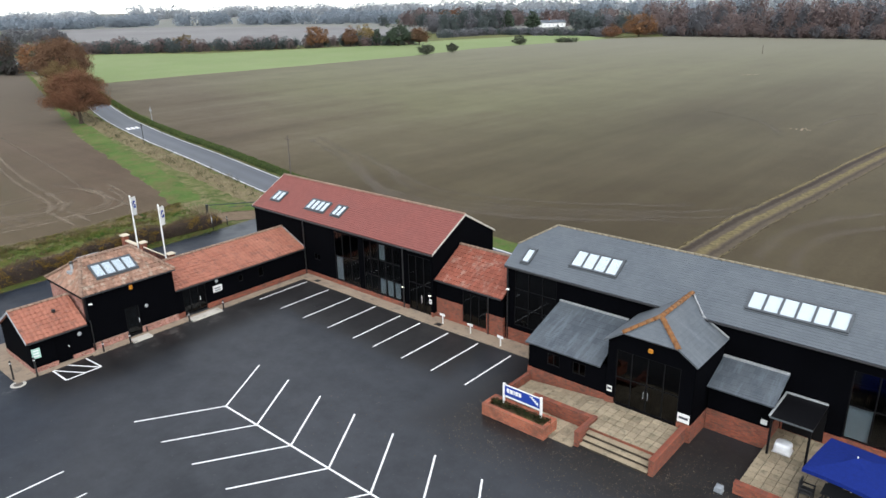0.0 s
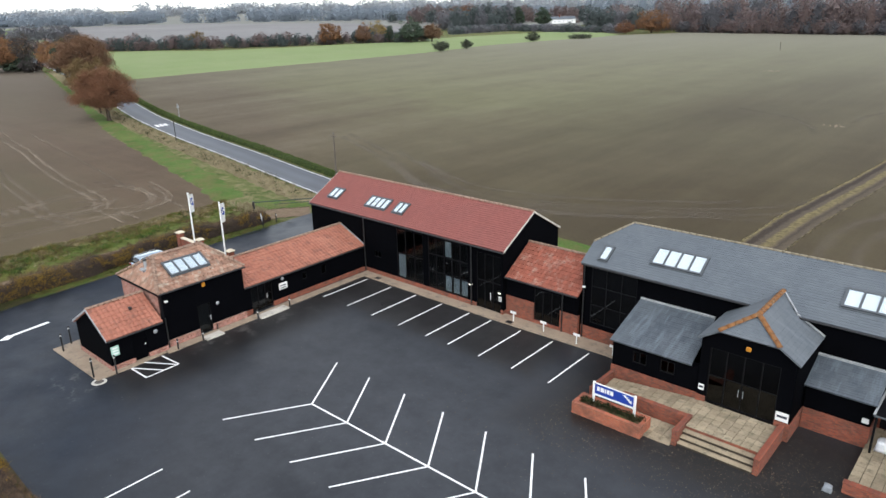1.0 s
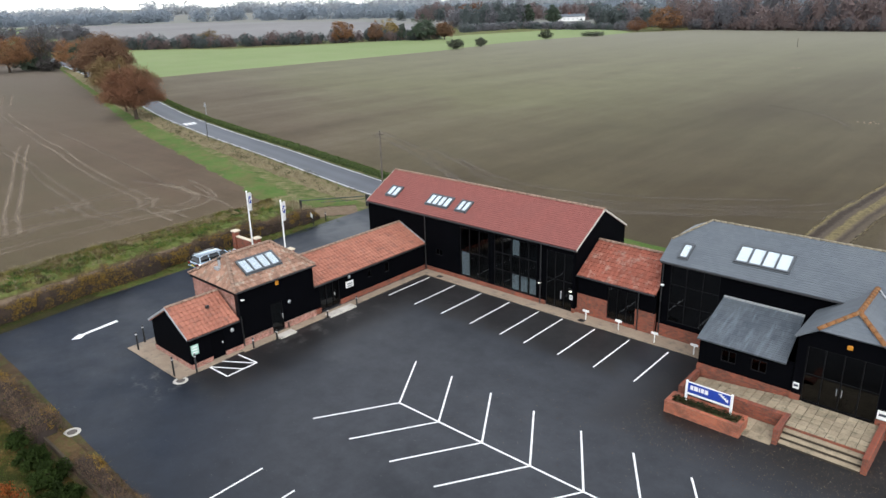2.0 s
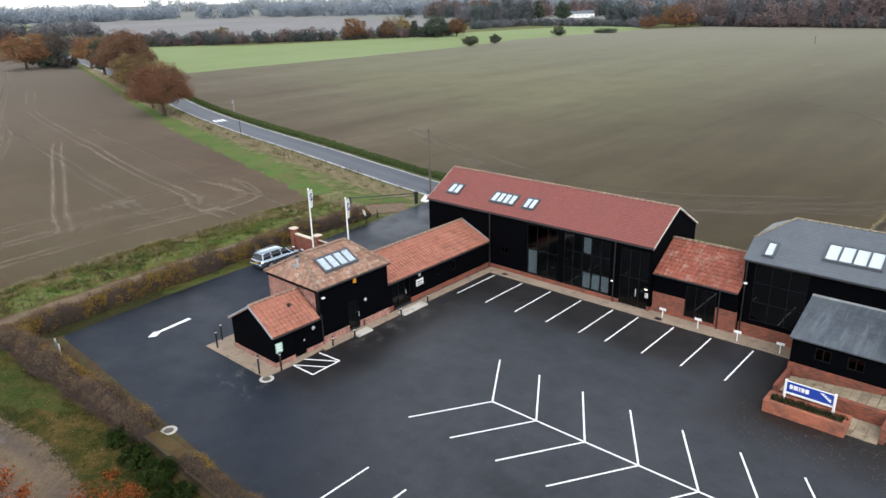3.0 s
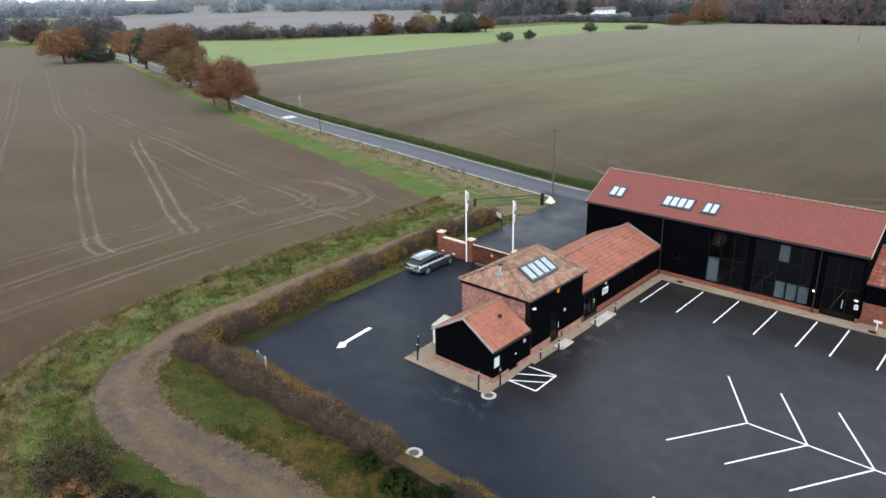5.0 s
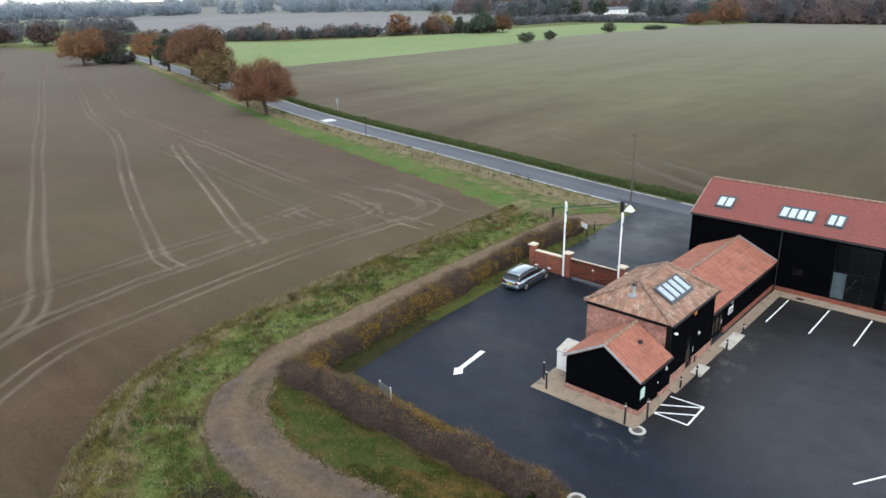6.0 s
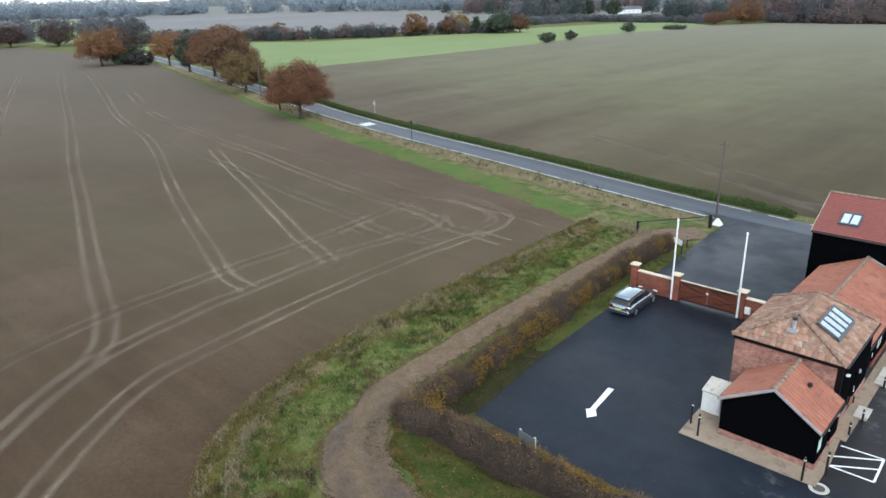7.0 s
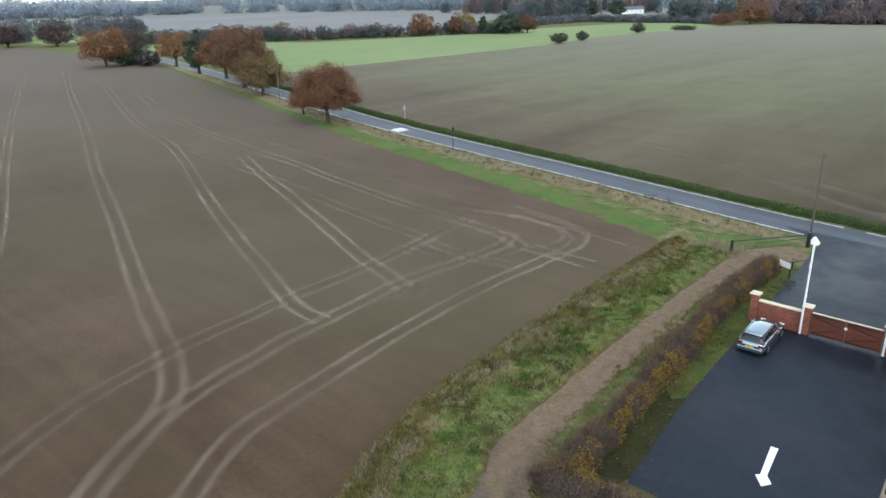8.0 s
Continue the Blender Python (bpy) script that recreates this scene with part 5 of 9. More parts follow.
# -- the long barn with the red tiled roof --
def long_barn():
    b = thing("barn", "long black weatherboarded barn with a red tiled roof", "barn", (-41.4, 37, 0))
    x0, x1, y0, y1, ze, yr, zr = -51.75, -30.98, 33.62, 40.55, 4.78, 37.15, 6.83
    holes = [(-41.4, -38.55, 0.42, 4.5), (-38.05, -34.15, 0.42, 4.5), (-33.35, -31.15, 0.12, 4.35), (-44.0, -43.25, 1.55, 2.1)]
    w = wall_run(bmesh.new(), (0, y0, 0), X, -Y, x0, x1, 0.36, ze, holes)
    part("wall", w, BLACK, b)
    part("wall", wall_run(bmesh.new(), (0, y1, 0), X, Y, x0, x1, 0.3, ze), BLACK, b)
    for x, out in ((x0, -X), (x1, X)):
        part("wall", gable(bmesh.new(), (x, 0, 0), Y, out, [(y0, 0.36), (y1, 0.36), (y1, ze), (yr, zr - 0.05), (y0, ze)]), BLACK, b)
    for a, c in ((x0, -41.4), (-41.4, -33.35), (-31.15, x1)):
        part("plinth", boxed(a, c, y0 - 0.05, y0 + 0.2, 0.0, 0.42 if a != -41.4 else 0.415), BRICK, b, "red brick plinth")
    part("plinth", boxed(x1 - 0.25, x1 + 0.05, y0 + 0.2, y1, 0.0, 0.4), BRICK, b)
    part("plinth", boxed(x0 - 0.05, x0 + 0.25, y0 + 0.2, y1, 0.0, 0.4), BRICK, b)
    # added floors and partitions, near-black in place of the shade indoors
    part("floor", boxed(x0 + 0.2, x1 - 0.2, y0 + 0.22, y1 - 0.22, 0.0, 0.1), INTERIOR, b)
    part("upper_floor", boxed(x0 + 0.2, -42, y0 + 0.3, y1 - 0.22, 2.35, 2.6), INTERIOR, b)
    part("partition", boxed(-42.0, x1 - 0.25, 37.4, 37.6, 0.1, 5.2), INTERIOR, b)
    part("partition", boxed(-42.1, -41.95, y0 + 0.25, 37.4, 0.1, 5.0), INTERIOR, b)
    r = part("roof", slope(bmesh.new(), (x0 - 0.1, y0 - 0.12, ze + 0.06), (x1 + 0.1, y0 - 0.12, ze + 0.06), (x1 + 0.1, yr, zr + 0.06), (x0 - 0.1, yr, zr + 0.06), 0.2, 0.02), BARN_TILE, b, "red clay plain tile roof")
    part("roof", slope(bmesh.new(), (x1 + 0.1, y1 + 0.12, ze + 0.06), (x0 - 0.1, y1 + 0.12, ze + 0.06), (x0 - 0.1, yr + 0.002, zr + 0.06), (x1 + 0.1, yr + 0.002, zr + 0.06), 0.2, 0.02), BARN_TILE, b)
    ridge_tiles((x0 - 0.1, yr, zr + 0.07), (x1 + 0.1, yr, zr + 0.07), RIDGE, b, label="pale clay ridge tiles")
    for s in (-1, 1):
        ye = (y0 - 0.12) if s < 0 else (y1 + 0.12)
        v = extruded(bmesh.new(), [(x1 + 0.101, ye, ze - 0.06), (x1 + 0.101, ye, ze + 0.085), (x1 + 0.101, yr, zr + 0.085), (x1 + 0.101, yr, zr - 0.06)], (0.03, 0, 0))
        part("verge_board", v, PALE_CONCRETE, b, "pale mortared verge")
        v = extruded(bmesh.new(), [(x0 - 0.131, ye, ze - 0.06), (x0 - 0.131, ye, ze + 0.085), (x0 - 0.131, yr, zr + 0.085), (x0 - 0.131, yr, zr - 0.06)], (0.03, 0, 0))
        part("verge_board", v, PALE_CONCRETE, b)
    gut = rod(bmesh.new(), (x0 - 0.1, y0 - 0.2, ze - 0.03), (x1 + 0.1, y0 - 0.2, ze - 0.03), 0.06, None, 8)
    part("gutter", gut, STEEL, b)
    for x in (-33.75, -45.0):
        part("downpipe", rod(bmesh.new(), (x, y0 - 0.13, 0.1), (x, y0 - 0.13, ze - 0.05), 0.045), STEEL, b)
    window(b, (0, y0, 0), X, -Y, -41.4, -38.55, 0.42, 4.5, 3, 2, blinds=((0, 0),), glass=GLASS, label="tall black-framed barn window, partly blinded")
    window(b, (0, y0, 0), X, -Y, -38.05, -34.15, 0.42, 4.5, 5, 3, blinds=((2, 0), (3, 0), (4, 0), (2, 2)), glass=GLASS, label="wide black-framed barn window with grey blinds")
    d = window(b, (0, y0, 0), X, -Y, -33.35, -31.15, 0.12, 4.35, 3, 2, "door", "tall glazed entrance door in black frames")
    part("handle", rod(bmesh.new(), (-32.05, y0 - 0.02, 0.9), (-32.05, y0 - 0.02, 1.5), 0.02), WHITE, d)
    window(b, (0, y0, 0), X, -Y, -44.0, -43.25, 1.55, 2.1, 2, 1)
    up = Vector((0, yr - y0 + 0.12, zr - ze)).normalized()
    nrm = X.cross(up)
    for a, c, n in ((-50.35, -49.15, 2), (-45.7, -43.4, 4), (-42.5, -41.45, 2)):
        roof_light(b, (0, y0 - 0.12, ze + 0.085), X, up, nrm, a, c, 1.1, 2.15, n)
    for x in (-33.85, -31.25):
        bulkhead("wall_lamp", (x, y0 - 0.03, 1.75), -Y)
    s = thing("wall_notice", "small white notice beside the barn door", "sign", (-31.2, y0 - 0.04, 1.0))
    part("panel", boxed(-31.32, -31.08, y0 - 0.06, y0 - 0.04, 1.05, 1.4, bevel=0.005), WHITE, s)
    for k in range(3):
        part("lettering_bar", boxed(-31.28, -31.12, y0 - 0.064, y0 - 0.061, 1.12 + 0.08 * k, 1.15 + 0.08 * k), BLACK_BAR, s)
    s = thing("wall_notice", "small white notice on the barn gable", "sign", (x1 + 0.04, 34.3, 1.0))
    part("panel", boxed(x1 + 0.04, x1 + 0.06, 34.1, 34.35, 1.2, 1.55), WHITE, s)
    return b


long_barn()


# -- pantiles: real rolls, one mesh a tile where they are near --
def tile_mesh(name, width, length, material):
    bm = bmesh.new()
    n = 5
    prof = [(-0.5 * width + width * 1.08 * i / n, 0.017 * math.sin(math.pi * (i / n) * 2 - 0.5) * (1 if i < n else 0.6)) for i in range(n + 1)]
    lo = [bm.verts.new((x, 0, z + 0.05)) for x, z in prof]
    hi = [bm.verts.new((x, length * 1.12, z + 0.012)) for x, z in prof]
    fl = [bm.verts.new((x, 0.0, z + 0.02)) for x, z in prof]
    for i in range(n):
        bm.faces.new((lo[i], lo[i + 1], hi[i + 1], hi[i]))
        bm.faces.new((fl[i], fl[i + 1], lo[i + 1], lo[i]))
    return mesh_of(name, bm, material, False)


def tiled(parent, roof, e0, e1, r1, r0, me, width, length, limit=300, material=PANTILE):
    """Tiles over a slope (eave e0-e1, top r0-r1): up to limit as pieces of their own, the rest joined."""
    e0, e1, r0, r1 = (Vector(p) for p in (e0, e1, r0, r1))
    ax = (e1 - e0).normalized()
    foot = r0 - e0
    up = (foot - ax * foot.dot(ax))
    if up.length < 0.05:
        foot = r1 - e0
        up = foot - ax * foot.dot(ax)
    high = up.length
    up.normalize()
    nrm = ax.cross(up)
    inv = ROOT_INVERSE[parent.name]
    total = (e1 - e0).length
    rows = max(1, round(high / length))
    step = high / rows
    count, rest = 0, bmesh.new()
    l0, l1 = (r0 - e0).dot(ax), (r1 - e0).dot(ax)
    for k in range(rows):
        t = k / rows
        a, b = l0 * t, total + (l1 - total) * t
        t2 = (k + 1) / rows
        a, b = max(a, l0 * t2) if l0 > 0.3 else a, min(b, total + (l1 - total) * t2) if total - l1 > 0.3 else b
        n = max(1, round((b - a) / width))
        for i in range(n):
            p = e0 + ax * (a + (b - a) * (i + 0.5) / n) + up * (step * k)
            m = inv @ (Matrix.Translation(p) @ Matrix((ax * ((b - a) / n / width), up * (step / length), nrm)).transposed().to_4x4())
            jig = pose(0, 0, random.uniform(-0.004, 0.006), random.uniform(-0.5, 0.5), 0, random.uniform(-1.2, 1.2))
            if count < limit:
                ob = new("pantile", me)
                ob.parent = roof
                ob.matrix_basis = m @ jig
                count += 1
            else:
                start = len(rest.verts)
                rest.from_mesh(me)
                rest.verts.ensure_lookup_table()
                bmesh.ops.transform(rest, matrix=m @ jig, verts=rest.verts[start:])
    if rest.verts:
        tagged(part("tile_field", rest, material, roof, local=True), kind="stuff")
    else:
        rest.free()


PIECES = []  # roofs whose tiles are laid last


# -- the low office wing --
def wing():
    b = thing("office_wing", "low black weatherboarded wing with orange pantile roof", "building", (-48, 28, 0))
    x0, x1, y0, y1, ze, xr, zr = -50.75, -45.2, 22.0, 33.6, 2.28, -48.0, 3.58
    holes = [(22.55, 24.4, 0.16, 2.08), (29.0, 29.5, 1.1, 1.9), (27.2, 27.6, 1.25, 1.8)]
    part("wall", wall_run(bmesh.new(), (x1, 0, 0), Y, X, y0, y1, 0.42, ze, holes), BLACK, b)
    for a, c in ((y0, 22.55), (24.4, y1)):
        part("plinth", boxed(x1 - 0.2, x1 + 0.05, a, c, 0.0, 0.43), BRICK, b, "red brick plinth")
    part("wall", wall_run(bmesh.new(), (x0, 0, 0), Y, -X, y0, y1, 0.0, ze), BLACK, b)
    part("wall", gable(bmesh.new(), (0, y1, 0), X, Y, [(x0, 0), (x1, 0), (x1, ze), (xr, zr), (x0, ze)]), BLACK, b)
    part("floor", boxed(x0 + 0.2, x1 - 0.25, y0, y1, 0.0, 0.12), INTERIOR, b)
    r1 = part("roof", slope(bmesh.new(), (x1 + 0.12, y0, ze - 0.02), (x1 + 0.12, y1, ze - 0.02), (xr, y1, zr), (xr, y0, zr), 0.34, 0.0), PANTILE, b, "orange clay pantile roof")
    r2 = part("roof", slope(bmesh.new(), (x0 - 0.12, y1, ze - 0.02), (x0 - 0.12, y0, ze - 0.02), (xr, y0, zr + 0.002), (xr, y1, zr + 0.002), 0.34, 0.0), PANTILE, b)
    PIECES.append((b, r1, (x1 + 0.14, y0, ze), (x1 + 0.14, y1, ze), (xr + 0.02, y1, zr), (xr + 0.02, y0, zr), "o", 300))
    PIECES.append((b, r2, (x0 - 0.14, y1, ze), (x0 - 0.14, y0, ze), (xr - 0.02, y0, zr), (xr - 0.02, y1, zr), "o", 60))
    ridge_tiles((xr, y0, zr + 0.08), (xr, y1, zr + 0.08), RIDGE, b, 0.13, label="pale mortared ridge tiles")
    part("verge", extruded(bmesh.new(), [(x1 + 0.15, y1 - 0.02, ze + 0.02), (x1 + 0.15, y1 - 0.02, ze + 0.12), (xr, y1 - 0.02, zr + 0.14), (xr, y1 - 0.02, zr + 0.02)], (0, 0.1, 0)), LEAD, b)
    part("gutter", rod(bmesh.new(), (x1 + 0.2, y0, ze - 0.06), (x1 + 0.2, y1 - 0.1, ze - 0.06), 0.055), STEEL, b)
    d = window(b, (x1, 0, 0), Y, X, 22.55, 24.4, 0.16, 2.08, 3, 1, "door", "glazed double door with pale blinds in black frames", blinds=((0, 0), (1, 0)))
    part("handle", rod(bmesh.new(), (x1 + 0.05, 23.85, 0.95), (x1 + 0.05, 23.85, 1.25), 0.018), WHITE, d)
    window(b, (x1, 0, 0), Y, X, 29.0, 29.5, 1.1, 1.9, 1, 1)
    window(b, (x1, 0, 0), Y, X, 27.2, 27.6, 1.25, 1.8, 1, 1)
    s = thing("wall_sign", "white rectangular sign on the black wing wall", "sign", (x1 + 0.03, 25.3, 1.1))
    part("panel", boxed(x1 + 0.035, x1 + 0.06, 24.95, 25.7, 1.12, 1.62, bevel=0.006), WHITE, s)
    for k in range(2):
        part("lettering_bar", boxed(x1 + 0.061, x1 + 0.066, 25.06, 25.58, 1.2 + 0.18 * k, 1.28 + 0.18 * k), BLACK_BAR, s)
    bulkhead("wall_lamp", (x1 + 0.03, 25.3, 1.95), X, 0.13, False, "unlit round white wall lamp")
    return b


wing()


# -- the taller brick and board office --
def office():
    b = thing("office", "black-boarded brick office with a lichened hipped roof", "building", (-47.7, 18.8, 0))
    x0, x1, y0, y1, ze, zr = -50.3, -45.02, 15.85, 21.95, 3.95, 5.5
    xr, ya, yb = -47.65, 17.05, 20.5
    part("wall", wall_run(bmesh.new(), (x1, 0, 0), Y, X, y0, y1, 0.55, ze, [(18.25, 19.25, 0.18, 2.2)]), BLACK, b, "black weatherboarded front")
    for a, c in ((y0, 18.25), (19.25, y1)):
        part("plinth", boxed(x1 - 0.22, x1 + 0.05, a, c, 0.0, 0.56), OLD_BRICK, b, "weathered red brick plinth")
    part("side_wall", boxed(x0, x1 - 0.24, y0, y0 + 0.23, 0.0, ze), OLD_BRICK, b, "pinkish red brick wall")
    part("side_wall", boxed(x0, x0 + 0.23, y0 + 0.232, y1, 0.0, ze), OLD_BRICK, b)
    part("side_wall", boxed(x0 + 0.232, x1 - 0.24, y1 - 0.23, y1, 0.0, ze), OLD_BRICK, b)
    part("corner_board", boxed(x1 - 0.238, x1 + 0.035, y0 - 0.02, y0 + 0.1, 0.57, ze), FRAME, b)
    part("fascia", boxed(x0 - 0.05, x1 - 0.1, y0 - 0.14, y0 - 0.06, ze - 0.2, ze - 0.04), FRAME, b, "black fascia under the eaves")
    part("floor", boxed(x0 + 0.25, x1 - 0.25, y0 + 0.25, y1 - 0.25, 0.0, 0.12), INTERIOR, b)
    o = 0.16
    c = [(x1 + o, y0 - o, ze), (x1 + o, y1 + o, ze), (x0 - o, y1 + o, ze), (x0 - o, y0 - o, ze)]
    a, d = (xr, ya, zr), (xr, yb, zr)
    e = part("roof", slope(bmesh.new(), c[0], c[1], d, a, 0.34, 0.0), PANTILE_OLD, b, "lichened clay pantile roof")
    w = part("roof", slope(bmesh.new(), c[2], c[3], a, d, 0.34, 0.0), PANTILE_OLD, b)
    s = part("roof", slope(bmesh.new(), c[3], c[0], a, a, 0.34, 0.0), PANTILE_OLD, b)
    n = part("roof", slope(bmesh.new(), c[1], c[2], d, d, 0.34, 0.0), PANTILE_OLD, b)
    PIECES.append((b, e, c[0], c[1], d, a, "l", 300))
    PIECES.append((b, s, c[3], c[0], a, a, "l", 120))
    PIECES.append((b, w, c[2], c[3], a, d, "l", 150))
    PIECES.append((b, n, c[1], c[2], d, d, "l", 0))
    for p, q in ((a, d), (c[0], a), (c[3], a), (c[1], d), (c[2], d)):
        p, q = Vector(p), Vector(q)
        ridge_tiles(p + Z * 0.07, q + Z * 0.07, RIDGE, b, 0.13, 0.4, label="pale clay hip and ridge tiles")
    part("gutter", rod(bmesh.new(), (x1 + o + 0.05, y0 - o, ze - 0.05), (x1 + o + 0.05, y1 + o, ze - 0.05), 0.055), STEEL, b)
    for y in (15.95, 19.5):
        part("downpipe", rod(bmesh.new(), (x1 + 0.09, y, 0.1), (x1 + 0.09, y, 2.2 if y < 17 else 0.5), 0.045), STEEL, b)
    dr = window(b, (x1, 0, 0), Y, X, 18.25, 19.25, 0.18, 2.2, 1, 1, "door", "glazed black door", blinds=((0, 0),))
    part("handle", rod(bmesh.new(), (x1 + 0.06, 19.12, 0.95), (x1 + 0.06, 19.12, 1.3), 0.018), WHITE, dr)
    up = (Vector((xr, 0, zr)) - Vector((x1 + o, 0, ze))).normalized()
    # the pale blind colour also stands in for white sky reflections
    roof_light(b, (x1 + o, 0, ze + 0.09), Y, up, Y.cross(up), 17.2, 19.95, 1.05, 2.2, 4, glow=BLIND_PALE)
    f = part("flue", rod(bmesh.new(), (-47.7, 16.5, 4.75), (-47.7, 16.5, 5.35), 0.1, None, 10), LEAD, b, "grey metal flue with a dark cowl")
    part("flashing", boxed(-47.95, -47.45, 16.2, 16.6, 4.7, 4.87), LEAD, f)
    part("cowl", rod(bmesh.new(), (-47.7, 16.5, 5.36), (-47.7, 16.5, 5.5), 0.14, 0.11, 10), STEEL, f)
    t = thing("alarm_box", "yellow alarm box under the office eaves", "alarm", (x1 + 0.03, 18.9, 3.4))
    part("case", boxed(x1 + 0.035, x1 + 0.12, 18.78, 19.02, 3.45, 3.75, bevel=0.02), YELLOW, t)
    t = thing("floodlight", "small white floodlight on the office corner", "lamp", (x1 + 0.03, 16.2, 3.3))
    part("bracket", boxed(x1 + 0.035, x1 + 0.2, 16.1, 16.16, 3.3, 3.36), STEEL, t)
    part("head", boxed(x1 + 0.12, x1 + 0.3, 16.02, 16.24, 3.3, 3.38, bevel=0.015), WHITE, t)
    bulkhead("wall_lamp", (x1 + 0.03, 19.75, 1.95), X, 0.13, False, "unlit round white wall lamp")
    return b


office()


# -- the small shed at the end --
def shed():
    b = thing("shed", "small black shed with an orange pantile roof", "shed", (-47, 13.9, 0))
    x0, x1, y0, y1, ze, xr, zr = -49.3, -44.82, 12.15, 15.82, 2.15, -46.95, 3.6
    part("wall", gable(bmesh.new(), (0, y0, 0), X, -Y, [(x0, 0.38), (x1, 0.38), (x1, ze), (xr, zr - 0.03), (x0, ze)]), BLACK, b)
    part("wall", wall_run(bmesh.new(), (x1, 0, 0), Y, X, y0, y1, 0.38, ze, [(13.6, 14.5, 0.12, 2.02)]), BLACK, b)
    part("wall", wall_run(bmesh.new(), (x0, 0, 0), Y, -X, y0, y1, 0.38, ze), BLACK, b)
    part("plinth", boxed(x0 - 0.05, x1 + 0.05, y0 - 0.05, y0 + 0.2, 0, 0.39), OLD_BRICK, b, "red brick plinth")
    for a, c in ((y0 + 0.2, 13.6), (14.5, y1)):
        part("plinth", boxed(x1 - 0.2, x1 + 0.05, a, c, 0, 0.39), OLD_BRICK, b)
    part("plinth", boxed(x0 - 0.05, x0 + 0.2, y0 + 0.2, y1, 0, 0.39), OLD_BRICK, b)
    d = part("door", boxed(x1 - 0.1, x1 - 0.05, 13.6, 14.5, 0.12, 2.02), BLACK, b, "black boarded door")
    part("handle", boxed(x1 - 0.05, x1 - 0.01, 14.36, 14.42, 1.0, 1.1), WHITE, d)
    r1 = part("roof", slope(bmesh.new(), (x1 + 0.12, y0 - 0.15, ze), (x1 + 0.12, y1 - 0.2, ze), (xr, y1 - 0.2, zr), (xr, y0 - 0.15, zr), 0.34, 0.0), PANTILE, b, "orange clay pantile roof")
    r2 = part("roof", slope(bmesh.new(), (x0 - 0.12, y1 - 0.2, ze), (x0 - 0.12, y0 - 0.15, ze), (xr, y0 - 0.15, zr + 0.002), (xr, y1 - 0.2, zr + 0.002), 0.34, 0.0), PANTILE, b)
    PIECES.append((b, r1, (x1 + 0.14, y0 - 0.15, ze + 0.01), (x1 + 0.14, y1 - 0.2, ze + 0.01), (xr + 0.02, y1 - 0.2, zr), (xr + 0.02, y0 - 0.15, zr), "o", 300))
    PIECES.append((b, r2, (x0 - 0.14, y1 - 0.2, ze + 0.01), (x0 - 0.14, y0 - 0.15, ze + 0.01), (xr - 0.02, y0 - 0.15, zr), (xr - 0.02, y1 - 0.2, zr), "o", 300))
    ridge_tiles((xr, y0 - 0.15, zr + 0.08), (xr, y1 - 0.1, zr + 0.08), RIDGE, b, 0.12, 0.4, label="mortared ridge tiles")
    for s, xe in ((1, x1 + 0.14), (-1, x0 - 0.14)):
        part("bargeboard", extruded(bmesh.new(), [(xe, y0 - 0.19, ze - 0.06), (xe, y0 - 0.19, ze + 0.08), (xr, y0 - 0.19, zr + 0.08), (xr, y0 - 0.19, zr - 0.06)], (0, 0.04, 0)), LEAD, b, "pale grey verge")
        part("gutter", rod(bmesh.new(), (xe + 0.05 * s, y0 - 0.1, ze - 0.05), (xe + 0.05 * s, y1 - 0.2, ze - 0.05), 0.05), STEEL, b)
    part("roof_vent", boxed(-46.1, -45.9, 14.2, 14.4, 3.1, 3.3, bevel=0.03), STEEL, b)
    s = thing("wall_sign", "pale green and white safety sign on the shed", "sign", (x1 + 0.03, 12.45, 1.0))
    part("panel", boxed(x1 + 0.035, x1 + 0.055, 12.2, 12.7, 1.0, 1.65, bevel=0.005), SIGN_GREEN, s)
    for k in range(3):
        part("lettering_bar", boxed(x1 + 0.056, x1 + 0.06, 12.28, 12.62, 1.1 + 0.18 * k, 1.2 + 0.18 * k), WHITE, s)
    bulkhead("wall_lamp", (x1 + 0.03, 15.1, 1.65), X, 0.14, False, "unlit round white wall lamp")
    return b


shed()


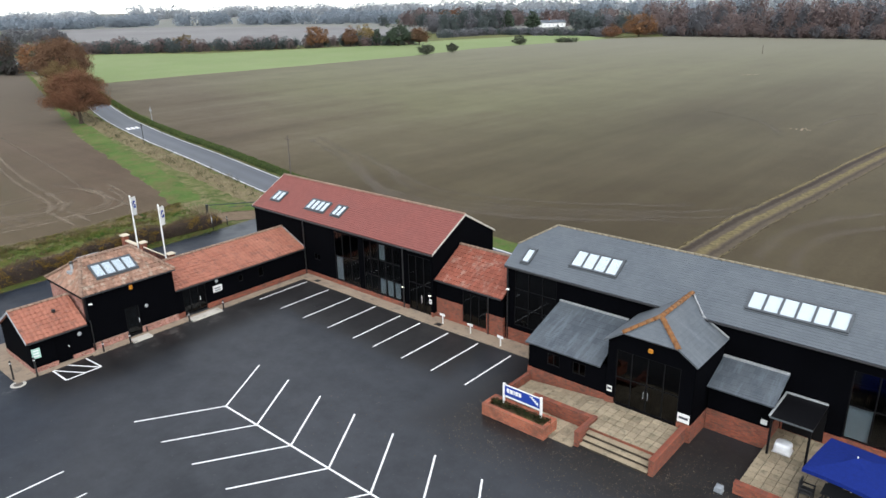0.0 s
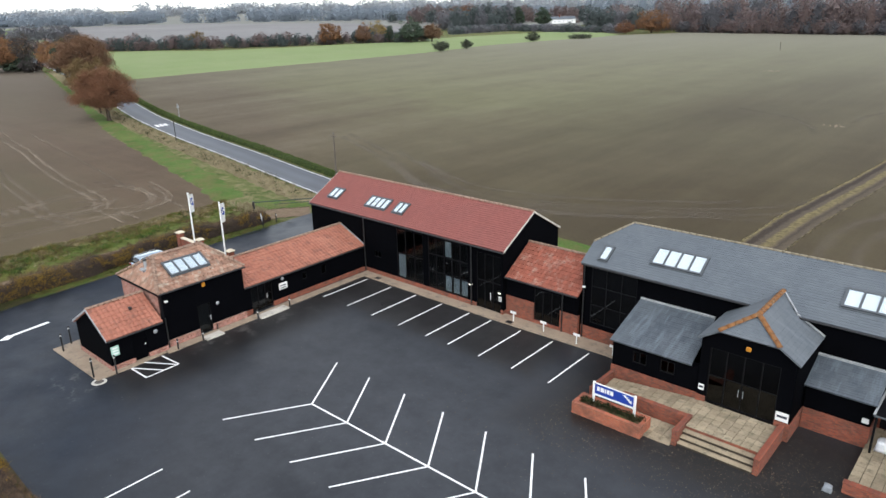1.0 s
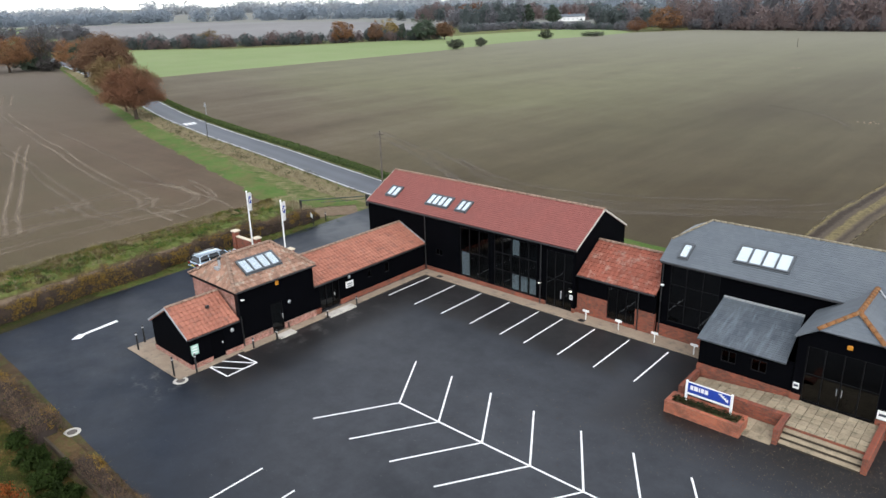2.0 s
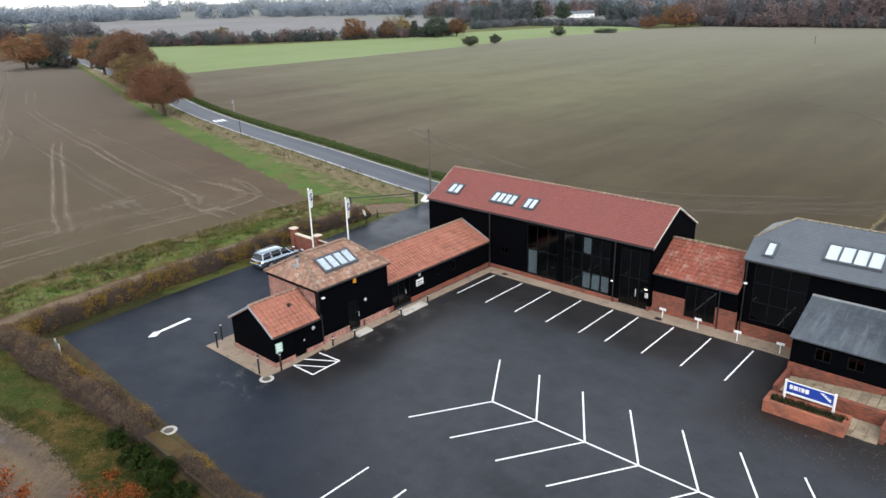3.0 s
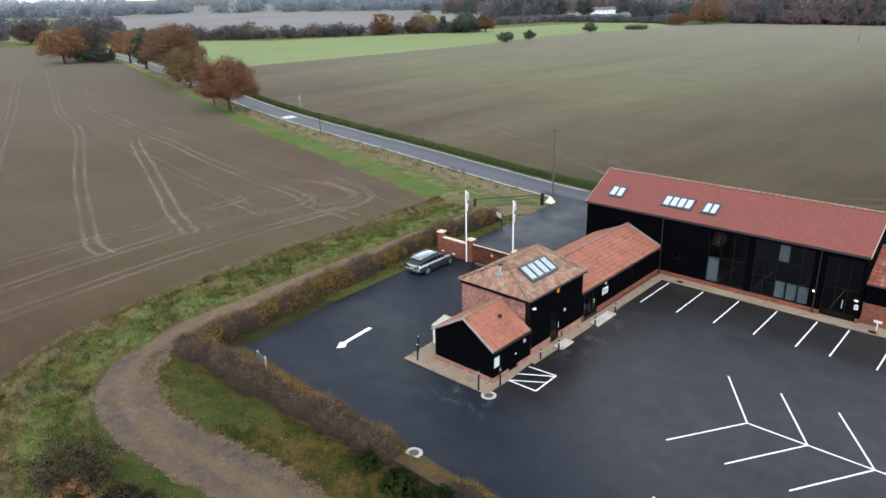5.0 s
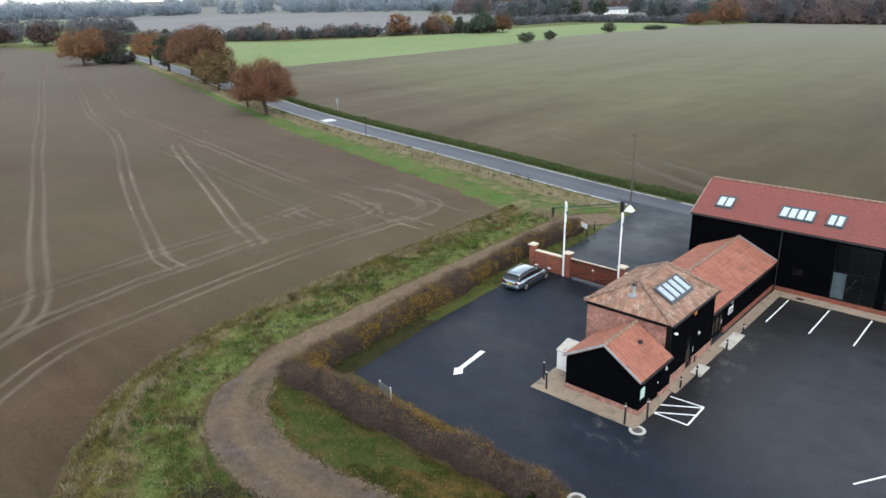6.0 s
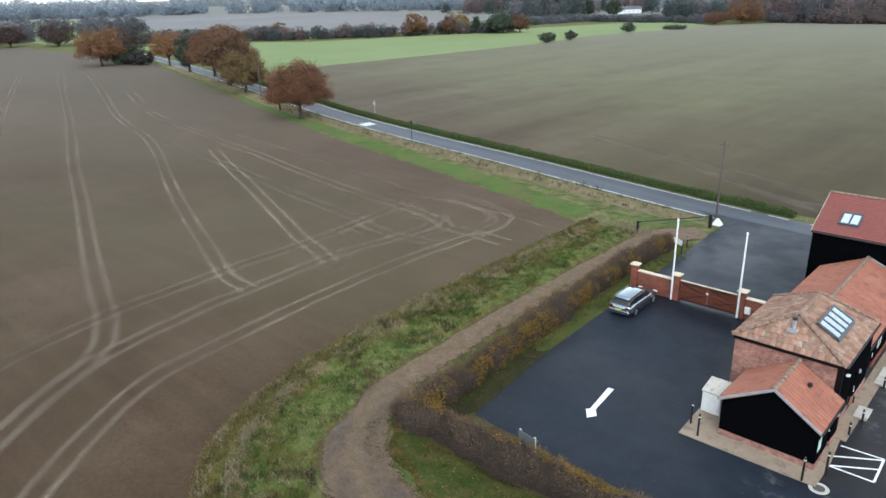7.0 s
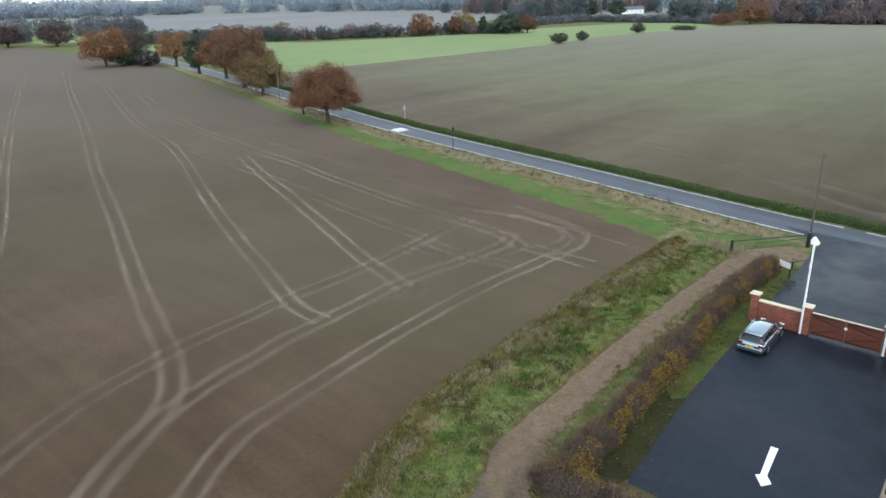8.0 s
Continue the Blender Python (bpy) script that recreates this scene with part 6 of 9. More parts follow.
# -- the short link between the barns --
def link():
    b = thing("link_building", "short brick and board link with a red pantile roof", "building", (-28, 35.5, 0))
    x0, x1, y0, ze, yr, zr, y1 = -30.9, -25.15, 33.95, 2.98, 36.6, 4.75, 39.2
    part("wall", wall_run(bmesh.new(), (0, y0, 0), X, -Y, x0, x1, 1.55, ze, [(-28.6, -26.5, 0.3, 2.6)]), BLACK, b)
    for a, c in ((x0, -28.6), (-26.5, x1)):
        part("plinth", boxed(a, c, y0 - 0.05, y0 + 0.2, 0, 1.56), BRICK, b, "red brick lower wall")
    part("plinth", boxed(-28.6, -26.5, y0 - 0.05, y0 + 0.2, 0, 0.3), BRICK, b)
    part("wall", wall_run(bmesh.new(), (0, y1, 0), X, Y, x0, x1, 0, ze), BLACK, b)
    part("floor", boxed(x0, x1, y0 + 0.25, y1 - 0.25, 0, 0.12), INTERIOR, b)
    window(b, (0, y0, 0), X, -Y, -28.6, -26.5, 0.3, 2.6, 3, 1)
    r = part("roof", slope(bmesh.new(), (x0, y0 - 0.2, ze - 0.03), (x1, y0 - 0.2, ze - 0.03), (x1, yr, zr), (x0, yr, zr), 0.34, 0.0), PANTILE_RED, b, "red clay pantile roof")
    part("roof", slope(bmesh.new(), (x1, y1 + 0.2, ze - 0.03), (x0, y1 + 0.2, ze - 0.03), (x0, yr, zr + 0.002), (x1, yr, zr + 0.002), 0.34, 0.0), PANTILE_RED, b)
    PIECES.append((b, r, (x0, y0 - 0.22, ze - 0.02), (x1, y0 - 0.22, ze - 0.02), (x1, yr - 0.02, zr), (x0, yr - 0.02, zr), "r", 300))
    ridge_tiles((x0, yr, zr + 0.07), (x1, yr, zr + 0.07), RIDGE, b, 0.13)
    part("gutter", rod(bmesh.new(), (x0, y0 - 0.28, ze - 0.06), (x1, y0 - 0.28, ze - 0.06), 0.055), STEEL, b)
    part("downpipe", rod(bmesh.new(), (-26.3, y0 - 0.12, 0.1), (-26.3, y0 - 0.12, ze - 0.05), 0.045), STEEL, b)
    return b


link()


# -- the slate-roofed barn with its porch and outshots --
def slate_barn():
    b = thing("slate_barn", "long black barn with a blue-grey slate roof", "barn", (-9, 37, 0))
    x0, x1, y0, ze, yr, zr = -25.05, 14.0, 34.2, 5.3, 37.4, 7.38
    y1 = 40.6
    holes = [(-24.45, -21.3, 1.2, 5.05), (-5.1, -0.6, 0.9, 4.6)]
    part("wall", wall_run(bmesh.new(), (0, y0, 0), X, -Y, x0, x1, 0.9, ze, holes), BLACK, b)
    part("wall", wall_run(bmesh.new(), (0, y1, 0), X, Y, x0, x1, 0.0, ze), BLACK, b)
    part("wall", gable(bmesh.new(), (x0, 0, 0), Y, -X, [(y0, 0.0), (y1, 0.0), (y1, ze), (y1 - 1.4, 6.2), (y0 + 1.4, 6.2), (y0, ze)]), BLACK, b)
    part("wall", gable(bmesh.new(), (x1, 0, 0), Y, X, [(y0, 0.0), (y1, 0.0), (y1, ze), (yr, zr), (y0, ze)]), BLACK, b)
    for a, c in ((x0, -20.8), (-7.85, x1)):
        part("plinth", boxed(a, c, y0 - 0.07, y0 + 0.2, 0, 0.92), BRICK, b, "red brick plinth")
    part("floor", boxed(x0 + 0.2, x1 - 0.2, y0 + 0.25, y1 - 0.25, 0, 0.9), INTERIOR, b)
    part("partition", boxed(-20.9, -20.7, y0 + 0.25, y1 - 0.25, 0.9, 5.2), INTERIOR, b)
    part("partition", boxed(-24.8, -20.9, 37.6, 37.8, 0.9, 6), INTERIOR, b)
    for k in range(4):
        part("shelf", boxed(-24.2 + 0.7 * k, -23.75 + 0.7 * k, 36.2, 36.6, 2.6, 3.0), FITTING, b, "pale fittings behind the glass")
    s0 = 0.16
    k = (zr - ze) / (yr - y0)
    e = ze - s0 * k + 0.06
    zh = 6.2
    yh = y0 + (zh - ze) / k
    r = bmesh.new()
    slope(r, (x0 - 0.12, y0 - s0, e), (x1, y0 - s0, e), (x1, yh, zh + 0.06), (x0 - 0.12, yh, zh + 0.06), 0.17, 0.012)
    slope(r, (x0 - 0.12, yh, zh + 0.062), (x1, yh, zh + 0.062), (x1, yr, zr + 0.06), (x0 + 1.75, yr, zr + 0.06), 0.17, 0.012)
    part("roof", r, SLATE, b, "blue-grey natural slate roof")
    r = bmesh.new()
    slope(r, (x1, y1 + s0, e), (x0 - 0.12, y1 + s0, e), (x0 - 0.12, 2 * yr - yh, zh + 0.06), (x1, 2 * yr - yh, zh + 0.06), 0.17, 0.012)
    slope(r, (x1, 2 * yr - yh, zh + 0.062), (x0 - 0.12, 2 * yr - yh, zh + 0.062), (x0 + 1.75, yr + 0.002, zr + 0.06), (x1, yr + 0.002, zr + 0.06), 0.17, 0.012)
    slope(r, (x0 - 0.14, 2 * yr - yh, zh + 0.05), (x0 - 0.14, yh, zh + 0.05), (x0 + 1.75, yr, zr + 0.06), (x0 + 1.75, yr + 0.01, zr + 0.06), 0.17, 0.012)
    part("roof", r, SLATE_SIDE, b)
    ridge_tiles((x0 + 1.75, yr, zr + 0.06), (x1, yr, zr + 0.06), GREY_RIDGE, b, 0.1, label="lichened clay ridge tiles")
    ridge_tiles((x0 - 0.12, yh, zh + 0.09), (x0 + 1.75, yr, zr + 0.08), GREY_RIDGE, b, 0.09, label="lichened clay hip tiles")
    part("gutter", rod(bmesh.new(), (x0, y0 - s0 - 0.06, e - 0.06), (x1, y0 - s0 - 0.06, e - 0.06), 0.06), STEEL, b)
    part("downpipe", rod(bmesh.new(), (x0 + 0.15, y0 - 0.13, 0.1), (x0 + 0.15, y0 - 0.13, e), 0.045), STEEL, b)
    up = Vector((0, yr - y0, zr - ze)).normalized()
    nrm = X.cross(up)
    base = (0, y0 - s0, e + 0.03)
    roof_light(b, base, X, up, nrm, -24.15, -23.6, 0.55, 1.6, 1)
    roof_light(b, base, X, up, nrm, -20.9, -17.85, 1.15, 2.35, 4)
    roof_light(b, base, X, up, nrm, -10.5, -5.8, 1.25, 2.35, 6)
    window(b, (0, y0, 0), X, -Y, -24.45, -21.3, 1.2, 5.05, 3, 3, label="tall black-framed barn window with dark glass")
    window(b, (0, y0, 0), X, -Y, -5.1, -0.6, 0.9, 4.6, 4, 2, blinds=((0, 0), (2, 1)), glass=GLASS, label="tall black-framed barn window, partly blinded")
    t = thing("floodlight", "small white floodlight on the black barn wall", "lamp", (-24.85, y0 - 0.05, 3.6))
    part("head", boxed(-24.95, -24.75, y0 - 0.26, y0 - 0.12, 3.62, 3.73, bevel=0.015), WHITE, t)
    part("bracket", boxed(-24.9, -24.8, y0 - 0.14, y0 - 0.03, 3.6, 3.66), STEEL, t)

    # lean-to with its slate roof
    o = thing("lean_to", "black lean-to with a slate roof against the barn", "building", (-18.3, 32, 0))
    lx0, lx1, ly = -20.82, -15.75, 30.6
    part("wall", wall_run(bmesh.new(), (0, ly, 0), X, -Y, lx0, lx1, 0.98, 2.6, [(-19.6, -18.75, 1.5, 2.25), (-17.95, -17.1, 1.5, 2.25)]), BLACK, o)
    part("wall", gable(bmesh.new(), (lx0, 0, 0), Y, -X, [(ly, 0.98), (y0, 0.98), (y0, 3.85), (ly, 2.62)]), BLACK, o)
    part("plinth", boxed(lx0 - 0.05, lx1, ly - 0.06, ly + 0.2, 0, 1.0), BRICK, o, "red brick plinth")
    part("plinth", boxed(lx0 - 0.05, lx0 + 0.2, ly + 0.2, y0, 0, 1.0), BRICK, o)
    for a in (-19.6, -17.95):
        window(o, (0, ly, 0), X, -Y, a, a + 0.85, 1.5, 2.25, 2, 1)
    part("roof", slope(bmesh.new(), (lx0 - 0.15, ly - 0.2, 2.6), (lx1 - 0.4, ly - 0.2, 2.6), (lx1 - 0.7, y0 + 0.0, 3.92), (lx0 - 0.15, y0 + 0.0, 3.92), 0.17, 0.012), SLATE_WORN, o)
    part("flashing", boxed(lx0 - 0.15, lx1 - 0.7, y0 - 0.16, y0 - 0.03, 3.87, 3.97), LEAD, o, "pale lead flashing")

    # porch: half-hipped slate roof, glazed front
    p = thing("porch", "tall black glazed porch with a half-hipped slate roof", "porch", (-13.4, 32, 0))
    px0, px1, py, pe, pxr, pz = -15.72, -11.05, 30.42, 4.42, -13.4, 5.98
    part("wall", wall_run(bmesh.new(), (0, py, 0), X, -Y, px0, px1, 0.7, 4.35, [(-15.25, -11.75, 0.75, 3.95)]), BLACK, p)
    part("wall", gable(bmesh.new(), (0, py, 0), X, -Y, [(px0, 4.35), (px1, 4.35), (px1, 4.42), (-11.95, 5.0), (-14.8, 5.0), (px0, 4.42)]), BLACK, p)
    part("wall", wall_run(bmesh.new(), (px1, 0, 0), Y, X, py, y0, 0.7, 4.4), BLACK, p)
    part("wall", wall_run(bmesh.new(), (px0, 0, 0), Y, -X, py, y0, 0.7, 4.4), BLACK, p)
    part("plinth", boxed(px0 - 0.05, -15.25, py - 0.06, py + 0.2, 0, 1.05), BRICK, p, "red brick plinth")
    part("plinth", boxed(-11.75, px1 + 0.06, py - 0.06, py + 0.2, 0, 1.05), BRICK, p)
    part("plinth", boxed(px1 - 0.2, px1 + 0.06, py + 0.2, y0, 0, 1.05), BRICK, p)
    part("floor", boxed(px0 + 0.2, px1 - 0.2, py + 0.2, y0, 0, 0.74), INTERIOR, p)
    d = window(p, (0, py, 0), X, -Y, -15.25, -11.75, 0.76, 3.95, 4, 2, "door", "glazed black double doors and screen")
    for x in (-13.62, -13.38):
        part("handle", rod(bmesh.new(), (x, py + 0.0, 1.6), (x, py + 0.0, 2.0), 0.016), LEAD, d)
    kk = (pz - pe) / (pxr - (px0 - 0.18))
    yf = py - 0.22
    yb = y0 + (pz - ze) / k
    zc = 5.05
    xc = (pz - zc) / kk
    yh2 = yf + 1.15
    r = bmesh.new()
    eR, eL = px1 + 0.2, px0 - 0.2
    zb = pe - 0.02
    # right and left slopes, cut back by the half hip
    slope(r, (eR, yf, zb), (eR, y0, zb), (pxr + xc, y0, zc + 0.02), (pxr + xc, yf, zc + 0.02), 0.17, 0.012)
    slope(r, (pxr + xc, yf, zc + 0.022), (pxr + xc, y0 + 0.02, zc + 0.022), (pxr, yb, pz), (pxr, yh2, pz), 0.17, 0.012)
    slope(r, (eL, y0, zb), (eL, yf, zb), (pxr - xc, yf, zc + 0.02), (pxr - xc, y0, zc + 0.02), 0.17, 0.012)
    slope(r, (pxr - xc, y0 + 0.02, zc + 0.022), (pxr - xc, yf, zc + 0.022), (pxr - 0.002, yh2, pz), (pxr - 0.002, yb, pz), 0.17, 0.012)
    part("roof", r, SLATE_SIDE, p, "blue-grey slate porch roof")
    part("roof", slope(bmesh.new(), (pxr - xc, yf - 0.03, zc), (pxr + xc, yf - 0.03, zc), (pxr, yh2, pz), (pxr - 0.01, yh2, pz), 0.17, 0.012), SLATE, p)
    for a, c in (((pxr, yh2, pz + 0.05), (pxr, yb, pz + 0.05)), ((pxr + xc, yf, zc + 0.05), (pxr, yh2, pz + 0.05)), ((pxr - xc, yf, zc + 0.05), (pxr, yh2, pz + 0.05))):
        ridge_tiles(a, c, LICHEN_RIDGE, p, 0.15, label="orange lichened ridge and hip tiles")
    fl = bmesh.new()
    for a, c in (((pxr, yb, pz + 0.06), (pxr + (pz - ze) / kk, y0 - 0.1, ze + 0.12)), ((pxr + (pz - ze) / kk, y0 - 0.1, ze + 0.05), (eR, y0 - 0.1, zb + 0.1))):
        rod(fl, a, c, 0.06, 0.05, 6)
    part("flashing", fl, LEAD, p, "pale lead valley flashing")
    t = thing("alarm_box", "orange alarm box over the porch doors", "alarm", (-13.4, py - 0.05, 4.3))
    part("case", boxed(-13.5, -13.24, py - 0.14, py - 0.04, 4.34, 4.58, bevel=0.04), YELLOW, t)
    for x, z, w, h in ((-15.5, 1.55, 0.3, 0.35), (-11.4, 1.35, 0.62, 0.5)):
        t = thing("wall_notice", "small white notice beside the porch doors", "sign", (x, py - 0.05, z - h / 2))
        part("panel", boxed(x - w / 2, x + w / 2, py - 0.08, py - 0.05, z - h / 2, z + h / 2, bevel=0.008), WHITE, t)
        part("lettering_bar", boxed(x - w / 2.6, x + w / 2.6, py - 0.084, py - 0.081, z - 0.05, z + 0.08), BLACK_BAR, t)

    # outshot right of the porch
    q = thing("outshot", "low black outshot with a small slate roof", "building", (-9.4, 33, 0))
    part("wall", wall_run(bmesh.new(), (0, 32.3, 0), X, -Y, -10.95, -7.95, 1.2, 2.6), BLACK, q)
    part("wall", gable(bmesh.new(), (-7.95, 0, 0), Y, X, [(32.3, 1.2), (y0, 1.2), (y0, 3.4), (32.3, 2.62)]), BLACK, q)
    part("plinth", boxed(-10.95, -7.9, 32.24, 32.5, 0, 1.22), BRICK, q, "red brick plinth")
    part("plinth", boxed(-8.15, -7.9, 32.5, y0, 0, 1.22), BRICK, q)
    part("roof", slope(bmesh.new(), (-11.0, 32.05, 2.58), (-7.75, 32.05, 2.58), (-7.75, y0, 3.46), (-11.0, y0, 3.46), 0.17, 0.012), SLATE_WORN, q)
    part("flashing", boxed(-11.0, -7.75, y0 - 0.15, y0 - 0.03, 3.42, 3.53), LEAD, q, "pale lead flashing")
    t = thing("wall_notice", "small white box on the outshot wall", "sign", (-8.2, 32.2, 1.4))
    part("panel", boxed(-8.3, -8.0, 32.2, 32.27, 1.4, 1.65, bevel=0.01), WHITE, t)
    # flat canopy on posts
    c = thing("canopy", "flat black canopy on two posts against the barn", "canopy", (-6.8, 32.5, 0.3))
    part("deck", boxed(-7.75, -5.85, 31.4, y0 - 0.03, 2.36, 2.44), FRAME, c)
    for x in (-7.65, -5.95):
        part("post", boxed(x - 0.05, x + 0.05, 31.45, 31.55, 0.36, 2.36), FRAME, c)
    part("fascia", boxed(-7.76, -5.84, 31.38, 31.398, 2.36, 2.46), GREY_FRAME, c)
    part("flashing", boxed(-7.8, -7.7, 31.4, y0 - 0.05, 2.442, 2.5, bevel=0.01), LEAD, c, "pale lead edge")
    part("flashing", boxed(-7.68, -5.85, y0 - 0.17, y0 - 0.05, 2.442, 2.52, bevel=0.01), LEAD, c)
    # black sheet added before the wall to paint the canopy's shade
    part("back_panel", boxed(-7.74, -5.86, y0 - 0.1, y0 - 0.075, 0.36, 2.36), FRAME, c, "added black panel in place of the shade under the canopy")
    return b


slate_barn()

# ---- steps, ramp, terrace and planter before the slate barn ----
def slab_mesh(w, d, h=0.05):
    return mesh_of("slab", boxed(-w / 2 + 0.011, w / 2 - 0.011, -d / 2 + 0.011, d / 2 - 0.011, 0, h, bevel=0.008), SLAB)


def paved(parent, x0, x1, y0, y1, z, size=0.45, slant=None):
    """Paving slabs laid over a rectangle, each a piece of its own."""
    nx, ny = max(1, round((x1 - x0) / size)), max(1, round((y1 - y0) / size))
    me = slab_mesh((x1 - x0) / nx, (y1 - y0) / ny)
    for i in range(nx):
        for j in range(ny):
            ob = new("paving_slab", me)
            ob.parent = parent
            x = x0 + (x1 - x0) * (i + 0.5) / nx
            zz = z + (slant * (x - x0) if slant else 0)
            ob.matrix_basis = Matrix.Translation((x, y0 + (y1 - y0) * (j + 0.5) / ny, zz + random.uniform(0, 0.006))) @ pose(0, 0, 0, 0, -math.degrees(math.atan(slant)) if slant else 0, random.uniform(-0.4, 0.4))
    return parent


steps = tagged(new("entrance_steps"), "sandstone entrance steps and landing with brick side walls", "steps", "", "structure")
ROOT_INVERSE[steps.name] = Matrix()
part("landing", boxed(-15.1, -11.5, 27.62, 30.36, 0.02, 0.7), BRICK, steps)
part("bedding", boxed(-15.1, -11.5, 27.63, 30.36, 0.701, 0.715), INTERIOR, steps)
paved(steps, -15.1, -11.5, 27.6, 30.36, 0.7, 0.45)
for k in range(3):
    part("riser", boxed(-15.1, -11.5, 26.72 + 0.3 * k, 27.62, 0.02 if k == 0 else 0.18 * k + 0.03, 0.18 * (k + 1) - 0.02), RISER, steps, "stone riser, coloured dark for the shade under the tread")
    part("tread", boxed(-15.1, -11.5, 26.69 + 0.3 * k, 27.02 + 0.3 * k, 0.18 * (k + 1) - 0.018, 0.18 * (k + 1) + 0.03, bevel=0.01), SLAB, steps, "pale sandstone tread")
for x0, x1, y0, y1, h in ((-11.48, -11.22, 26.75, 30.35, 0.86), (-15.36, -15.12, 26.6, 28.5, 0.84)):
    w = part("side_wall", boxed(x0, x1, y0, y1, 0.02, h), BRICK, steps, "low red brick side wall")
    part("coping", boxed(x0 - 0.02, x1 + 0.02, y0 - 0.02, y1 + 0.02, h + 0.001, h + 0.05, bevel=0.01), BRICK, steps)

entry_ramp = tagged(new("entrance_ramp"), "sloping sandstone ramp behind a low brick wall", "ramp", "", "structure")
ROOT_INVERSE[entry_ramp.name] = Matrix()
part("bed", extruded(bmesh.new(), [(-20.6, 28.5, 0.02), (-15.1, 28.5, 0.02), (-15.1, 28.5, 0.69), (-20.6, 28.5, 0.12)], (0, 2.02, 0)), BRICK, entry_ramp)
paved(entry_ramp, -20.6, -15.1, 28.52, 30.5, 0.12, 0.45, 0.57 / 5.5)
part("side_wall", boxed(-18.9, -15.4, 28.18, 28.44, 0.02, 0.84), BRICK, entry_ramp, "low red brick wall")
part("coping", boxed(-18.92, -15.38, 28.16, 28.46, 0.842, 0.9, bevel=0.01), BRICK, entry_ramp)
part("end_wall", boxed(-20.85, -20.62, 28.1, 30.5, 0.02, 0.6), BRICK, entry_ramp, "low red brick wall")
apron = tagged(new("paved_apron"), "sandstone paved apron beside the steps", "paving", "", "structure")
ROOT_INVERSE[apron.name] = Matrix()
part("bed", boxed(-18.8, -15.38, 26.4, 28.16, 0.02, 0.07), CONCRETE, apron)
paved(apron, -18.8, -15.38, 26.4, 28.16, 0.07, 0.57)


def planter():
    t = thing("planter", "red brick planter filled with low dark shrubs", "planter", (-18.7, 26.65, 0.04))
    x0, x1, y0, y1, h = -20.7, -16.75, 25.98, 27.2, 0.68
    for a in ((x0, x1, y0, y0 + 0.22), (x0, x1, y1 - 0.22, y1), (x0, x0 + 0.22, y0 + 0.22, y1 - 0.22), (x1 - 0.22, x1, y0 + 0.22, y1 - 0.22)):
        part("wall", boxed(*a, 0.04, h), PLANTER_BRICK, t)
        part("coping", boxed(a[0] - 0.01, a[1] + 0.01, a[2] - 0.01, a[3] + 0.01, h + 0.001, h + 0.05, bevel=0.012), PLANTER_BRICK, t)
    part("soil", boxed(x0 + 0.2, x1 - 0.2, y0 + 0.2, y1 - 0.2, 0.3, 0.58), LITTER, t)
    return t


planter()
SHRUB = leaf_material("dark_shrub_leaves", ((0.018, 0.03, 0.012), (0.04, 0.05, 0.02), (0.075, 0.06, 0.03)))


def leafball(bm, c, r, n, size, rng, flat=0.8):
    """Small bent leaves through a rounded clump."""
    c = Vector(c)
    for _ in range(n):
        d = Vector((rng.gauss(0, 1), rng.gauss(0, 1), rng.gauss(0, 1))).normalized()
        p = c + Vector((d.x * r, d.y * r, d.z * r * flat)) * (rng.random() ** 0.45)
        leaf(bm, p, d, size * rng.uniform(0.6, 1.3), rng)


def leaf(bm, p, d, s, rng):
    q = (Vector((rng.gauss(0, 1), rng.gauss(0, 1), rng.gauss(0, 1))) + d * 1.2).normalized()
    if q.dot(d) < 0:
        q = -q
    a = q.orthogonal().normalized()
    a.rotate(Matrix.Rotation(rng.uniform(0, 6.28), 3, q))
    b = q.cross(a)
    vs = [bm.verts.new(p + v) for v in (a * s, b * s * 0.55 + q * s * 0.12, -a * s, -b * s * 0.55 + q * s * 0.12)]
    bm.faces.new(vs)


rng = random.Random(4)
for k in range(9):
    bm = bmesh.new()
    leafball(bm, (-20.3 + 0.41 * k, 26.68 + rng.uniform(-0.1, 0.1), 0.7), 0.26, 170, 0.05, rng)
    solo("shrub", bm, SHRUB, "low dark evergreen shrub in the brick planter", "shrub", group="planter shrubs")


def post_sign():
    t = thing("sign_board", "blue and white sign board on two white posts", "sign", (-18.76, 27.0, 0.55))
    for x in (-19.95, -17.57):
        part("post", boxed(x - 0.06, x + 0.06, 26.9, 27.02, 0.5, 1.78, bevel=0.012), WHITE, t)
    pan = part("panel", boxed(-19.88, -17.64, 26.93, 26.99, 1.1, 1.68), SIGN_BLUE, t, "blue panel")
    part("lower_panel", boxed(-19.88, -17.64, 26.93, 26.99, 0.98, 1.095), WHITE, t, "white strip")
    part("top_rail", boxed(-19.88, -17.64, 26.925, 26.995, 1.685, 1.72), WHITE, t)
    # the maker's mark as plain bars
    for k, w in enumerate((0.16, 0.22, 0.07, 0.16, 0.18)):
        x = -19.75 + (0, 0.2, 0.46, 0.57, 0.77)[k]
        part("lettering_bar", boxed(x, x + w, 26.922, 26.929, 1.3, 1.55), WHITE, pan)
    for k in range(4):
        part("emblem", extruded(bmesh.new(), [(-18.3 + 0.13 * k, 26.928, 1.6 - 0.1 * k), (-18.05 + 0.1 * k, 26.928, 1.62 - 0.06 * k), (-18.12 + 0.13 * k, 26.928, 1.5 - 0.09 * k)], (0, -0.006, 0)), WHITE, pan)
    return t


post_sign()

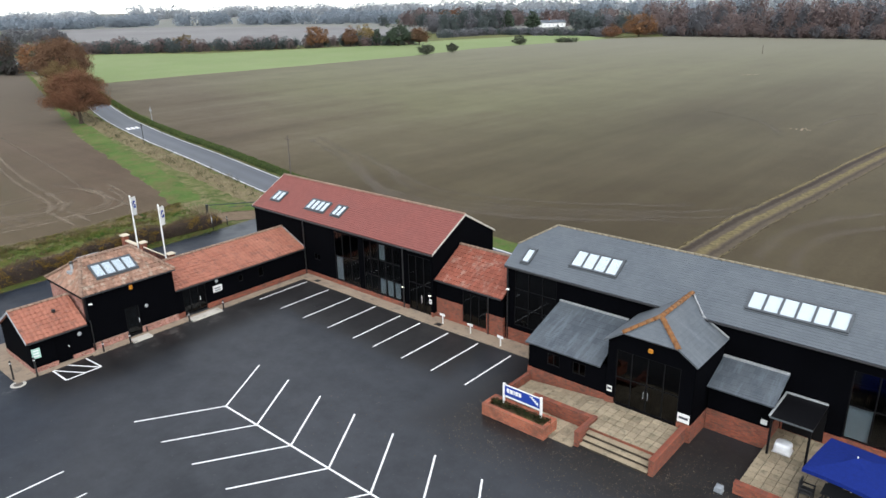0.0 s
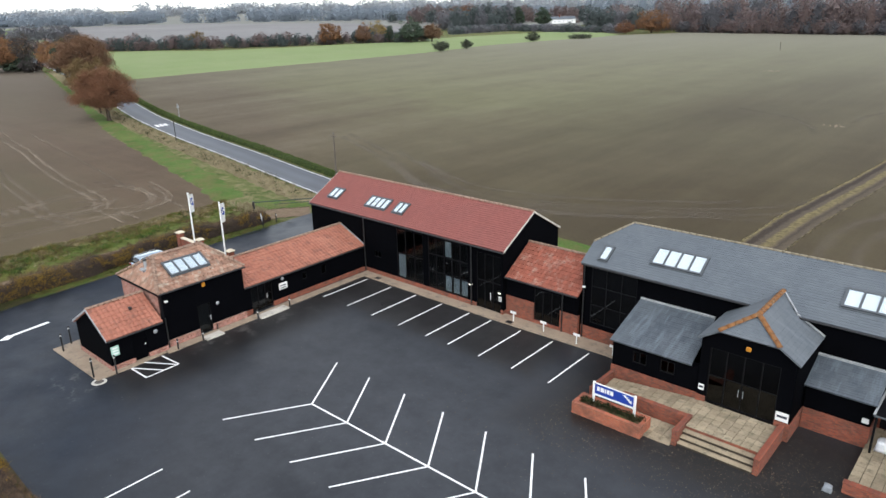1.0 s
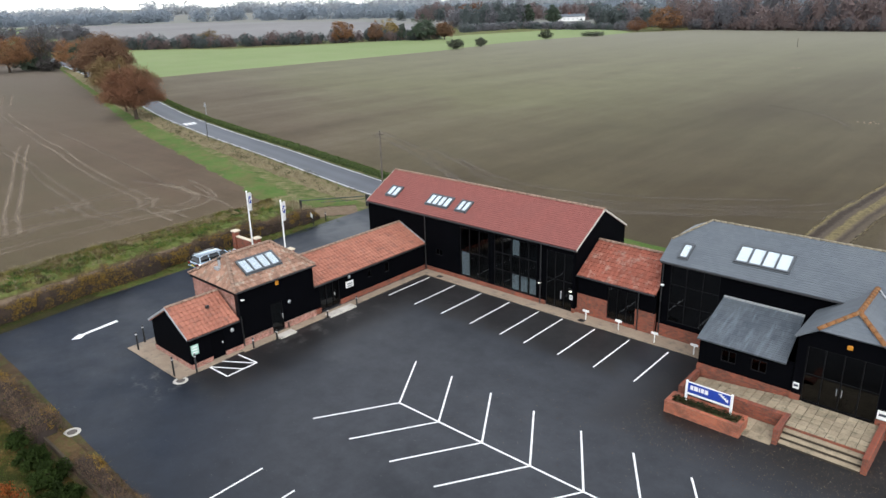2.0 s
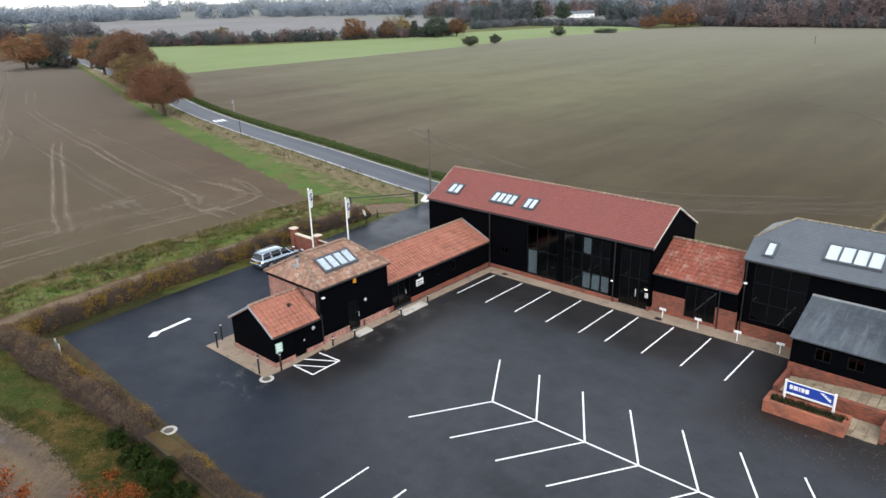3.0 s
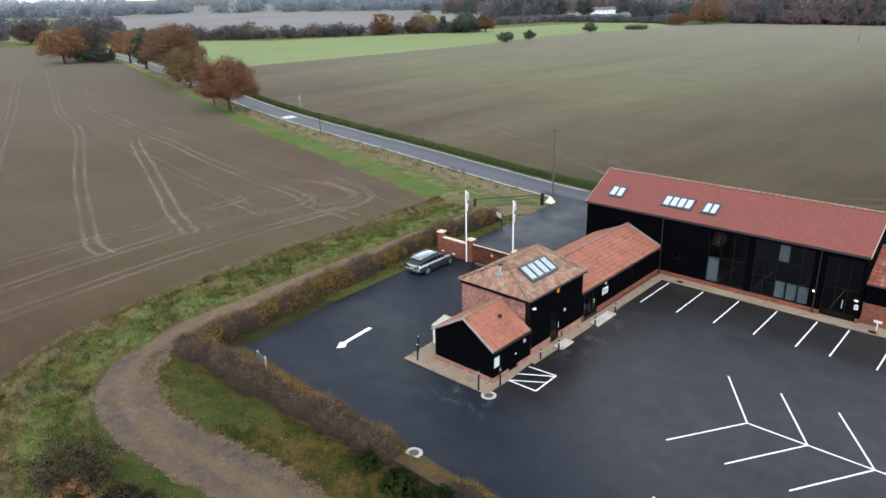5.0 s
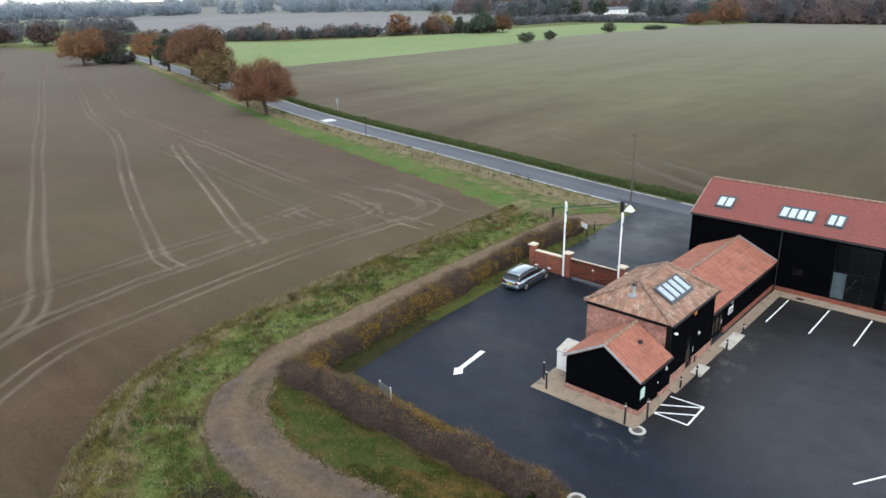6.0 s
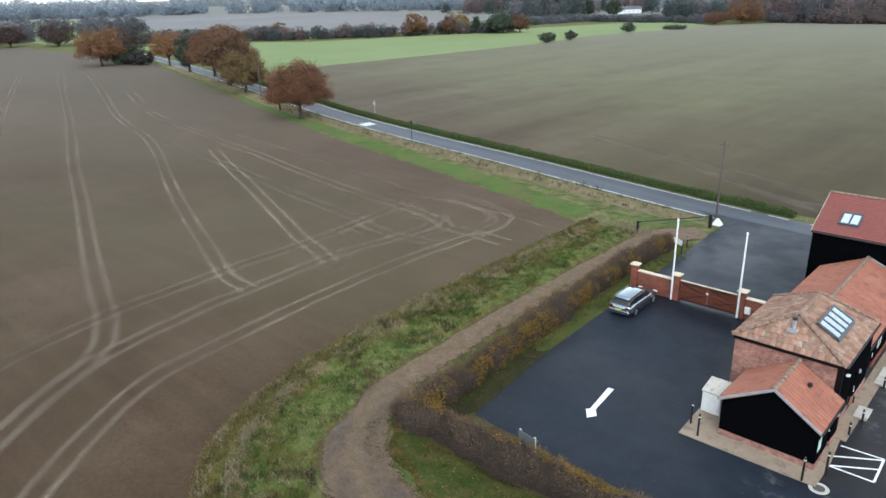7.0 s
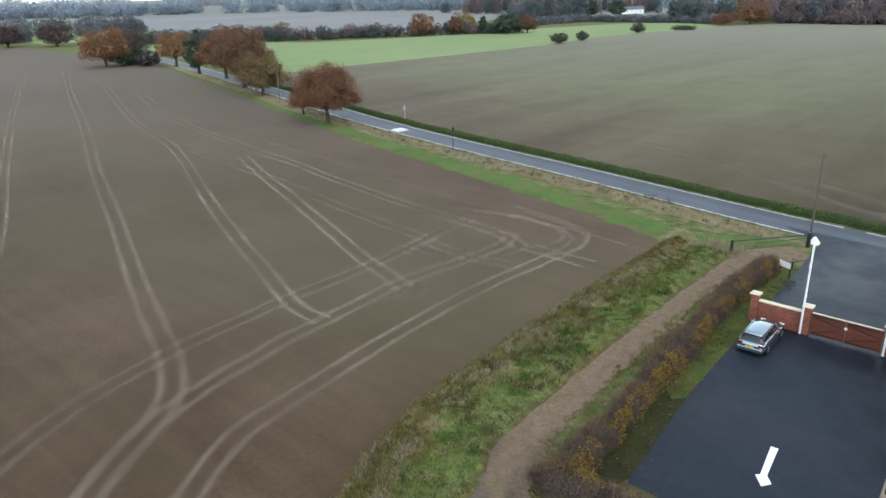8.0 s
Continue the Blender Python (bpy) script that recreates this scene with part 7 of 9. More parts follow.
terrace = tagged(new("terrace"), "raised sandstone terrace with a red brick edge", "terrace", "", "structure")
ROOT_INVERSE[terrace.name] = Matrix()
part("bed", boxed(-7.95, 3.0, 28.3, 34.1, 0.02, 0.28), BRICK, terrace)
part("bedding", boxed(-7.95, -2.5, 28.31, 34.1, 0.281, 0.295), INTERIOR, terrace)
paved(terrace, -7.95, -2.5, 28.3, 34.1, 0.28, 0.45)
part("edge_wall", boxed(-8.0, 3.0, 27.98, 28.28, 0.02, 0.55), BRICK, terrace, "low red brick edge wall")
part("coping", boxed(-8.02, 3.0, 27.96, 28.3, 0.551, 0.6, bevel=0.01), BRICK, terrace)


def bundle():
    bm = boxed(-7.55, -6.7, 31.85, 32.55, 0.335, 0.85)
    bmesh.ops.subdivide_edges(bm, edges=bm.edges, cuts=3, use_grid_fill=True)
    for v in bm.verts:
        c = Vector((-7.12, 32.2, 0.58))
        d = v.co - c
        if v.co.z > 0.36:
            v.co = c + d * (1.0 - 0.16 * (d.length / 0.55) ** 2 + 0.09 * noise.noise(v.co * 4))
    solo("bale", bm, BAG, "white plastic-wrapped bale on the terrace", "bale", smooth=True)


bundle()


def sack():
    bm = boxed(-8.7, -8.3, 27.55, 27.9, 0.045, 0.34)
    bmesh.ops.subdivide_edges(bm, edges=bm.edges, cuts=3, use_grid_fill=True)
    for v in bm.verts:
        d = v.co - Vector((-8.5, 27.75, 0.2))
        if v.co.z > 0.06:
            v.co = Vector((-8.5, 27.75, 0.2)) + d * (1.0 - 0.5 * d.length + 0.25 * noise.noise(v.co * 5))
    solo("sack", bm, SACKING, "crumpled pale grey plastic sack by the terrace", "sack", smooth=True)


sack()


def parasol():
    c = Vector((-3.75, 29.8, 0.33))
    t = thing("parasol", "square royal blue canvas garden parasol, open", "parasol", c, -7)
    bm = bmesh.new()
    top, r = bm.verts.new((0, 0, 2.4)), 1.56
    ring = []
    for i in range(16):
        k, f = divmod(i, 4)
        a, b = ((-r, -r), (r, -r), (r, r), (-r, r))[k], ((r, -r), (r, r), (-r, r), (-r, -r))[k]
        s = f / 4
        x, y = a[0] + (b[0] - a[0]) * s, a[1] + (b[1] - a[1]) * s
        ring.append(bm.verts.new((x, y, 1.98 + 0.05 * math.sin(s * math.pi))))
    low = [bm.verts.new((v.co.x * 1.005, v.co.y * 1.005, v.co.z - 0.17)) for v in ring]
    for i in range(16):
        j = (i + 1) % 16
        bm.faces.new((top, ring[i], ring[j]))
        bm.faces.new((ring[i], low[i], low[j], ring[j]))
    cn = part("canopy", bm, BLUE, t, "blue canvas", local=True)
    vent = bmesh.new()
    tv = vent.verts.new((0, 0, 2.5))
    vr = [vent.verts.new((0.42 * sx, 0.42 * sy, 2.31)) for sx, sy in ((-1, -1), (1, -1), (1, 1), (-1, 1))]
    for i in range(4):
        vent.faces.new((tv, vr[i], vr[(i + 1) % 4]))
    part("vent", vent, BLUE, cn, local=True)
    part("pole", rod(bmesh.new(), (0, 0, 0.05), (0, 0, 2.52), 0.025), WHITE, t, local=True)
    part("finial", rod(bmesh.new(), (0, 0, 2.51), (0, 0, 2.57), 0.03, 0.015), WHITE, t, local=True)
    for k in range(8):
        a = math.pi / 4 * k
        q = r * (1.35 if k % 2 else 0.98)
        part("rib", rod(bmesh.new(), (0, 0, 2.34), (q * math.cos(a), q * math.sin(a), 1.93), 0.012, None, 5), FRAME, t, local=True)
    part("base", rod(bmesh.new(), (0, 0, 0.0), (0, 0, 0.08), 0.3, 0.26, 16), STEEL, t, local=True)


parasol()
CANE = plain("black_rattan", (0.012, 0.012, 0.013), 0.7)


def table_set():
    t = thing("garden_table", "black rattan garden table under the parasol", "table", (-4.05, 29.4, 0.33))
    part("tabletop", boxed(-0.7, 0.7, -0.45, 0.45, 0.7, 0.75, bevel=0.01), CANE, t, local=True)
    for x in (-0.6, 0.6):
        for y in (-0.36, 0.36):
            part("leg", boxed(x - 0.03, x + 0.03, y - 0.03, y + 0.03, 0, 0.7), CANE, t, local=True)
    c = thing("garden_chair", "black rattan garden armchair on the terrace", "chair", (-5.3, 29.2, 0.33), 90, "terrace chairs")
    part("seat", boxed(-0.28, 0.28, -0.28, 0.28, 0.38, 0.46, bevel=0.02), CANE, c, local=True)
    part("backrest", boxed(-0.28, 0.28, 0.24, 0.31, 0.46, 0.95, bevel=0.03), CANE, c, local=True)
    for s in (-1, 1):
        part("armrest", boxed(0.27 * s - 0.03, 0.27 * s + 0.03, -0.28, 0.26, 0.6, 0.66, bevel=0.01), CANE, c, local=True)
        for y in (-0.25, 0.25):
            part("leg", boxed(0.25 * s - 0.025, 0.25 * s + 0.025, y - 0.025, y + 0.025, 0, 0.6 if y < 0 else 0.4), CANE, c, local=True)
    for x, y, a in ((-4.4, 28.65, 180), (-3.6, 28.65, 178), (-4.4, 30.15, 2), (-3.6, 30.2, -4), (-2.9, 29.4, -90)):
        copy_thing(c, pose(x, y, 0.33, 0, 0, a))


table_set()


# ---- small posts, covers and cabinets in the yard ----
def bollard(x, y, h=0.95):
    t = thing("bollard", "slim black steel bollard on the concrete edge", "bollard", (x, y, 0.08), group="bollards")
    part("shaft", rod(bmesh.new(), (0, 0, 0), (0, 0, h), 0.055, 0.055, 12), STEEL, t, local=True)
    part("cap", rod(bmesh.new(), (0, 0, h), (0, 0, h + 0.05), 0.06, 0.03, 12), STEEL, t, local=True)
    part("band", rod(bmesh.new(), (0, 0, h - 0.16), (0, 0, h - 0.1), 0.058, 0.058, 12), WHITE, t, local=True)
    return t


b0 = bollard(-50.72, 12.05, 1.25)
for x, y in ((-50.0, 11.25), (-44.95, 11.0), (-44.25, 12.1)):
    copy_thing(b0, pose(x, y, 0.08))
b1 = bollard(-44.3, 16.2, 0.7)
for x, y in ((-44.1, 17.9), (-44.05, 22.2), (-44.1, 25.0)):
    copy_thing(b1, pose(x, y, 0.08))


def marker_post(x, y):
    t = thing("bay_marker", "short white post with a flat reserved-bay plate", "sign", (x, y, 0.09), group="bay markers")
    part("post", boxed(-0.03, 0.03, -0.03, 0.03, 0, 0.68), WHITE, t, local=True)
    part("plate", boxed(-0.24, 0.24, -0.04, -0.03, 0.58, 0.76, bevel=0.004), WHITE, t, local=True)
    return t


m0 = marker_post(-29.75, 33.2)
for x, y in ((-27.25, 33.15), (-24.6, 32.95), (-22.0, 32.95)):
    copy_thing(m0, pose(x, y, 0.09))


def manhole(x, y):
    t = thing("manhole_cover", "round brown iron cover in a pale concrete ring", "manhole cover", (x, y, 0.044), group="manhole covers")
    ring = bmesh.new()
    n = 28
    rr = [[ring.verts.new((r * math.cos(6.2832 * i / n), r * math.sin(6.2832 * i / n), z)) for i in range(n)] for r, z in ((0.44, 0.0), (0.42, 0.02), (0.27, 0.02), (0.26, 0.008))]
    for a, b in zip(rr, rr[1:]):
        for i in range(n):
            ring.faces.new((a[i], a[(i + 1) % n], b[(i + 1) % n], b[i]))
    part("collar", ring, RING, t, "pale concrete collar", local=True)
    part("lid", rod(bmesh.new(), (0, 0, 0), (0, 0, 0.012), 0.258, 0.25, 24), IRON, t, "brown iron lid", local=True)
    return t


mh = manhole(-44.2, 10.98)
copy_thing(mh, pose(-43.75, 4.5, 0.044, 0, 0, 30))
for x, y, z in ((-39.0, 29.65, 0.045), (-29.9, 32.9, 0.091), (-43.0, 32.95, 0.091)):
    t = thing("drain_grate", "small dark iron drain grate in the yard", "drain", (x, y, z), group="drain grates")
    part("frame", boxed(-0.24, 0.24, -0.2, 0.2, 0.0, 0.012), STEEL, t, local=True)
    for k in range(5):
        part("bar", boxed(-0.2, 0.2, -0.17 + 0.075 * k, -0.13 + 0.075 * k, 0.013, 0.02), STEEL, t, local=True)


def cabinet():
    t = thing("service_cabinet", "pale grey service cabinet with a sloping lid", "cabinet", (-50.35, 14.1, 0.09))
    part("body", boxed(-0.5, 0.5, -0.55, 0.6, 0, 1.2, bevel=0.02), WHITE, t, local=True)
    part("lid", extruded(bmesh.new(), [(-0.54, -0.6, 1.21), (-0.54, 0.64, 1.21), (-0.54, 0.64, 1.55), (-0.54, -0.6, 1.27)], (1.08, 0, 0)), PALE_CONCRETE, t, "pale green-grey lid", local=True)
    part("door", boxed(-0.45, 0.45, -0.565, -0.551, 0.08, 1.12), WHITE, t, local=True)


cabinet()


# ---- gate, piers, poles and car ----
def pier(x, y):
    t = thing("gate_pier", "square red brick gate pier with a pale stone cap", "pier", (x, y, 0.03), group="gate piers")
    part("shaft", boxed(-0.24, 0.24, -0.24, 0.24, 0, 1.92), BRICK, t, local=True)
    cap = boxed(-0.33, 0.33, -0.33, 0.33, 1.922, 2.02, bevel=0.02)
    part("cap", cap, CREAM, t, local=True)
    tip = bmesh.new()
    v = [tip.verts.new((0.28 * a, 0.28 * b, 2.021)) for a, b in ((-1, -1), (1, -1), (1, 1), (-1, 1))]
    w = [tip.verts.new((0.1 * a, 0.1 * b, 2.1)) for a, b in ((-1, -1), (1, -1), (1, 1), (-1, 1))]
    tip.faces.new(w)
    for i in range(4):
        tip.faces.new((v[i], v[(i + 1) % 4], w[(i + 1) % 4], w[i]))
    part("cap_top", tip, CREAM, t, local=True)
    return t


p0 = pier(-61.6, 26.3)
for x in (-58.3, -53.6):
    copy_thing(p0, pose(x, 26.3, 0.03))
for x0, x1 in ((-61.34, -58.56), (-53.34, -50.4)):
    t = thing("boundary_wall", "low red brick wall with a pale stone coping", "wall", ((x0 + x1) / 2, 26.3, 0.02), group="gate walls")
    part("brickwork", boxed(x0, x1, 26.18, 26.42, 0.02, 1.5), BRICK, t)
    part("coping", boxed(x0, x1, 26.12, 26.48, 1.502, 1.6, bevel=0.02), CREAM, t)
t = thing("meter_box", "small white utility box on the gate wall", "box", (-53.1, 26.1, 0.5))
part("case", boxed(-53.3, -52.92, 26.0, 26.17, 0.5, 0.98, bevel=0.02), WHITE, t)
part("lid", boxed(-53.28, -52.94, 25.985, 25.999, 0.53, 0.95), WHITE, t)


def gate_leaf(x0, x1):
    t = thing("gate_leaf", "closed varnished brown timber gate leaf with black straps", "gate", ((x0 + x1) / 2, 26.2, 0.12), group="yard gates")
    n = 11
    w = (x1 - x0) / n
    for k in range(n):
        part("board", boxed(x0 + w * k + 0.006, x0 + w * (k + 1) - 0.006, 26.2, 26.23, 0.15, 1.62), GATE_WOOD, t)
    for z in (0.25, 0.9, 1.45):
        part("rail", boxed(x0, x1, 26.15, 26.198, z, z + 0.13), GATE_WOOD, t)
    for a, b in (((x0 + 0.1, 0.38), (x1 - 0.1, 0.9)), ((x0 + 0.1, 1.45), (x1 - 0.1, 1.02))):
        part("brace", extruded(bmesh.new(), [(a[0], 26.15, a[1]), (a[0] + 0.14, 26.15, a[1]), (b[0], 26.15, b[1]), (b[0] - 0.14, 26.15, b[1])], (0, 0.047, 0)), STEEL, t, "black diagonal brace")
    for z in (0.28, 1.48):
        part("strap", boxed(x0 + 0.05, x1 - 0.3, 26.138, 26.149, z, z + 0.06), STEEL, t)
    part("top_rail", boxed(x0, x1, 26.16, 26.24, 1.621, 1.7, bevel=0.01), CREAM, t, "pale top rail")
    return t


gate_leaf(-57.98, -55.98)
gate_leaf(-55.94, -53.92)
t = thing("gate_latch", "round pale latch plate at the gate's middle", "latch", (-55.96, 26.13, 0.9))
part("plate", rod(bmesh.new(), (-55.96, 26.137, 1.15), (-55.96, 26.11, 1.15), 0.1, 0.08, 12), CREAM, t)


def flagpole(x):
    t = thing("flagpole", "white flagpole with a hanging white banner", "flagpole", (x, 25.95, 0.04), group="flagpoles")
    part("pole", rod(bmesh.new(), (0, 0, 0), (0, 0, 6.1), 0.075, 0.055, 12), WHITE, t, local=True)
    part("finial", rod(bmesh.new(), (0, 0, 6.1), (0, 0, 6.22), 0.09, 0.05, 12), WHITE, t, local=True)
    part("arm", rod(bmesh.new(), (0, 0, 5.98), (-0.17, 0.5, 5.98), 0.018), WHITE, t, local=True)
    bm = bmesh.new()
    d, s = Vector((-0.32, 0.95, 0)), Vector((0.95, 0.32, 0))
    grid = [[bm.verts.new(d * (0.06 + 0.5 * i / 5) + s * (0.045 * math.sin(i * 1.3 + j * 0.5)) + Z * (5.96 - 1.55 * j / 10)) for i in range(6)] for j in range(11)]
    for j in range(10):
        for i in range(5):
            f = bm.faces.new((grid[j][i], grid[j][i + 1], grid[j + 1][i + 1], grid[j + 1][i]))
            f.material_index = 1 if 2 <= j <= 5 and 1 <= i <= 3 and (i + j) % 3 else 0
    bmesh.ops.solidify(bm, geom=bm.faces, thickness=0.006)
    part("banner", bm, [WHITE, SIGN_BLUE], t, "white banner with a blue emblem", local=True)
    part("bracket", boxed(-0.12, 0.12, -0.1, 0.12, 0.0, 0.06), STEEL, t, local=True)
    return t


flagpole(-58.5)
flagpole(-53.72)

CAR_PAINT = plain("silver_blue_car_paint", (0.44, 0.51, 0.56), 0.12, 0.95, spec=0.7, grain=0.03)
CAR_GLASS = plain("dark_car_glass", (0.01, 0.012, 0.014), 0.06, spec=0.7)
TYRE = plain("tyre_rubber", (0.012, 0.012, 0.012), 0.85)
ALLOY = plain("alloy_rim", (0.5, 0.51, 0.52), 0.35, 0.8)
TAIL = plain("red_tail_lamp", (0.14, 0.008, 0.007), 0.25)
HEAD = plain("clear_headlamp", (0.6, 0.62, 0.64), 0.15)
TRIM = plain("dark_plastic_trim", (0.015, 0.015, 0.016), 0.6)


def loft(bm, sections):
    """Rings of equal count joined into a closed hull."""
    rings = [[bm.verts.new(p) for p in s] for s in sections]
    n = len(rings[0])
    for a, b in zip(rings, rings[1:]):
        for i in range(n):
            bm.faces.new((a[i], a[(i + 1) % n], b[(i + 1) % n], b[i]))
    bm.faces.new(rings[0][::-1])
    bm.faces.new(rings[-1])
    bmesh.ops.recalc_face_normals(bm, faces=bm.faces)
    return bm


def car():
    t = thing("estate_car", "silver-blue estate car parked by the gate wall", "car", (-60.05, 23.3, 0.045), 1.5)
    body = []
    for y, w, zl, zs, zt in ((-2.45, 0.62, 0.42, 0.62, 0.78), (-2.4, 0.78, 0.3, 0.66, 0.92), (-2.1, 0.9, 0.22, 0.72, 0.98), (-1.2, 0.925, 0.2, 0.74, 0.98), (0.2, 0.925, 0.2, 0.73, 0.96), (1.0, 0.92, 0.2, 0.72, 0.93), (1.6, 0.9, 0.21, 0.68, 0.86), (2.1, 0.84, 0.24, 0.62, 0.76), (2.38, 0.7, 0.3, 0.55, 0.66), (2.46, 0.5, 0.38, 0.5, 0.56)):
        body.append([(-w * 0.86, y, zl), (w * 0.86, y, zl), (w, y, zl + 0.18), (w, y, zs), (w * 0.9, y, zt - 0.03), (w * 0.6, y, zt), (-w * 0.6, y, zt), (-w * 0.9, y, zt - 0.03), (-w, y, zs), (-w, y, zl + 0.18)])
    bd = part("body", loft(bmesh.new(), body), CAR_PAINT, t, local=True, smooth=True)
    cabin = []
    for y, wb, wt, z in ((-2.3, 0.74, 0.7, 0.99), (-1.95, 0.79, 0.6, 1.4), (-1.2, 0.8, 0.62, 1.46), (0.0, 0.8, 0.62, 1.46), (0.45, 0.8, 0.6, 1.38), (1.25, 0.78, 0.68, 0.96)):
        cabin.append([(-wb, y, 0.9), (wb, y, 0.9), ((wb + wt) / 2 + 0.03, y, (0.9 + z) / 2 + 0.02), (wt, y, z - 0.02), (wt * 0.6, y, z + 0.005), (-wt * 0.6, y, z + 0.005), (-wt, y, z - 0.02), (-(wb + wt) / 2 - 0.03, y, (0.9 + z) / 2 + 0.02)])
    part("cabin", loft(bmesh.new(), cabin), CAR_GLASS, t, "dark tinted glasshouse", local=True, smooth=True)
    roof = []
    for y, w, z in ((-2.05, 0.58, 1.41), (-1.6, 0.62, 1.465), (-0.6, 0.635, 1.49), (0.1, 0.62, 1.475), (0.42, 0.58, 1.415)):
        roof.append([(-w, y, z - 0.03), (w, y, z - 0.03), (w * 0.85, y, z + 0.012), (0, y, z + 0.025), (-w * 0.85, y, z + 0.012)])
    part("roof", loft(bmesh.new(), roof), CAR_PAINT, t, local=True, smooth=True)
    for s in (-1, 1):
        for y0, y1 in ((-2.12, -2.0), (-1.25, -1.17), (-0.18, -0.1), (0.42, 0.5)):
            dy = 0.42 if y0 > 0.3 else (-0.12 if y0 < -2 else 0)
            part("pillar", extruded(bmesh.new(), [(s * 0.845, y0 + dy, 0.93), (s * 0.845, y1 + dy, 0.93), (s * 0.63, y1, 1.45), (s * 0.63, y0, 1.45)], (-0.02 * s, 0, 0)), CAR_PAINT, t, local=True)
        part("roof_rail", rod(bmesh.new(), (s * 0.6, -1.9, 1.51), (s * 0.6, 0.1, 1.53), 0.018), ALLOY, t, local=True)
        part("mirror", boxed(s * 0.96 - 0.09, s * 0.96 + 0.09, 0.72, 0.84, 0.95, 1.08, bevel=0.03), CAR_PAINT, t, local=True)
        part("tail_lamp", boxed(s * 0.66 - 0.16, s * 0.66 + 0.16, -2.46, -2.36, 0.74, 0.9, bevel=0.02), TAIL, t, "red tail lamp", local=True)
        part("headlamp", boxed(s * 0.62 - 0.17, s * 0.62 + 0.17, 2.2, 2.36, 0.6, 0.72, bevel=0.03), HEAD, t, local=True)
        part("sill", boxed(s * 0.9 - 0.03, s * 0.9 + 0.03, -1.0, 1.05, 0.19, 0.28), TRIM, t, local=True)
        for y in (-1.45, 1.45):
            part("wheel_arch", rod(bmesh.new(), (s * 0.9, y, 0.34), (s * 0.934, y, 0.34), 0.39, 0.39, 20), TRIM, t, local=True)
            wh = part("wheel", rod(bmesh.new(), (s * 0.72, y, 0.33), (s * 0.945, y, 0.33), 0.33, 0.33, 22), TYRE, t, local=True)
            part("rim", rod(bmesh.new(), (s * 0.943, y, 0.33), (s * 0.952, y, 0.33), 0.23, 0.2, 18), ALLOY, wh, local=True)
    part("rear_bumper", boxed(-0.8, 0.8, -2.5, -2.36, 0.32, 0.6, bevel=0.04), CAR_PAINT, t, local=True)
    part("number_plate", boxed(-0.26, 0.26, -2.506, -2.498, 0.63, 0.74), plain("yellow_plate", (0.6, 0.45, 0.06), 0.5), t, local=True)
    part("grille", boxed(-0.35, 0.35, 2.38, 2.45, 0.4, 0.62, bevel=0.02), TRIM, t, local=True)

    t.scale = (0.93, 0.94, 0.92)


car()


# ---- signs, barrier and poles by the lane and hedge ----
def two_post_sign(x, y, a, w, z0, z1, panel, label, postmat, h):
    t = thing("notice_board", label, "sign", (x, y, 0.03), a)
    for s in (-1, 1):
        part("post", boxed(s * w / 2 - 0.04, s * w / 2 + 0.04, -0.04, 0.04, 0, h), postmat, t, local=True)
    part("panel", boxed(-w / 2 - 0.06, w / 2 + 0.06, -0.07, -0.042, z0, z1, bevel=0.005), panel, t, local=True)
    return t


two_post_sign(-62.5, 35.6, -28, 1.0, 0.75, 1.2, WHITE, "white name board on black posts by the hedge end", STEEL, 1.2)
bollard(-62.4, 37.2, 0.9)
t = two_post_sign(-55.05, 3.55, -8, 0.95, 1.3, 1.95, plain("grey_sign_back", (0.12, 0.14, 0.14), 0.35, 0.3), "grey metal sign on two pale posts above the hedge", PALE_CONCRETE, 1.98)


def barrier():
    t = thing("field_barrier", "long dark green steel barrier on black posts", "barrier", (-65.3, 40.8, 0))
    a, b = Vector((-67.6, 38.1, 1.08)), Vector((-63.05, 43.6, 1.15))
    part("rail", rod(bmesh.new(), a, b, 0.055, 0.055, 8), GREEN_STEEL, t)
    part("lower_rail", rod(bmesh.new(), a.lerp(b, 0.3) - Z * 0.35, b - Z * 0.3, 0.03, 0.03, 6), GREEN_STEEL, t)
    part("post", boxed(a.x - 0.09, a.x + 0.09, a.y - 0.09, a.y + 0.09, 0.0, 1.2), STEEL, t)
    part("post", boxed(b.x - 0.15, b.x + 0.15, b.y - 0.15, b.y + 0.15, 0.0, 1.35, bevel=0.02), STEEL, t)
    return t


barrier()
t = thing("marker_cone", "white pyramid verge marker beside the barrier", "marker", (-62.9, 44.9, 0.02))
bm = bmesh.new()
q = [bm.verts.new((0.42 * a, 0.42 * b, 0)) for a, b in ((-1, -1), (1, -1), (1, 1), (-1, 1))]
s = [bm.verts.new((0.08 * a, 0.08 * b, 0.62)) for a, b in ((-1, -1), (1, -1), (1, 1), (-1, 1))]
bm.faces.new(s)
for i in range(4):
    bm.faces.new((q[i], q[(i + 1) % 4], s[(i + 1) % 4], s[i]))
part("body", bm, WHITE, t, local=True)


def telegraph_pole(x, y, h, r=0.13, arms=False):
    t = thing("telegraph_pole", "tall weathered timber telegraph pole on the verge", "pole", (x, y, 0), group="telegraph poles")
    part("shaft", rod(bmesh.new(), (0, 0, 0), (0, 0, h), r, r * 0.7, 10), POST_WOOD, t, local=True)
    part("cap", rod(bmesh.new(), (0, 0, h), (0, 0, h + 0.05), r * 0.75, r * 0.4, 10), STEEL, t, local=True)
    part("crossarm", boxed(-0.5, 0.5, -0.04, 0.04, h - 0.4, h - 0.32), POST_WOOD, t, local=True)
    return t


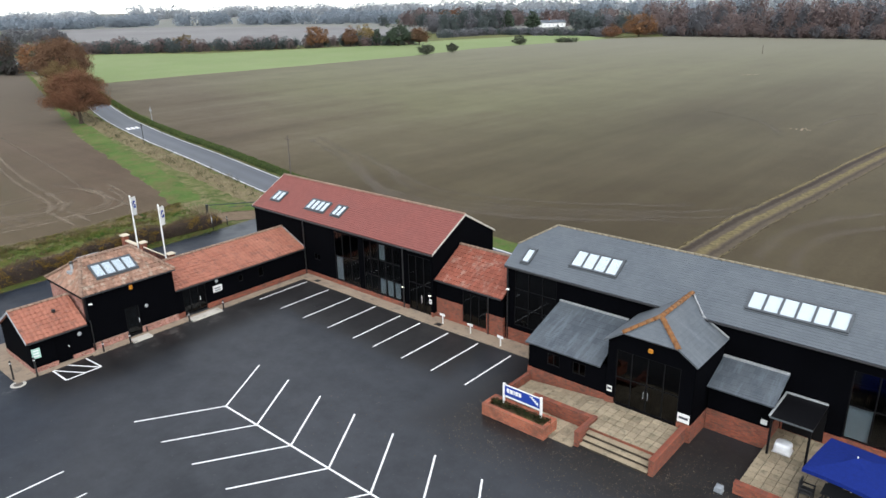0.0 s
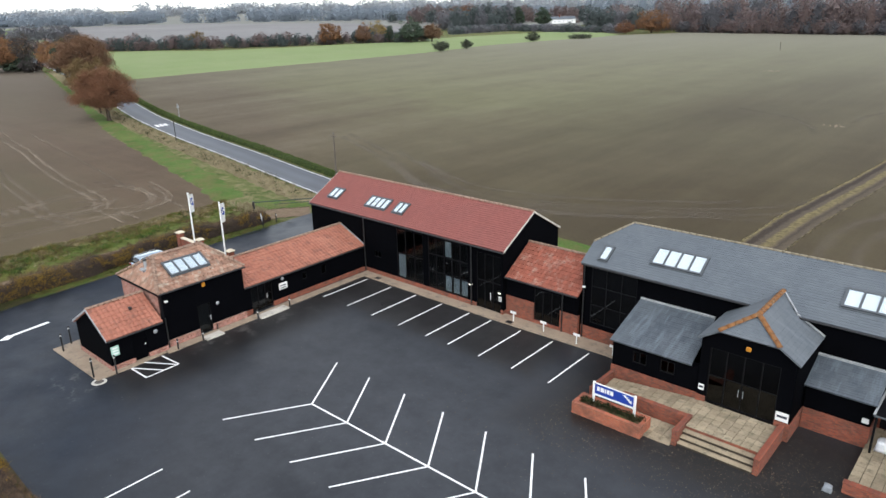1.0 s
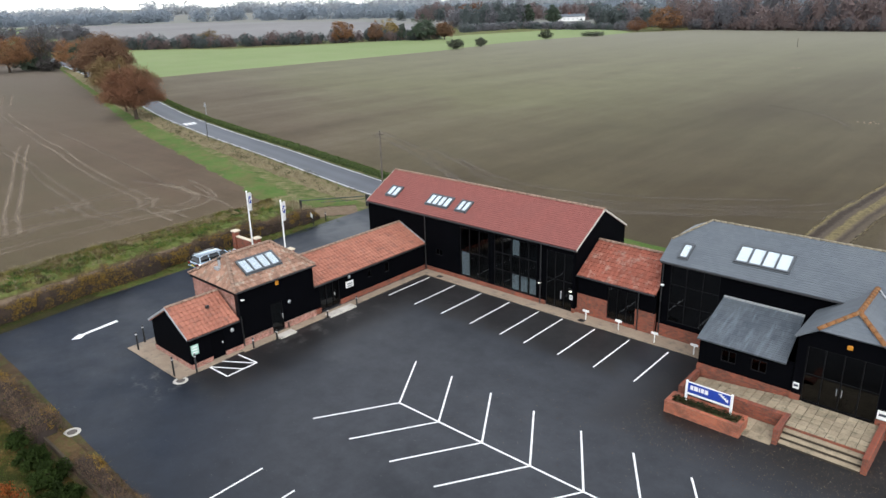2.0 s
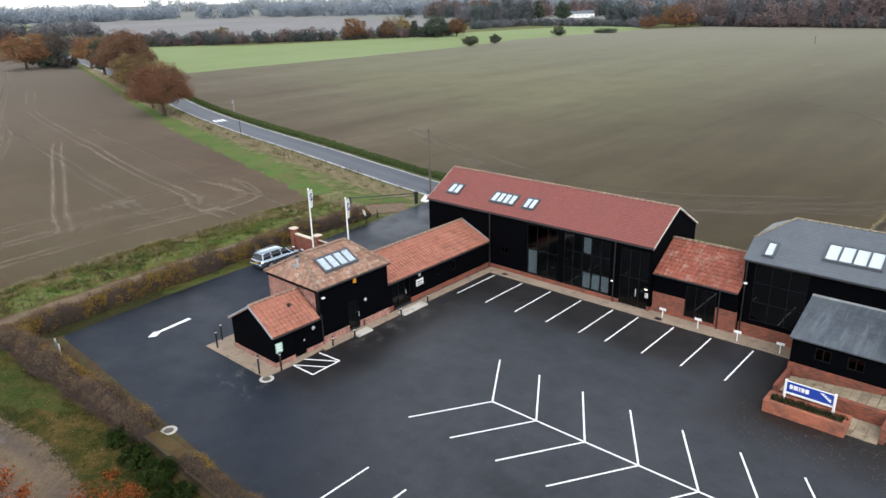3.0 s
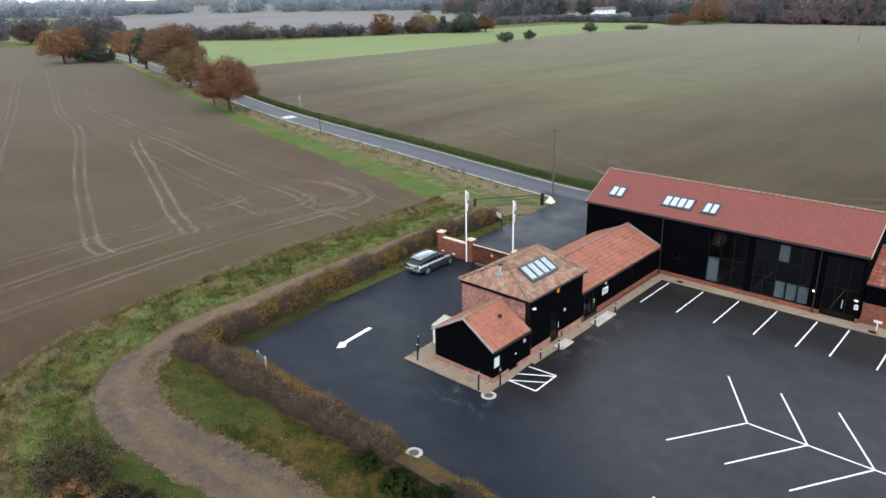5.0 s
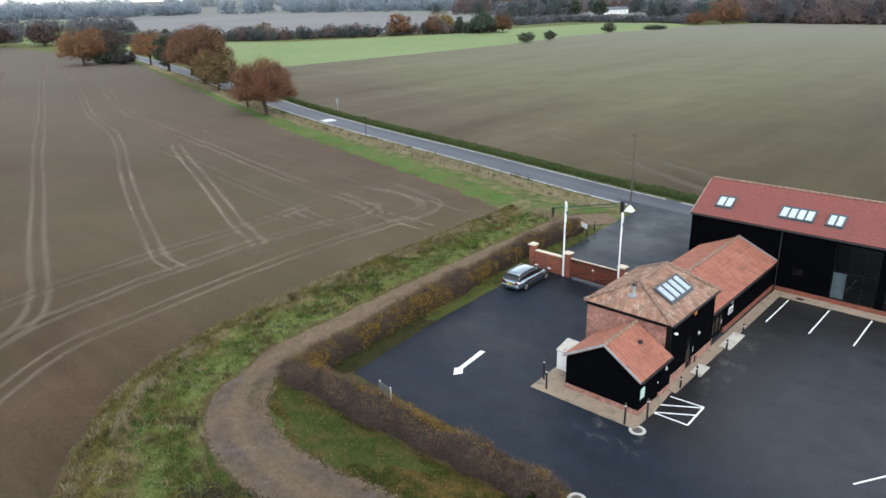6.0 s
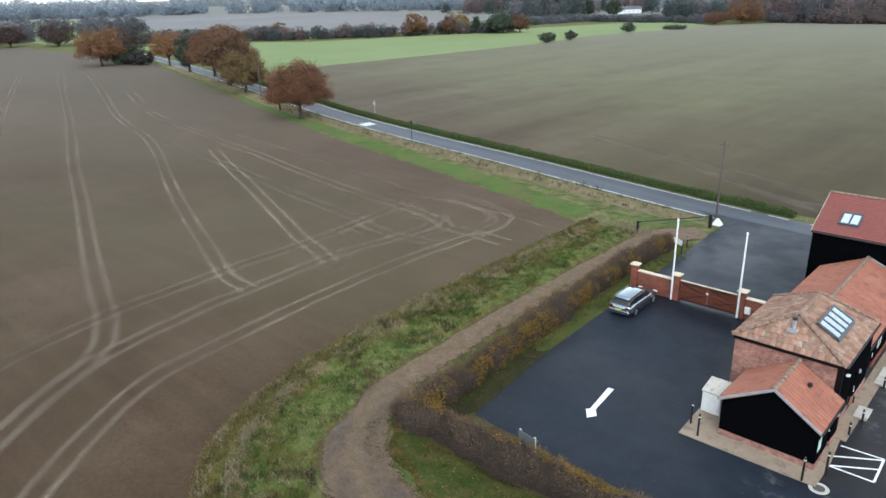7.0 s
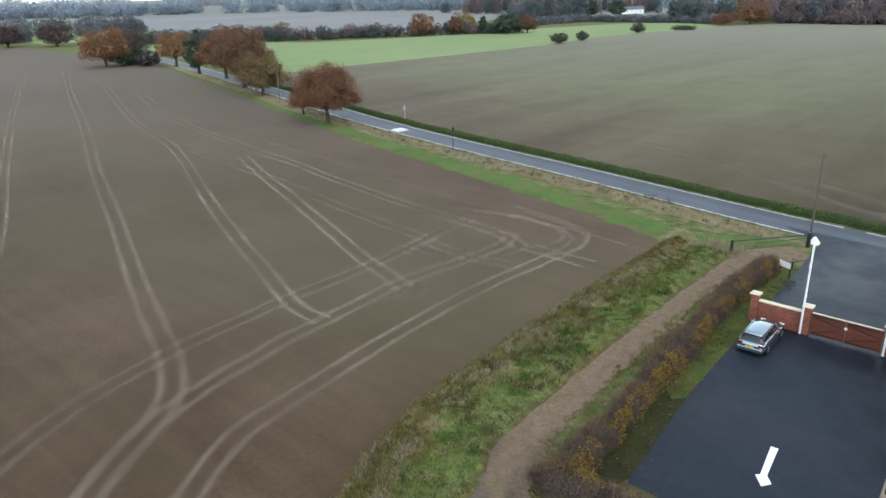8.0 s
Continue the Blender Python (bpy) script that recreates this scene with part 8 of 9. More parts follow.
telegraph_pole(-63.7, 46.6, 7.7, 0.1)
telegraph_pole(-178.2, 71.2, 8.2)
t = thing("sign_post", "dark verge post with a small sign head", "sign", (-113.6, 54.6, 0))
part("post", rod(bmesh.new(), (0, 0, 0), (0, 0, 3.4), 0.055, 0.05), STEEL, t, local=True)
part("head", boxed(-0.14, 0.14, -0.04, 0.04, 3.05, 3.45), STEEL, t, local=True)
t = thing("road_sign", "triangular road sign on a grey post", "sign", (-136.8, 68.2, 0))
part("post", rod(bmesh.new(), (0, 0, 0), (0, 0, 2.6), 0.05, 0.05), LEAD, t, local=True)
part("plate", extruded(bmesh.new(), [(-0.5, -0.06, 2.0), (0.5, -0.06, 2.0), (0, -0.06, 2.9)], (0, 0.03, 0)), LEAD, t, local=True)
for x, y, s in ((-68.7, 212, 0.9), (-32.1, 127.2, 0.5)):
    bm = bmesh.new()
    for k in range(14):
        a = Vector((x + rng.gauss(0, 1.2 * s), y + rng.gauss(0, 0.8), 0.02))
        q = rng.uniform(0.06, 0.14)
        box(bm, a.x - q, a.x + q, a.y - q * 0.8, a.y + q * 0.8, 0.02, 0.06 + 0.12 * rng.random() * s)
    solo("stone_heap", bm, CONCRETE, "small brown heap of stones in the field", "stones", "stuff")

t = thing("stake", "thin dark timber stake standing in the field", "stake", (-91.4, 292.8, 0))
part("shaft", rod(bmesh.new(), (0, 0, 0), (0, 0, 3.2), 0.12, 0.1), POST_WOOD, t, local=True)
part("cap", rod(bmesh.new(), (0, 0, 3.2), (0, 0, 3.3), 0.13, 0.08), POST_WOOD, t, local=True)

# timber edging that holds the bed
for k in range(15):
    x = -44.55 + 2.4 * k
    y = 3.17 - 0.012 * (x + 44.5)
    solo("sleeper", boxed(x, x + 2.37, y, y + 0.13, 0.0, 0.36 + 0.02 * (k % 2), bevel=0.02), SLEEPER_WOOD, "weathered timber sleeper holding the raised bed", "sleeper", group="edging sleepers")


# the far white house
def far_house():
    t = thing("house", "long low white house with a grey roof at the wood's edge", "house", (-337.6, 529.5, 0), 58)
    part("wall", boxed(-11, 11, -3, 3, 0, 3.6), WHITE, t, local=True)
    part("roof", slope(bmesh.new(), (-11.5, -3.5, 3.5), (11.5, -3.5, 3.5), (11.5, 0, 5.6), (-11.5, 0, 5.6), 1.0, 0.03), SLATE, t, local=True)
    part("roof", slope(bmesh.new(), (11.5, 3.5, 3.5), (-11.5, 3.5, 3.5), (-11.5, 0.01, 5.6), (11.5, 0.01, 5.6), 1.0, 0.03), SLATE, t, local=True)
    for k in range(5):
        part("window", boxed(-8.6 + 4 * k, -7.8 + 4 * k, -3.05, -2.95, 1.2, 2.2), LEAD, t, local=True)
    part("chimney", boxed(-3, -2.2, -0.5, 0.5, 5.0, 7.0), BRICK, t, local=True)


far_house()

# ---- trees, hedges and grass ----
RUST = leaf_material("rust_oak_leaves", ((0.165, 0.0833, 0.0533), (0.239, 0.119, 0.0703), (0.293, 0.15, 0.0875), (0.233, 0.143, 0.0915)))
OCHRE = leaf_material("ochre_oak_leaves", ((0.137, 0.0958, 0.0514), (0.23, 0.162, 0.0769), (0.308, 0.214, 0.103), (0.197, 0.162, 0.0822)))
ORANGE = leaf_material("orange_beech_leaves", ((0.172, 0.0883, 0.0518), (0.296, 0.154, 0.0779), (0.371, 0.202, 0.1), (0.245, 0.144, 0.0955)))
BROWN = leaf_material("brown_oak_leaves", ((0.134, 0.082, 0.0549), (0.233, 0.135, 0.084), (0.302, 0.178, 0.106), (0.213, 0.142, 0.097)))
YELLOW_LEAF = leaf_material("yellow_leaves", ((0.259, 0.183, 0.0683), (0.364, 0.265, 0.106), (0.455, 0.349, 0.167)))
IVY = leaf_material("dark_evergreen_leaves", ((0.0546, 0.0798, 0.0546), (0.0882, 0.121, 0.084), (0.137, 0.173, 0.116)))
FIELD_BUSH = leaf_material("dull_green_bush_leaves", ((0.06, 0.072, 0.052), (0.088, 0.1, 0.072), (0.12, 0.125, 0.092)))
GREYTWIG = leaf_material("grey_bare_twigs", ((0.0722, 0.0665, 0.0636), (0.115, 0.105, 0.0998), (0.159, 0.144, 0.133)))


# russet dulled by the distance haze painted into the leaf colour
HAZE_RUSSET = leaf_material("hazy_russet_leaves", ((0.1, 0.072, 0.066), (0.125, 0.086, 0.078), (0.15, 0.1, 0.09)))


def limb(bm, a, b, r0, r1, rng, bend=0.15, seg=6):
    """A crooked tapered branch; returns its points."""
    a, b = Vector(a), Vector(b)
    n = 4
    k = (b - a).length * bend
    pts = [a.lerp(b, i / n) + (Vector((rng.gauss(0, k), rng.gauss(0, k), rng.gauss(0, k * 0.6))) * 0.5 if 0 < i < n else Vector()) for i in range(n + 1)]
    for i in range(n):
        rod(bm, pts[i], pts[i + 1], r0 + (r1 - r0) * i / n, r0 + (r1 - r0) * (i + 1) / n, seg, False)
    return pts


def tree(name, label, h, w, leaves, n_leaf, size, seed, at, trunk_h=0.28, clumps=46, low=0.3, open_amount=0.5, squash=1.0):
    """A broad tree: forked trunk and limbs, and a ragged crown of small leaves gathered in clumps."""
    rng = random.Random(seed)
    t = thing(name, label, "tree", at)
    tr = bmesh.new()
    r = h * 0.032
    top = Vector((rng.gauss(0, 0.15), rng.gauss(0, 0.15), h * trunk_h))
    rod(tr, (0, 0, -0.1), (0, 0, h * 0.04), r * 1.7, r * 1.1, 10)
    limb(tr, (0, 0, h * 0.03), top, r * 1.15, r * 0.85, rng, 0.05, 10)
    crown = bmesh.new()
    # a dome, widest in its lower third
    centre, rad = Vector((0, 0, h * (low + 0.38 * (1 - low)))), Vector((w / 2, w / 2, h * (1 - low) * 0.6))
    ends = []
    for k in range(clumps):
        z = 1 - 2 * (k + 0.5) / clumps
        a = k * 2.39996 + rng.uniform(-0.3, 0.3)
        q = math.sqrt(max(0, 1 - z * z))
        f = rng.uniform(0.55, 0.97) * (1.0 if z > -0.55 else 0.8)
        f *= 1 + 0.35 * noise.noise((math.cos(a) * 1.3 + seed, math.sin(a) * 1.3, z * 1.5))
        p = centre + Vector((math.cos(a) * q * rad.x * f, math.sin(a) * q * rad.y * f, z * (rad.z if z > 0 else rad.z * 0.62) * f * squash))
        p.z = max(p.z, h * low * rng.uniform(0.75, 1.3))
        ends.append(p)
    mains = []
    for k in range(7):
        a = k * 0.9 + rng.uniform(-0.3, 0.3)
        e = centre + Vector((math.cos(a) * rad.x * 0.45, math.sin(a) * rad.y * 0.45, rng.uniform(-0.25, 0.35) * rad.z))
        mains.append(limb(tr, top - Z * rng.uniform(0, h * 0.06), e, r * 0.6, r * 0.2, rng))
    for p in ends:
        m = min(mains, key=lambda q: (q[-1] - p).length)
        limb(tr, m[rng.randrange(2, 5)], p, r * 0.16, r * 0.04, rng, 0.2, 4)
        cr = w * rng.uniform(0.09, 0.17)
        leafball(crown, p, cr, max(4, int(n_leaf / clumps * rng.uniform(0.7, 1.3))), size, rng, 0.7)
        for _ in range(int(n_leaf / clumps * 0.08)):
            d = Vector((rng.gauss(0, 1), rng.gauss(0, 1), rng.gauss(0, 1))).normalized()
            leaf(crown, p + d * cr * rng.uniform(1.0, 1.3), d, size, rng)
    part("trunk", tr, BARK, t, "dark grey-brown bark", local=True, smooth=True)
    cr = part("crown", crown, leaves, t, local=True, smooth=True)
    heart = centre - Z * (rad.z * 0.5)
    cr.data.normals_split_custom_set_from_vertices([tuple(((v.co - heart).normalized() + Z * 0.2).normalized()) for v in cr.data.vertices])
    return t


tree("oak_tree", "spreading rust-brown oak beside the lane", 10.4, 11.3, RUST, 60000, 0.095, 11, (-146, 58.3, 0.02), 0.26, 150, 0.2)
tree("oak_tree", "small rust-brown oak beside the lane", 5.6, 4.8, RUST, 10000, 0.13, 12, (-157.5, 61.8, 0.02), 0.3, 40, 0.22)
tree("oak_tree", "ochre-brown young oak on the lane bank", 9.3, 12.0, OCHRE, 20000, 0.15, 13, (-187, 73, 0.02), 0.22, 90, 0.18)
tree("oak_tree", "tall brown oak on the lane bank", 15.0, 15.5, BROWN, 34000, 0.15, 14, (-202, 78, 0.02), 0.25, 110, 0.2)
tree("oak_tree", "tall brown oak behind the lane bank", 13.5, 14.0, RUST, 18000, 0.2, 19, (-226, 88, 0.02), 0.25, 90, 0.18)
tree("ivy_tree", "dark ivy-clad tree on the lane bank", 12.6, 8.0, IVY, 8000, 0.2, 15, (-243, 89.5, 0.02), 0.2, 60, 0.06)
tree("beech_tree", "orange autumn beech at the field corner", 11.0, 12.0, ORANGE, 9000, 0.2, 16, (-270, 97, 0.02), 0.25, 70, 0.22)
tree("beech_tree", "broad orange autumn oak at the field corner", 12.0, 17.0, ORANGE, 12000, 0.22, 17, (-290, 83, 0.02), 0.25, 80, 0.2)
tree("ash_tree", "grey nearly bare ash at the field corner", 13.4, 13.0, GREYTWIG, 7000, 0.18, 18, (-296, 96, 0.02), 0.3, 70, 0.2)
tree("bush", "dark thorn bush under the field-corner trees", 5.2, 12, IVY, 3500, 0.3, 21, (-291, 91, 0.02), 0.1, 30, 0.05)
tree("bush", "dark thorn bush at the field edge", 4.6, 9, GREYTWIG, 2600, 0.28, 22, (-281, 93, 0.02), 0.1, 26, 0.05)
tree("oak_tree", "brown oak behind the field corner", 11, 15, BROWN, 4200, 0.34, 20, (-318, 100, 0.02), 0.25, 40, 0.18)
for x, y, h, w, m, label, s in (
    (-212, 233, 4.6, 7.0, FIELD_BUSH, "dark green hawthorn bush at the field edge", 31), (-211, 249, 4.6, 5.2, FIELD_BUSH, "rounded green bush at the field edge", 32),
    (-216, 308, 4.8, 7.0, FIELD_BUSH, "rounded dark bush at the field edge", 33), (-206, 338, 1.9, 13, FIELD_BUSH, "low dark scrub at the field edge", 34),
    (-205, 386, 7.0, 14, RUST, "reddish-brown thicket before the wood", 35), (-196, 401, 13.0, 20, ORANGE, "orange-brown oak at the wood's edge", 36),
    (-305, 285, 10.5, 12, YELLOW_LEAF, "pale yellow autumn birch in the far hedgerow", 37), (-293, 262, 10.0, 9, BROWN, "brown tree in the far hedgerow", 38),
    (-303, 248, 11.5, 13, ORANGE, "orange-brown tree in the far hedgerow", 39), (-273, 278, 12.6, 15, IVY, "dark evergreen tree in the far hedgerow", 40),
    (-285, 274, 9.5, 4.5, IVY, "slim dark conifer in the far hedgerow", 41), (-267, 288, 10.4, 11, BROWN, "brown tree in the far hedgerow", 42),
    (-362, 205, 8.2, 12, OCHRE, "golden-brown tree in the far hedgerow", 43), (-390, 462, 18, 26, RUST, "tall red-brown tree beyond the crop field", 44),
    (-326, 450, 15.5, 9, IVY, "tall dark conifer beyond the crop field", 45), (-312, 462, 14, 12, IVY, "dark evergreen beyond the crop field", 46),
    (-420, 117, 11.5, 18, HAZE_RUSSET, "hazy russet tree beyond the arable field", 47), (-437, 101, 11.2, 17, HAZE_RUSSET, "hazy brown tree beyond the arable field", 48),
):
    tree("bush" if h < 6 else "tree", label, h, w, m, 2400 if h < 6 else 4600, max(0.22, h * 0.028), s, (x, y, 0.02), 0.14, 40 if h < 8 else 60, 0.06, squash=1.0)


def woodland(name, label, spots, leaves, n_leaf, seed, boughs=12):
    """Far trees too many to count, joined: ragged crowns of leaf sprays, shaded as round crowns."""
    rng = random.Random(seed)
    vs, fs, ns = [], [], []
    for x, y, h, w in spots:
        heart = Vector((x, y, h * 0.35))
        # the dense inside of the crown, lumpy and out of round
        first, tall, turn = len(vs), 5, rng.uniform(0, 6)
        for j in range(tall + 1):
            for k in range(9):
                a, e = turn + 6.2832 * k / 9, math.pi * (0.06 + 0.88 * j / tall)
                q = rng.uniform(0.8, 1.14)
                p = Vector((x + w * 0.24 * q * math.sin(e) * math.cos(a), y + w * 0.24 * q * math.sin(e) * math.sin(a), max(0.1, h * (0.44 + 0.33 * q * math.cos(e)))))
                vs.append(p)
                ns.append(((p - heart).normalized() + Z * 0.9).normalized())
        for j in range(tall):
            for k in range(9):
                n = (k + 1) % 9
                fs.append((first + 9 * j + k, first + 9 * (j + 1) + k, first + 9 * (j + 1) + n, first + 9 * j + n))
        fs.append(tuple(first + k for k in range(9)))
        for k in range(boughs):
            a, z = k * 2.4 + rng.uniform(0, 1), 0.1 + 0.78 * (k + rng.random()) / boughs
            q = math.sin(min(1, (1 - z) * 1.7 + 0.12) * math.pi / 2)
            c = Vector((x + math.cos(a) * w * 0.32 * q, y + math.sin(a) * w * 0.32 * q, h * z))
            r = w * rng.uniform(0.15, 0.26)
            for _ in range(n_leaf * 2 // boughs):
                d = Vector((rng.gauss(0, 1), rng.gauss(0, 1), rng.gauss(0, 1))).normalized()
                p = c + d * (r * rng.uniform(0.8, 1.12))
                p.z = max(0.2, p.z)
                up = ((p - heart).normalized() + Z * 0.9).normalized()
                s = w * rng.uniform(0.03, 0.06)
                face = (d + Vector((rng.gauss(0, 0.4), rng.gauss(0, 0.4), rng.gauss(0, 0.4)))).normalized()
                u = face.orthogonal().normalized()
                u.rotate(Matrix.Rotation(rng.uniform(0, 6.28), 3, face))
                v = face.cross(u) * s * 0.75
                u = u * s
                if u.cross(v).dot(up) < 0:
                    v = -v
                i = len(vs)
                vs += [p + u, p + v, p - u, p - v]
                ns += [up] * 4
                fs.append((i, i + 1, i + 2, i + 3))
    me = bpy.data.meshes.new(name)
    me.from_pydata([tuple(v) for v in vs], [], fs)
    me.polygons.foreach_set("use_smooth", [True] * len(fs))
    me.normals_split_custom_set_from_vertices([tuple(v) for v in ns])
    me.materials.append(leaves)
    return tagged(new(name, me), label, "woodland", "", "stuff")


def belt(a, b, n, h, w, depth, rng, gap=0.0):
    a, b = Vector(a), Vector(b)
    side = Vector((-(b - a).y, (b - a).x)).normalized()
    out = []
    for i in range(n):
        if rng.random() < gap:
            continue
        p = a.lerp(b, (i + rng.uniform(-0.4, 0.4)) / n) + side * rng.uniform(0, depth)
        k = rng.uniform(0.65, 1.15)
        out.append((p.x, p.y, h * k, w * rng.uniform(0.7, 1.3)))
    return out


# leaf colours with distance haze painted in, paler and bluer the farther off
HAZE_BROWN = leaf_material("hazed_woodland_russet", ((0.205, 0.17, 0.17), (0.23, 0.184, 0.178), (0.262, 0.196, 0.178), (0.215, 0.197, 0.194)), thin=0.75)
HAZE_GREY = leaf_material("hazed_woodland_grey", ((0.189, 0.189, 0.205), (0.206, 0.206, 0.219), (0.224, 0.222, 0.233)), thin=0.75)
HAZE_GREEN = leaf_material("hazed_woodland_evergreen", ((0.12, 0.143, 0.143), (0.146, 0.169, 0.166), (0.174, 0.198, 0.189)), thin=0.75)
HAZE_BLUE = leaf_material("hazed_distant_woodland", ((0.325, 0.37, 0.415), (0.34, 0.384, 0.428), (0.355, 0.396, 0.436)), thin=0.75)
HAZE_HORIZON = leaf_material("hazed_horizon_woodland", ((0.44, 0.462, 0.484), (0.451, 0.473, 0.495), (0.462, 0.484, 0.506)), thin=0.75)
rng = random.Random(77)
front = belt((-200, 413), (420, 393), 170, 16.5, 12, 30, rng) + belt((-185, 411), (420, 391.5), 160, 6.5, 9, 6, rng)
back = belt((-215, 440), (460, 420), 130, 20, 14, 60, rng)
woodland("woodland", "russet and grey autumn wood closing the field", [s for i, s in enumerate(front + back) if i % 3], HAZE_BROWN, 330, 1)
woodland("woodland", "bare grey trees in the autumn wood, paled for haze", [s for i, s in enumerate(front + back) if not i % 3], HAZE_GREY, 330, 2)
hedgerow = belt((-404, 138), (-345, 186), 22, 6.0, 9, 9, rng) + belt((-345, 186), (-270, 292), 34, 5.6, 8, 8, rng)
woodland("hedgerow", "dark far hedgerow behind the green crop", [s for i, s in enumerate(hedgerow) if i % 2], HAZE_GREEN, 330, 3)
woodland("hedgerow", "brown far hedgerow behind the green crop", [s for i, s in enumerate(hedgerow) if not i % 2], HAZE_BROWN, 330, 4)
park = belt((-560, 520), (-235, 452), 60, 14, 15, 120, rng)
axis = Vector((-337.5, 529.5)).normalized()
park = [q for q in park if not (Vector(q[:2]).dot(axis) < 640 and abs(Vector(q[:2]).cross(axis)) < 26 + 0.02 * Vector(q[:2]).length)]
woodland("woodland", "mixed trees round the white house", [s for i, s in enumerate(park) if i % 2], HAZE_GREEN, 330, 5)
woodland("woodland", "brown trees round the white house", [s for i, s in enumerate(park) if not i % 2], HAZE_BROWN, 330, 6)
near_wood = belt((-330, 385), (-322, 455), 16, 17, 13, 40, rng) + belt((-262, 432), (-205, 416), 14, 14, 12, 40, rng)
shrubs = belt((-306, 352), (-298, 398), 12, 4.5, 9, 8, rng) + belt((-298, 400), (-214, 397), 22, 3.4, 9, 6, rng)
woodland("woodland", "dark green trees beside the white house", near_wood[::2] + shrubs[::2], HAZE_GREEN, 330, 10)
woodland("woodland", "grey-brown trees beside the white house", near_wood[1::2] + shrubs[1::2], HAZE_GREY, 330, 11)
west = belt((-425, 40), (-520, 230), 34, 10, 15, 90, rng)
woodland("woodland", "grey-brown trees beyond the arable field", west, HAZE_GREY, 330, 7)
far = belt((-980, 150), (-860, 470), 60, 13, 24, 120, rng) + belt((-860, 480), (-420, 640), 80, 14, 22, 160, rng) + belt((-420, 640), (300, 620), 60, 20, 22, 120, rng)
woodland("woodland", "distant tree belts beyond the fields, coloured pale for haze", far, HAZE_BLUE, 220, 8)
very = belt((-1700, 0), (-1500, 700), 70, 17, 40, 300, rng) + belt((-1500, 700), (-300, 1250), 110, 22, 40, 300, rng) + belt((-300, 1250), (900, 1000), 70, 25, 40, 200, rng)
woodland("woodland", "woods along the horizon, coloured blue-grey for haze", very, HAZE_HORIZON, 150, 9)


# hedges: a dense mass of twigs and leaves over a dark core
CORE_OF = {}


def hedge(name, label, line, width, height, mats, density, seed, size=0.06, lumps=0.6, taper=1.6):
    """Fine twigs and leaves over a dark core; the outline swells and sinks, and the ends run out low."""
    rng = random.Random(seed)
    pts = smooth_line(line, 0.4)
    t = thing(name, label, "hedge", (pts[0].x, pts[0].y, 0), kind="")
    bms = [bmesh.new() for _ in mats]
    cr = bmesh.new()
    rings = []
    fine = size < 0.1
    last = len(pts) - 1
    for i, p in enumerate(pts):
        d = (pts[min(i + 1, last)] - pts[max(i - 1, 0)]).normalized()
        s = Vector((-d.y, d.x, 0))
        end = min(1.0, min(i, last - i) * 0.4 / taper)
        end = 0.4 + 0.6 * math.sqrt(end)
        hh = height * end * (1 + lumps * 0.7 * noise.noise((p.x * 0.45, p.y * 0.45, seed)) + 0.6 * lumps * noise.noise((p.x * 1.4, p.y * 1.4, seed + 2)))
        ww = width * (0.5 + 0.5 * end) * (1 + lumps * noise.noise((p.x * 0.5, p.y * 0.5, seed + 5)) + 0.4 * lumps * noise.noise((p.x * 1.5, p.y * 1.5, seed + 7)))
        rings.append([cr.verts.new(p + s * (ww * a * 0.36 * rng.uniform(0.85, 1.12)) + Z * (hh * b * rng.uniform(0.92, 1.05))) for a, b in ((-1.05, 0.0), (-1.1, 0.4), (-0.75, 0.7), (0, 0.82), (0.75, 0.7), (1.1, 0.4), (1.05, 0.0))])
        if i == last:
            break
        q = pts[i + 1]
        for _ in range(int(density * (q - p).length)):
            a = rng.uniform(-0.1, math.pi + 0.1)
            ca, sa = math.cos(a), max(0.0, math.sin(a))
            k = rng.uniform(0.66, 1.0) + (0.18 * rng.random() ** 3)
            o = p.lerp(q, rng.random())
            o = o + s * (ca * ww * 0.5 * k) + Z * (hh * (0.08 + 0.88 * sa ** 0.6) * k if sa > 0.35 else hh * rng.uniform(0.04, 0.62))
            out = (s * ca + Z * (0.25 + sa)).normalized()
            pick = mats_pick(ca, o, rng, len(mats), fine)
            if fine and pick == 0 and k > 0.82 and sa > 0.5 and noise.noise((o.x * 0.9, o.y * 0.9, 4.0)) > -0.15 and rng.random() < 0.75:
                pick = 3
            if fine and (pick in (0, 3) or rng.random() < 0.2):
                e = o + (out + Vector((rng.gauss(0, 0.6), rng.gauss(0, 0.6), rng.gauss(0.3, 0.4)))).normalized() * rng.uniform(0.08, 0.3)
                r = Vector((rng.gauss(0, 1), rng.gauss(0, 1), rng.gauss(0, 1))).normalized() * rng.uniform(0.006, 0.014)
                bms[pick].faces.new([bms[pick].verts.new(v) for v in (o - r, o + r, e)])
            else:
                leaf(bms[pick], o, out, size * rng.uniform(0.5, 1.3), rng)
    for a, b in zip(rings, rings[1:]):
        for i in range(6):
            cr.faces.new((a[i], a[i + 1], b[i + 1], b[i]))
    cr.faces.new(rings[0][::-1])
    cr.faces.new(rings[-1])
    # solid hull, coloured darker than the growth over it
    part("core", cr, CORE_OF.get(seed, HEDGE_CORE), t, "solid hull inside the hedge, darker than its outer growth", smooth=True)
    for bm, m, nm in zip(bms, mats, ("twig_mass", "leaf_mass", "green_leaf_mass", "tip_mass")):
        tagged(part(nm, bm, m, t), kind="stuff")
    return t


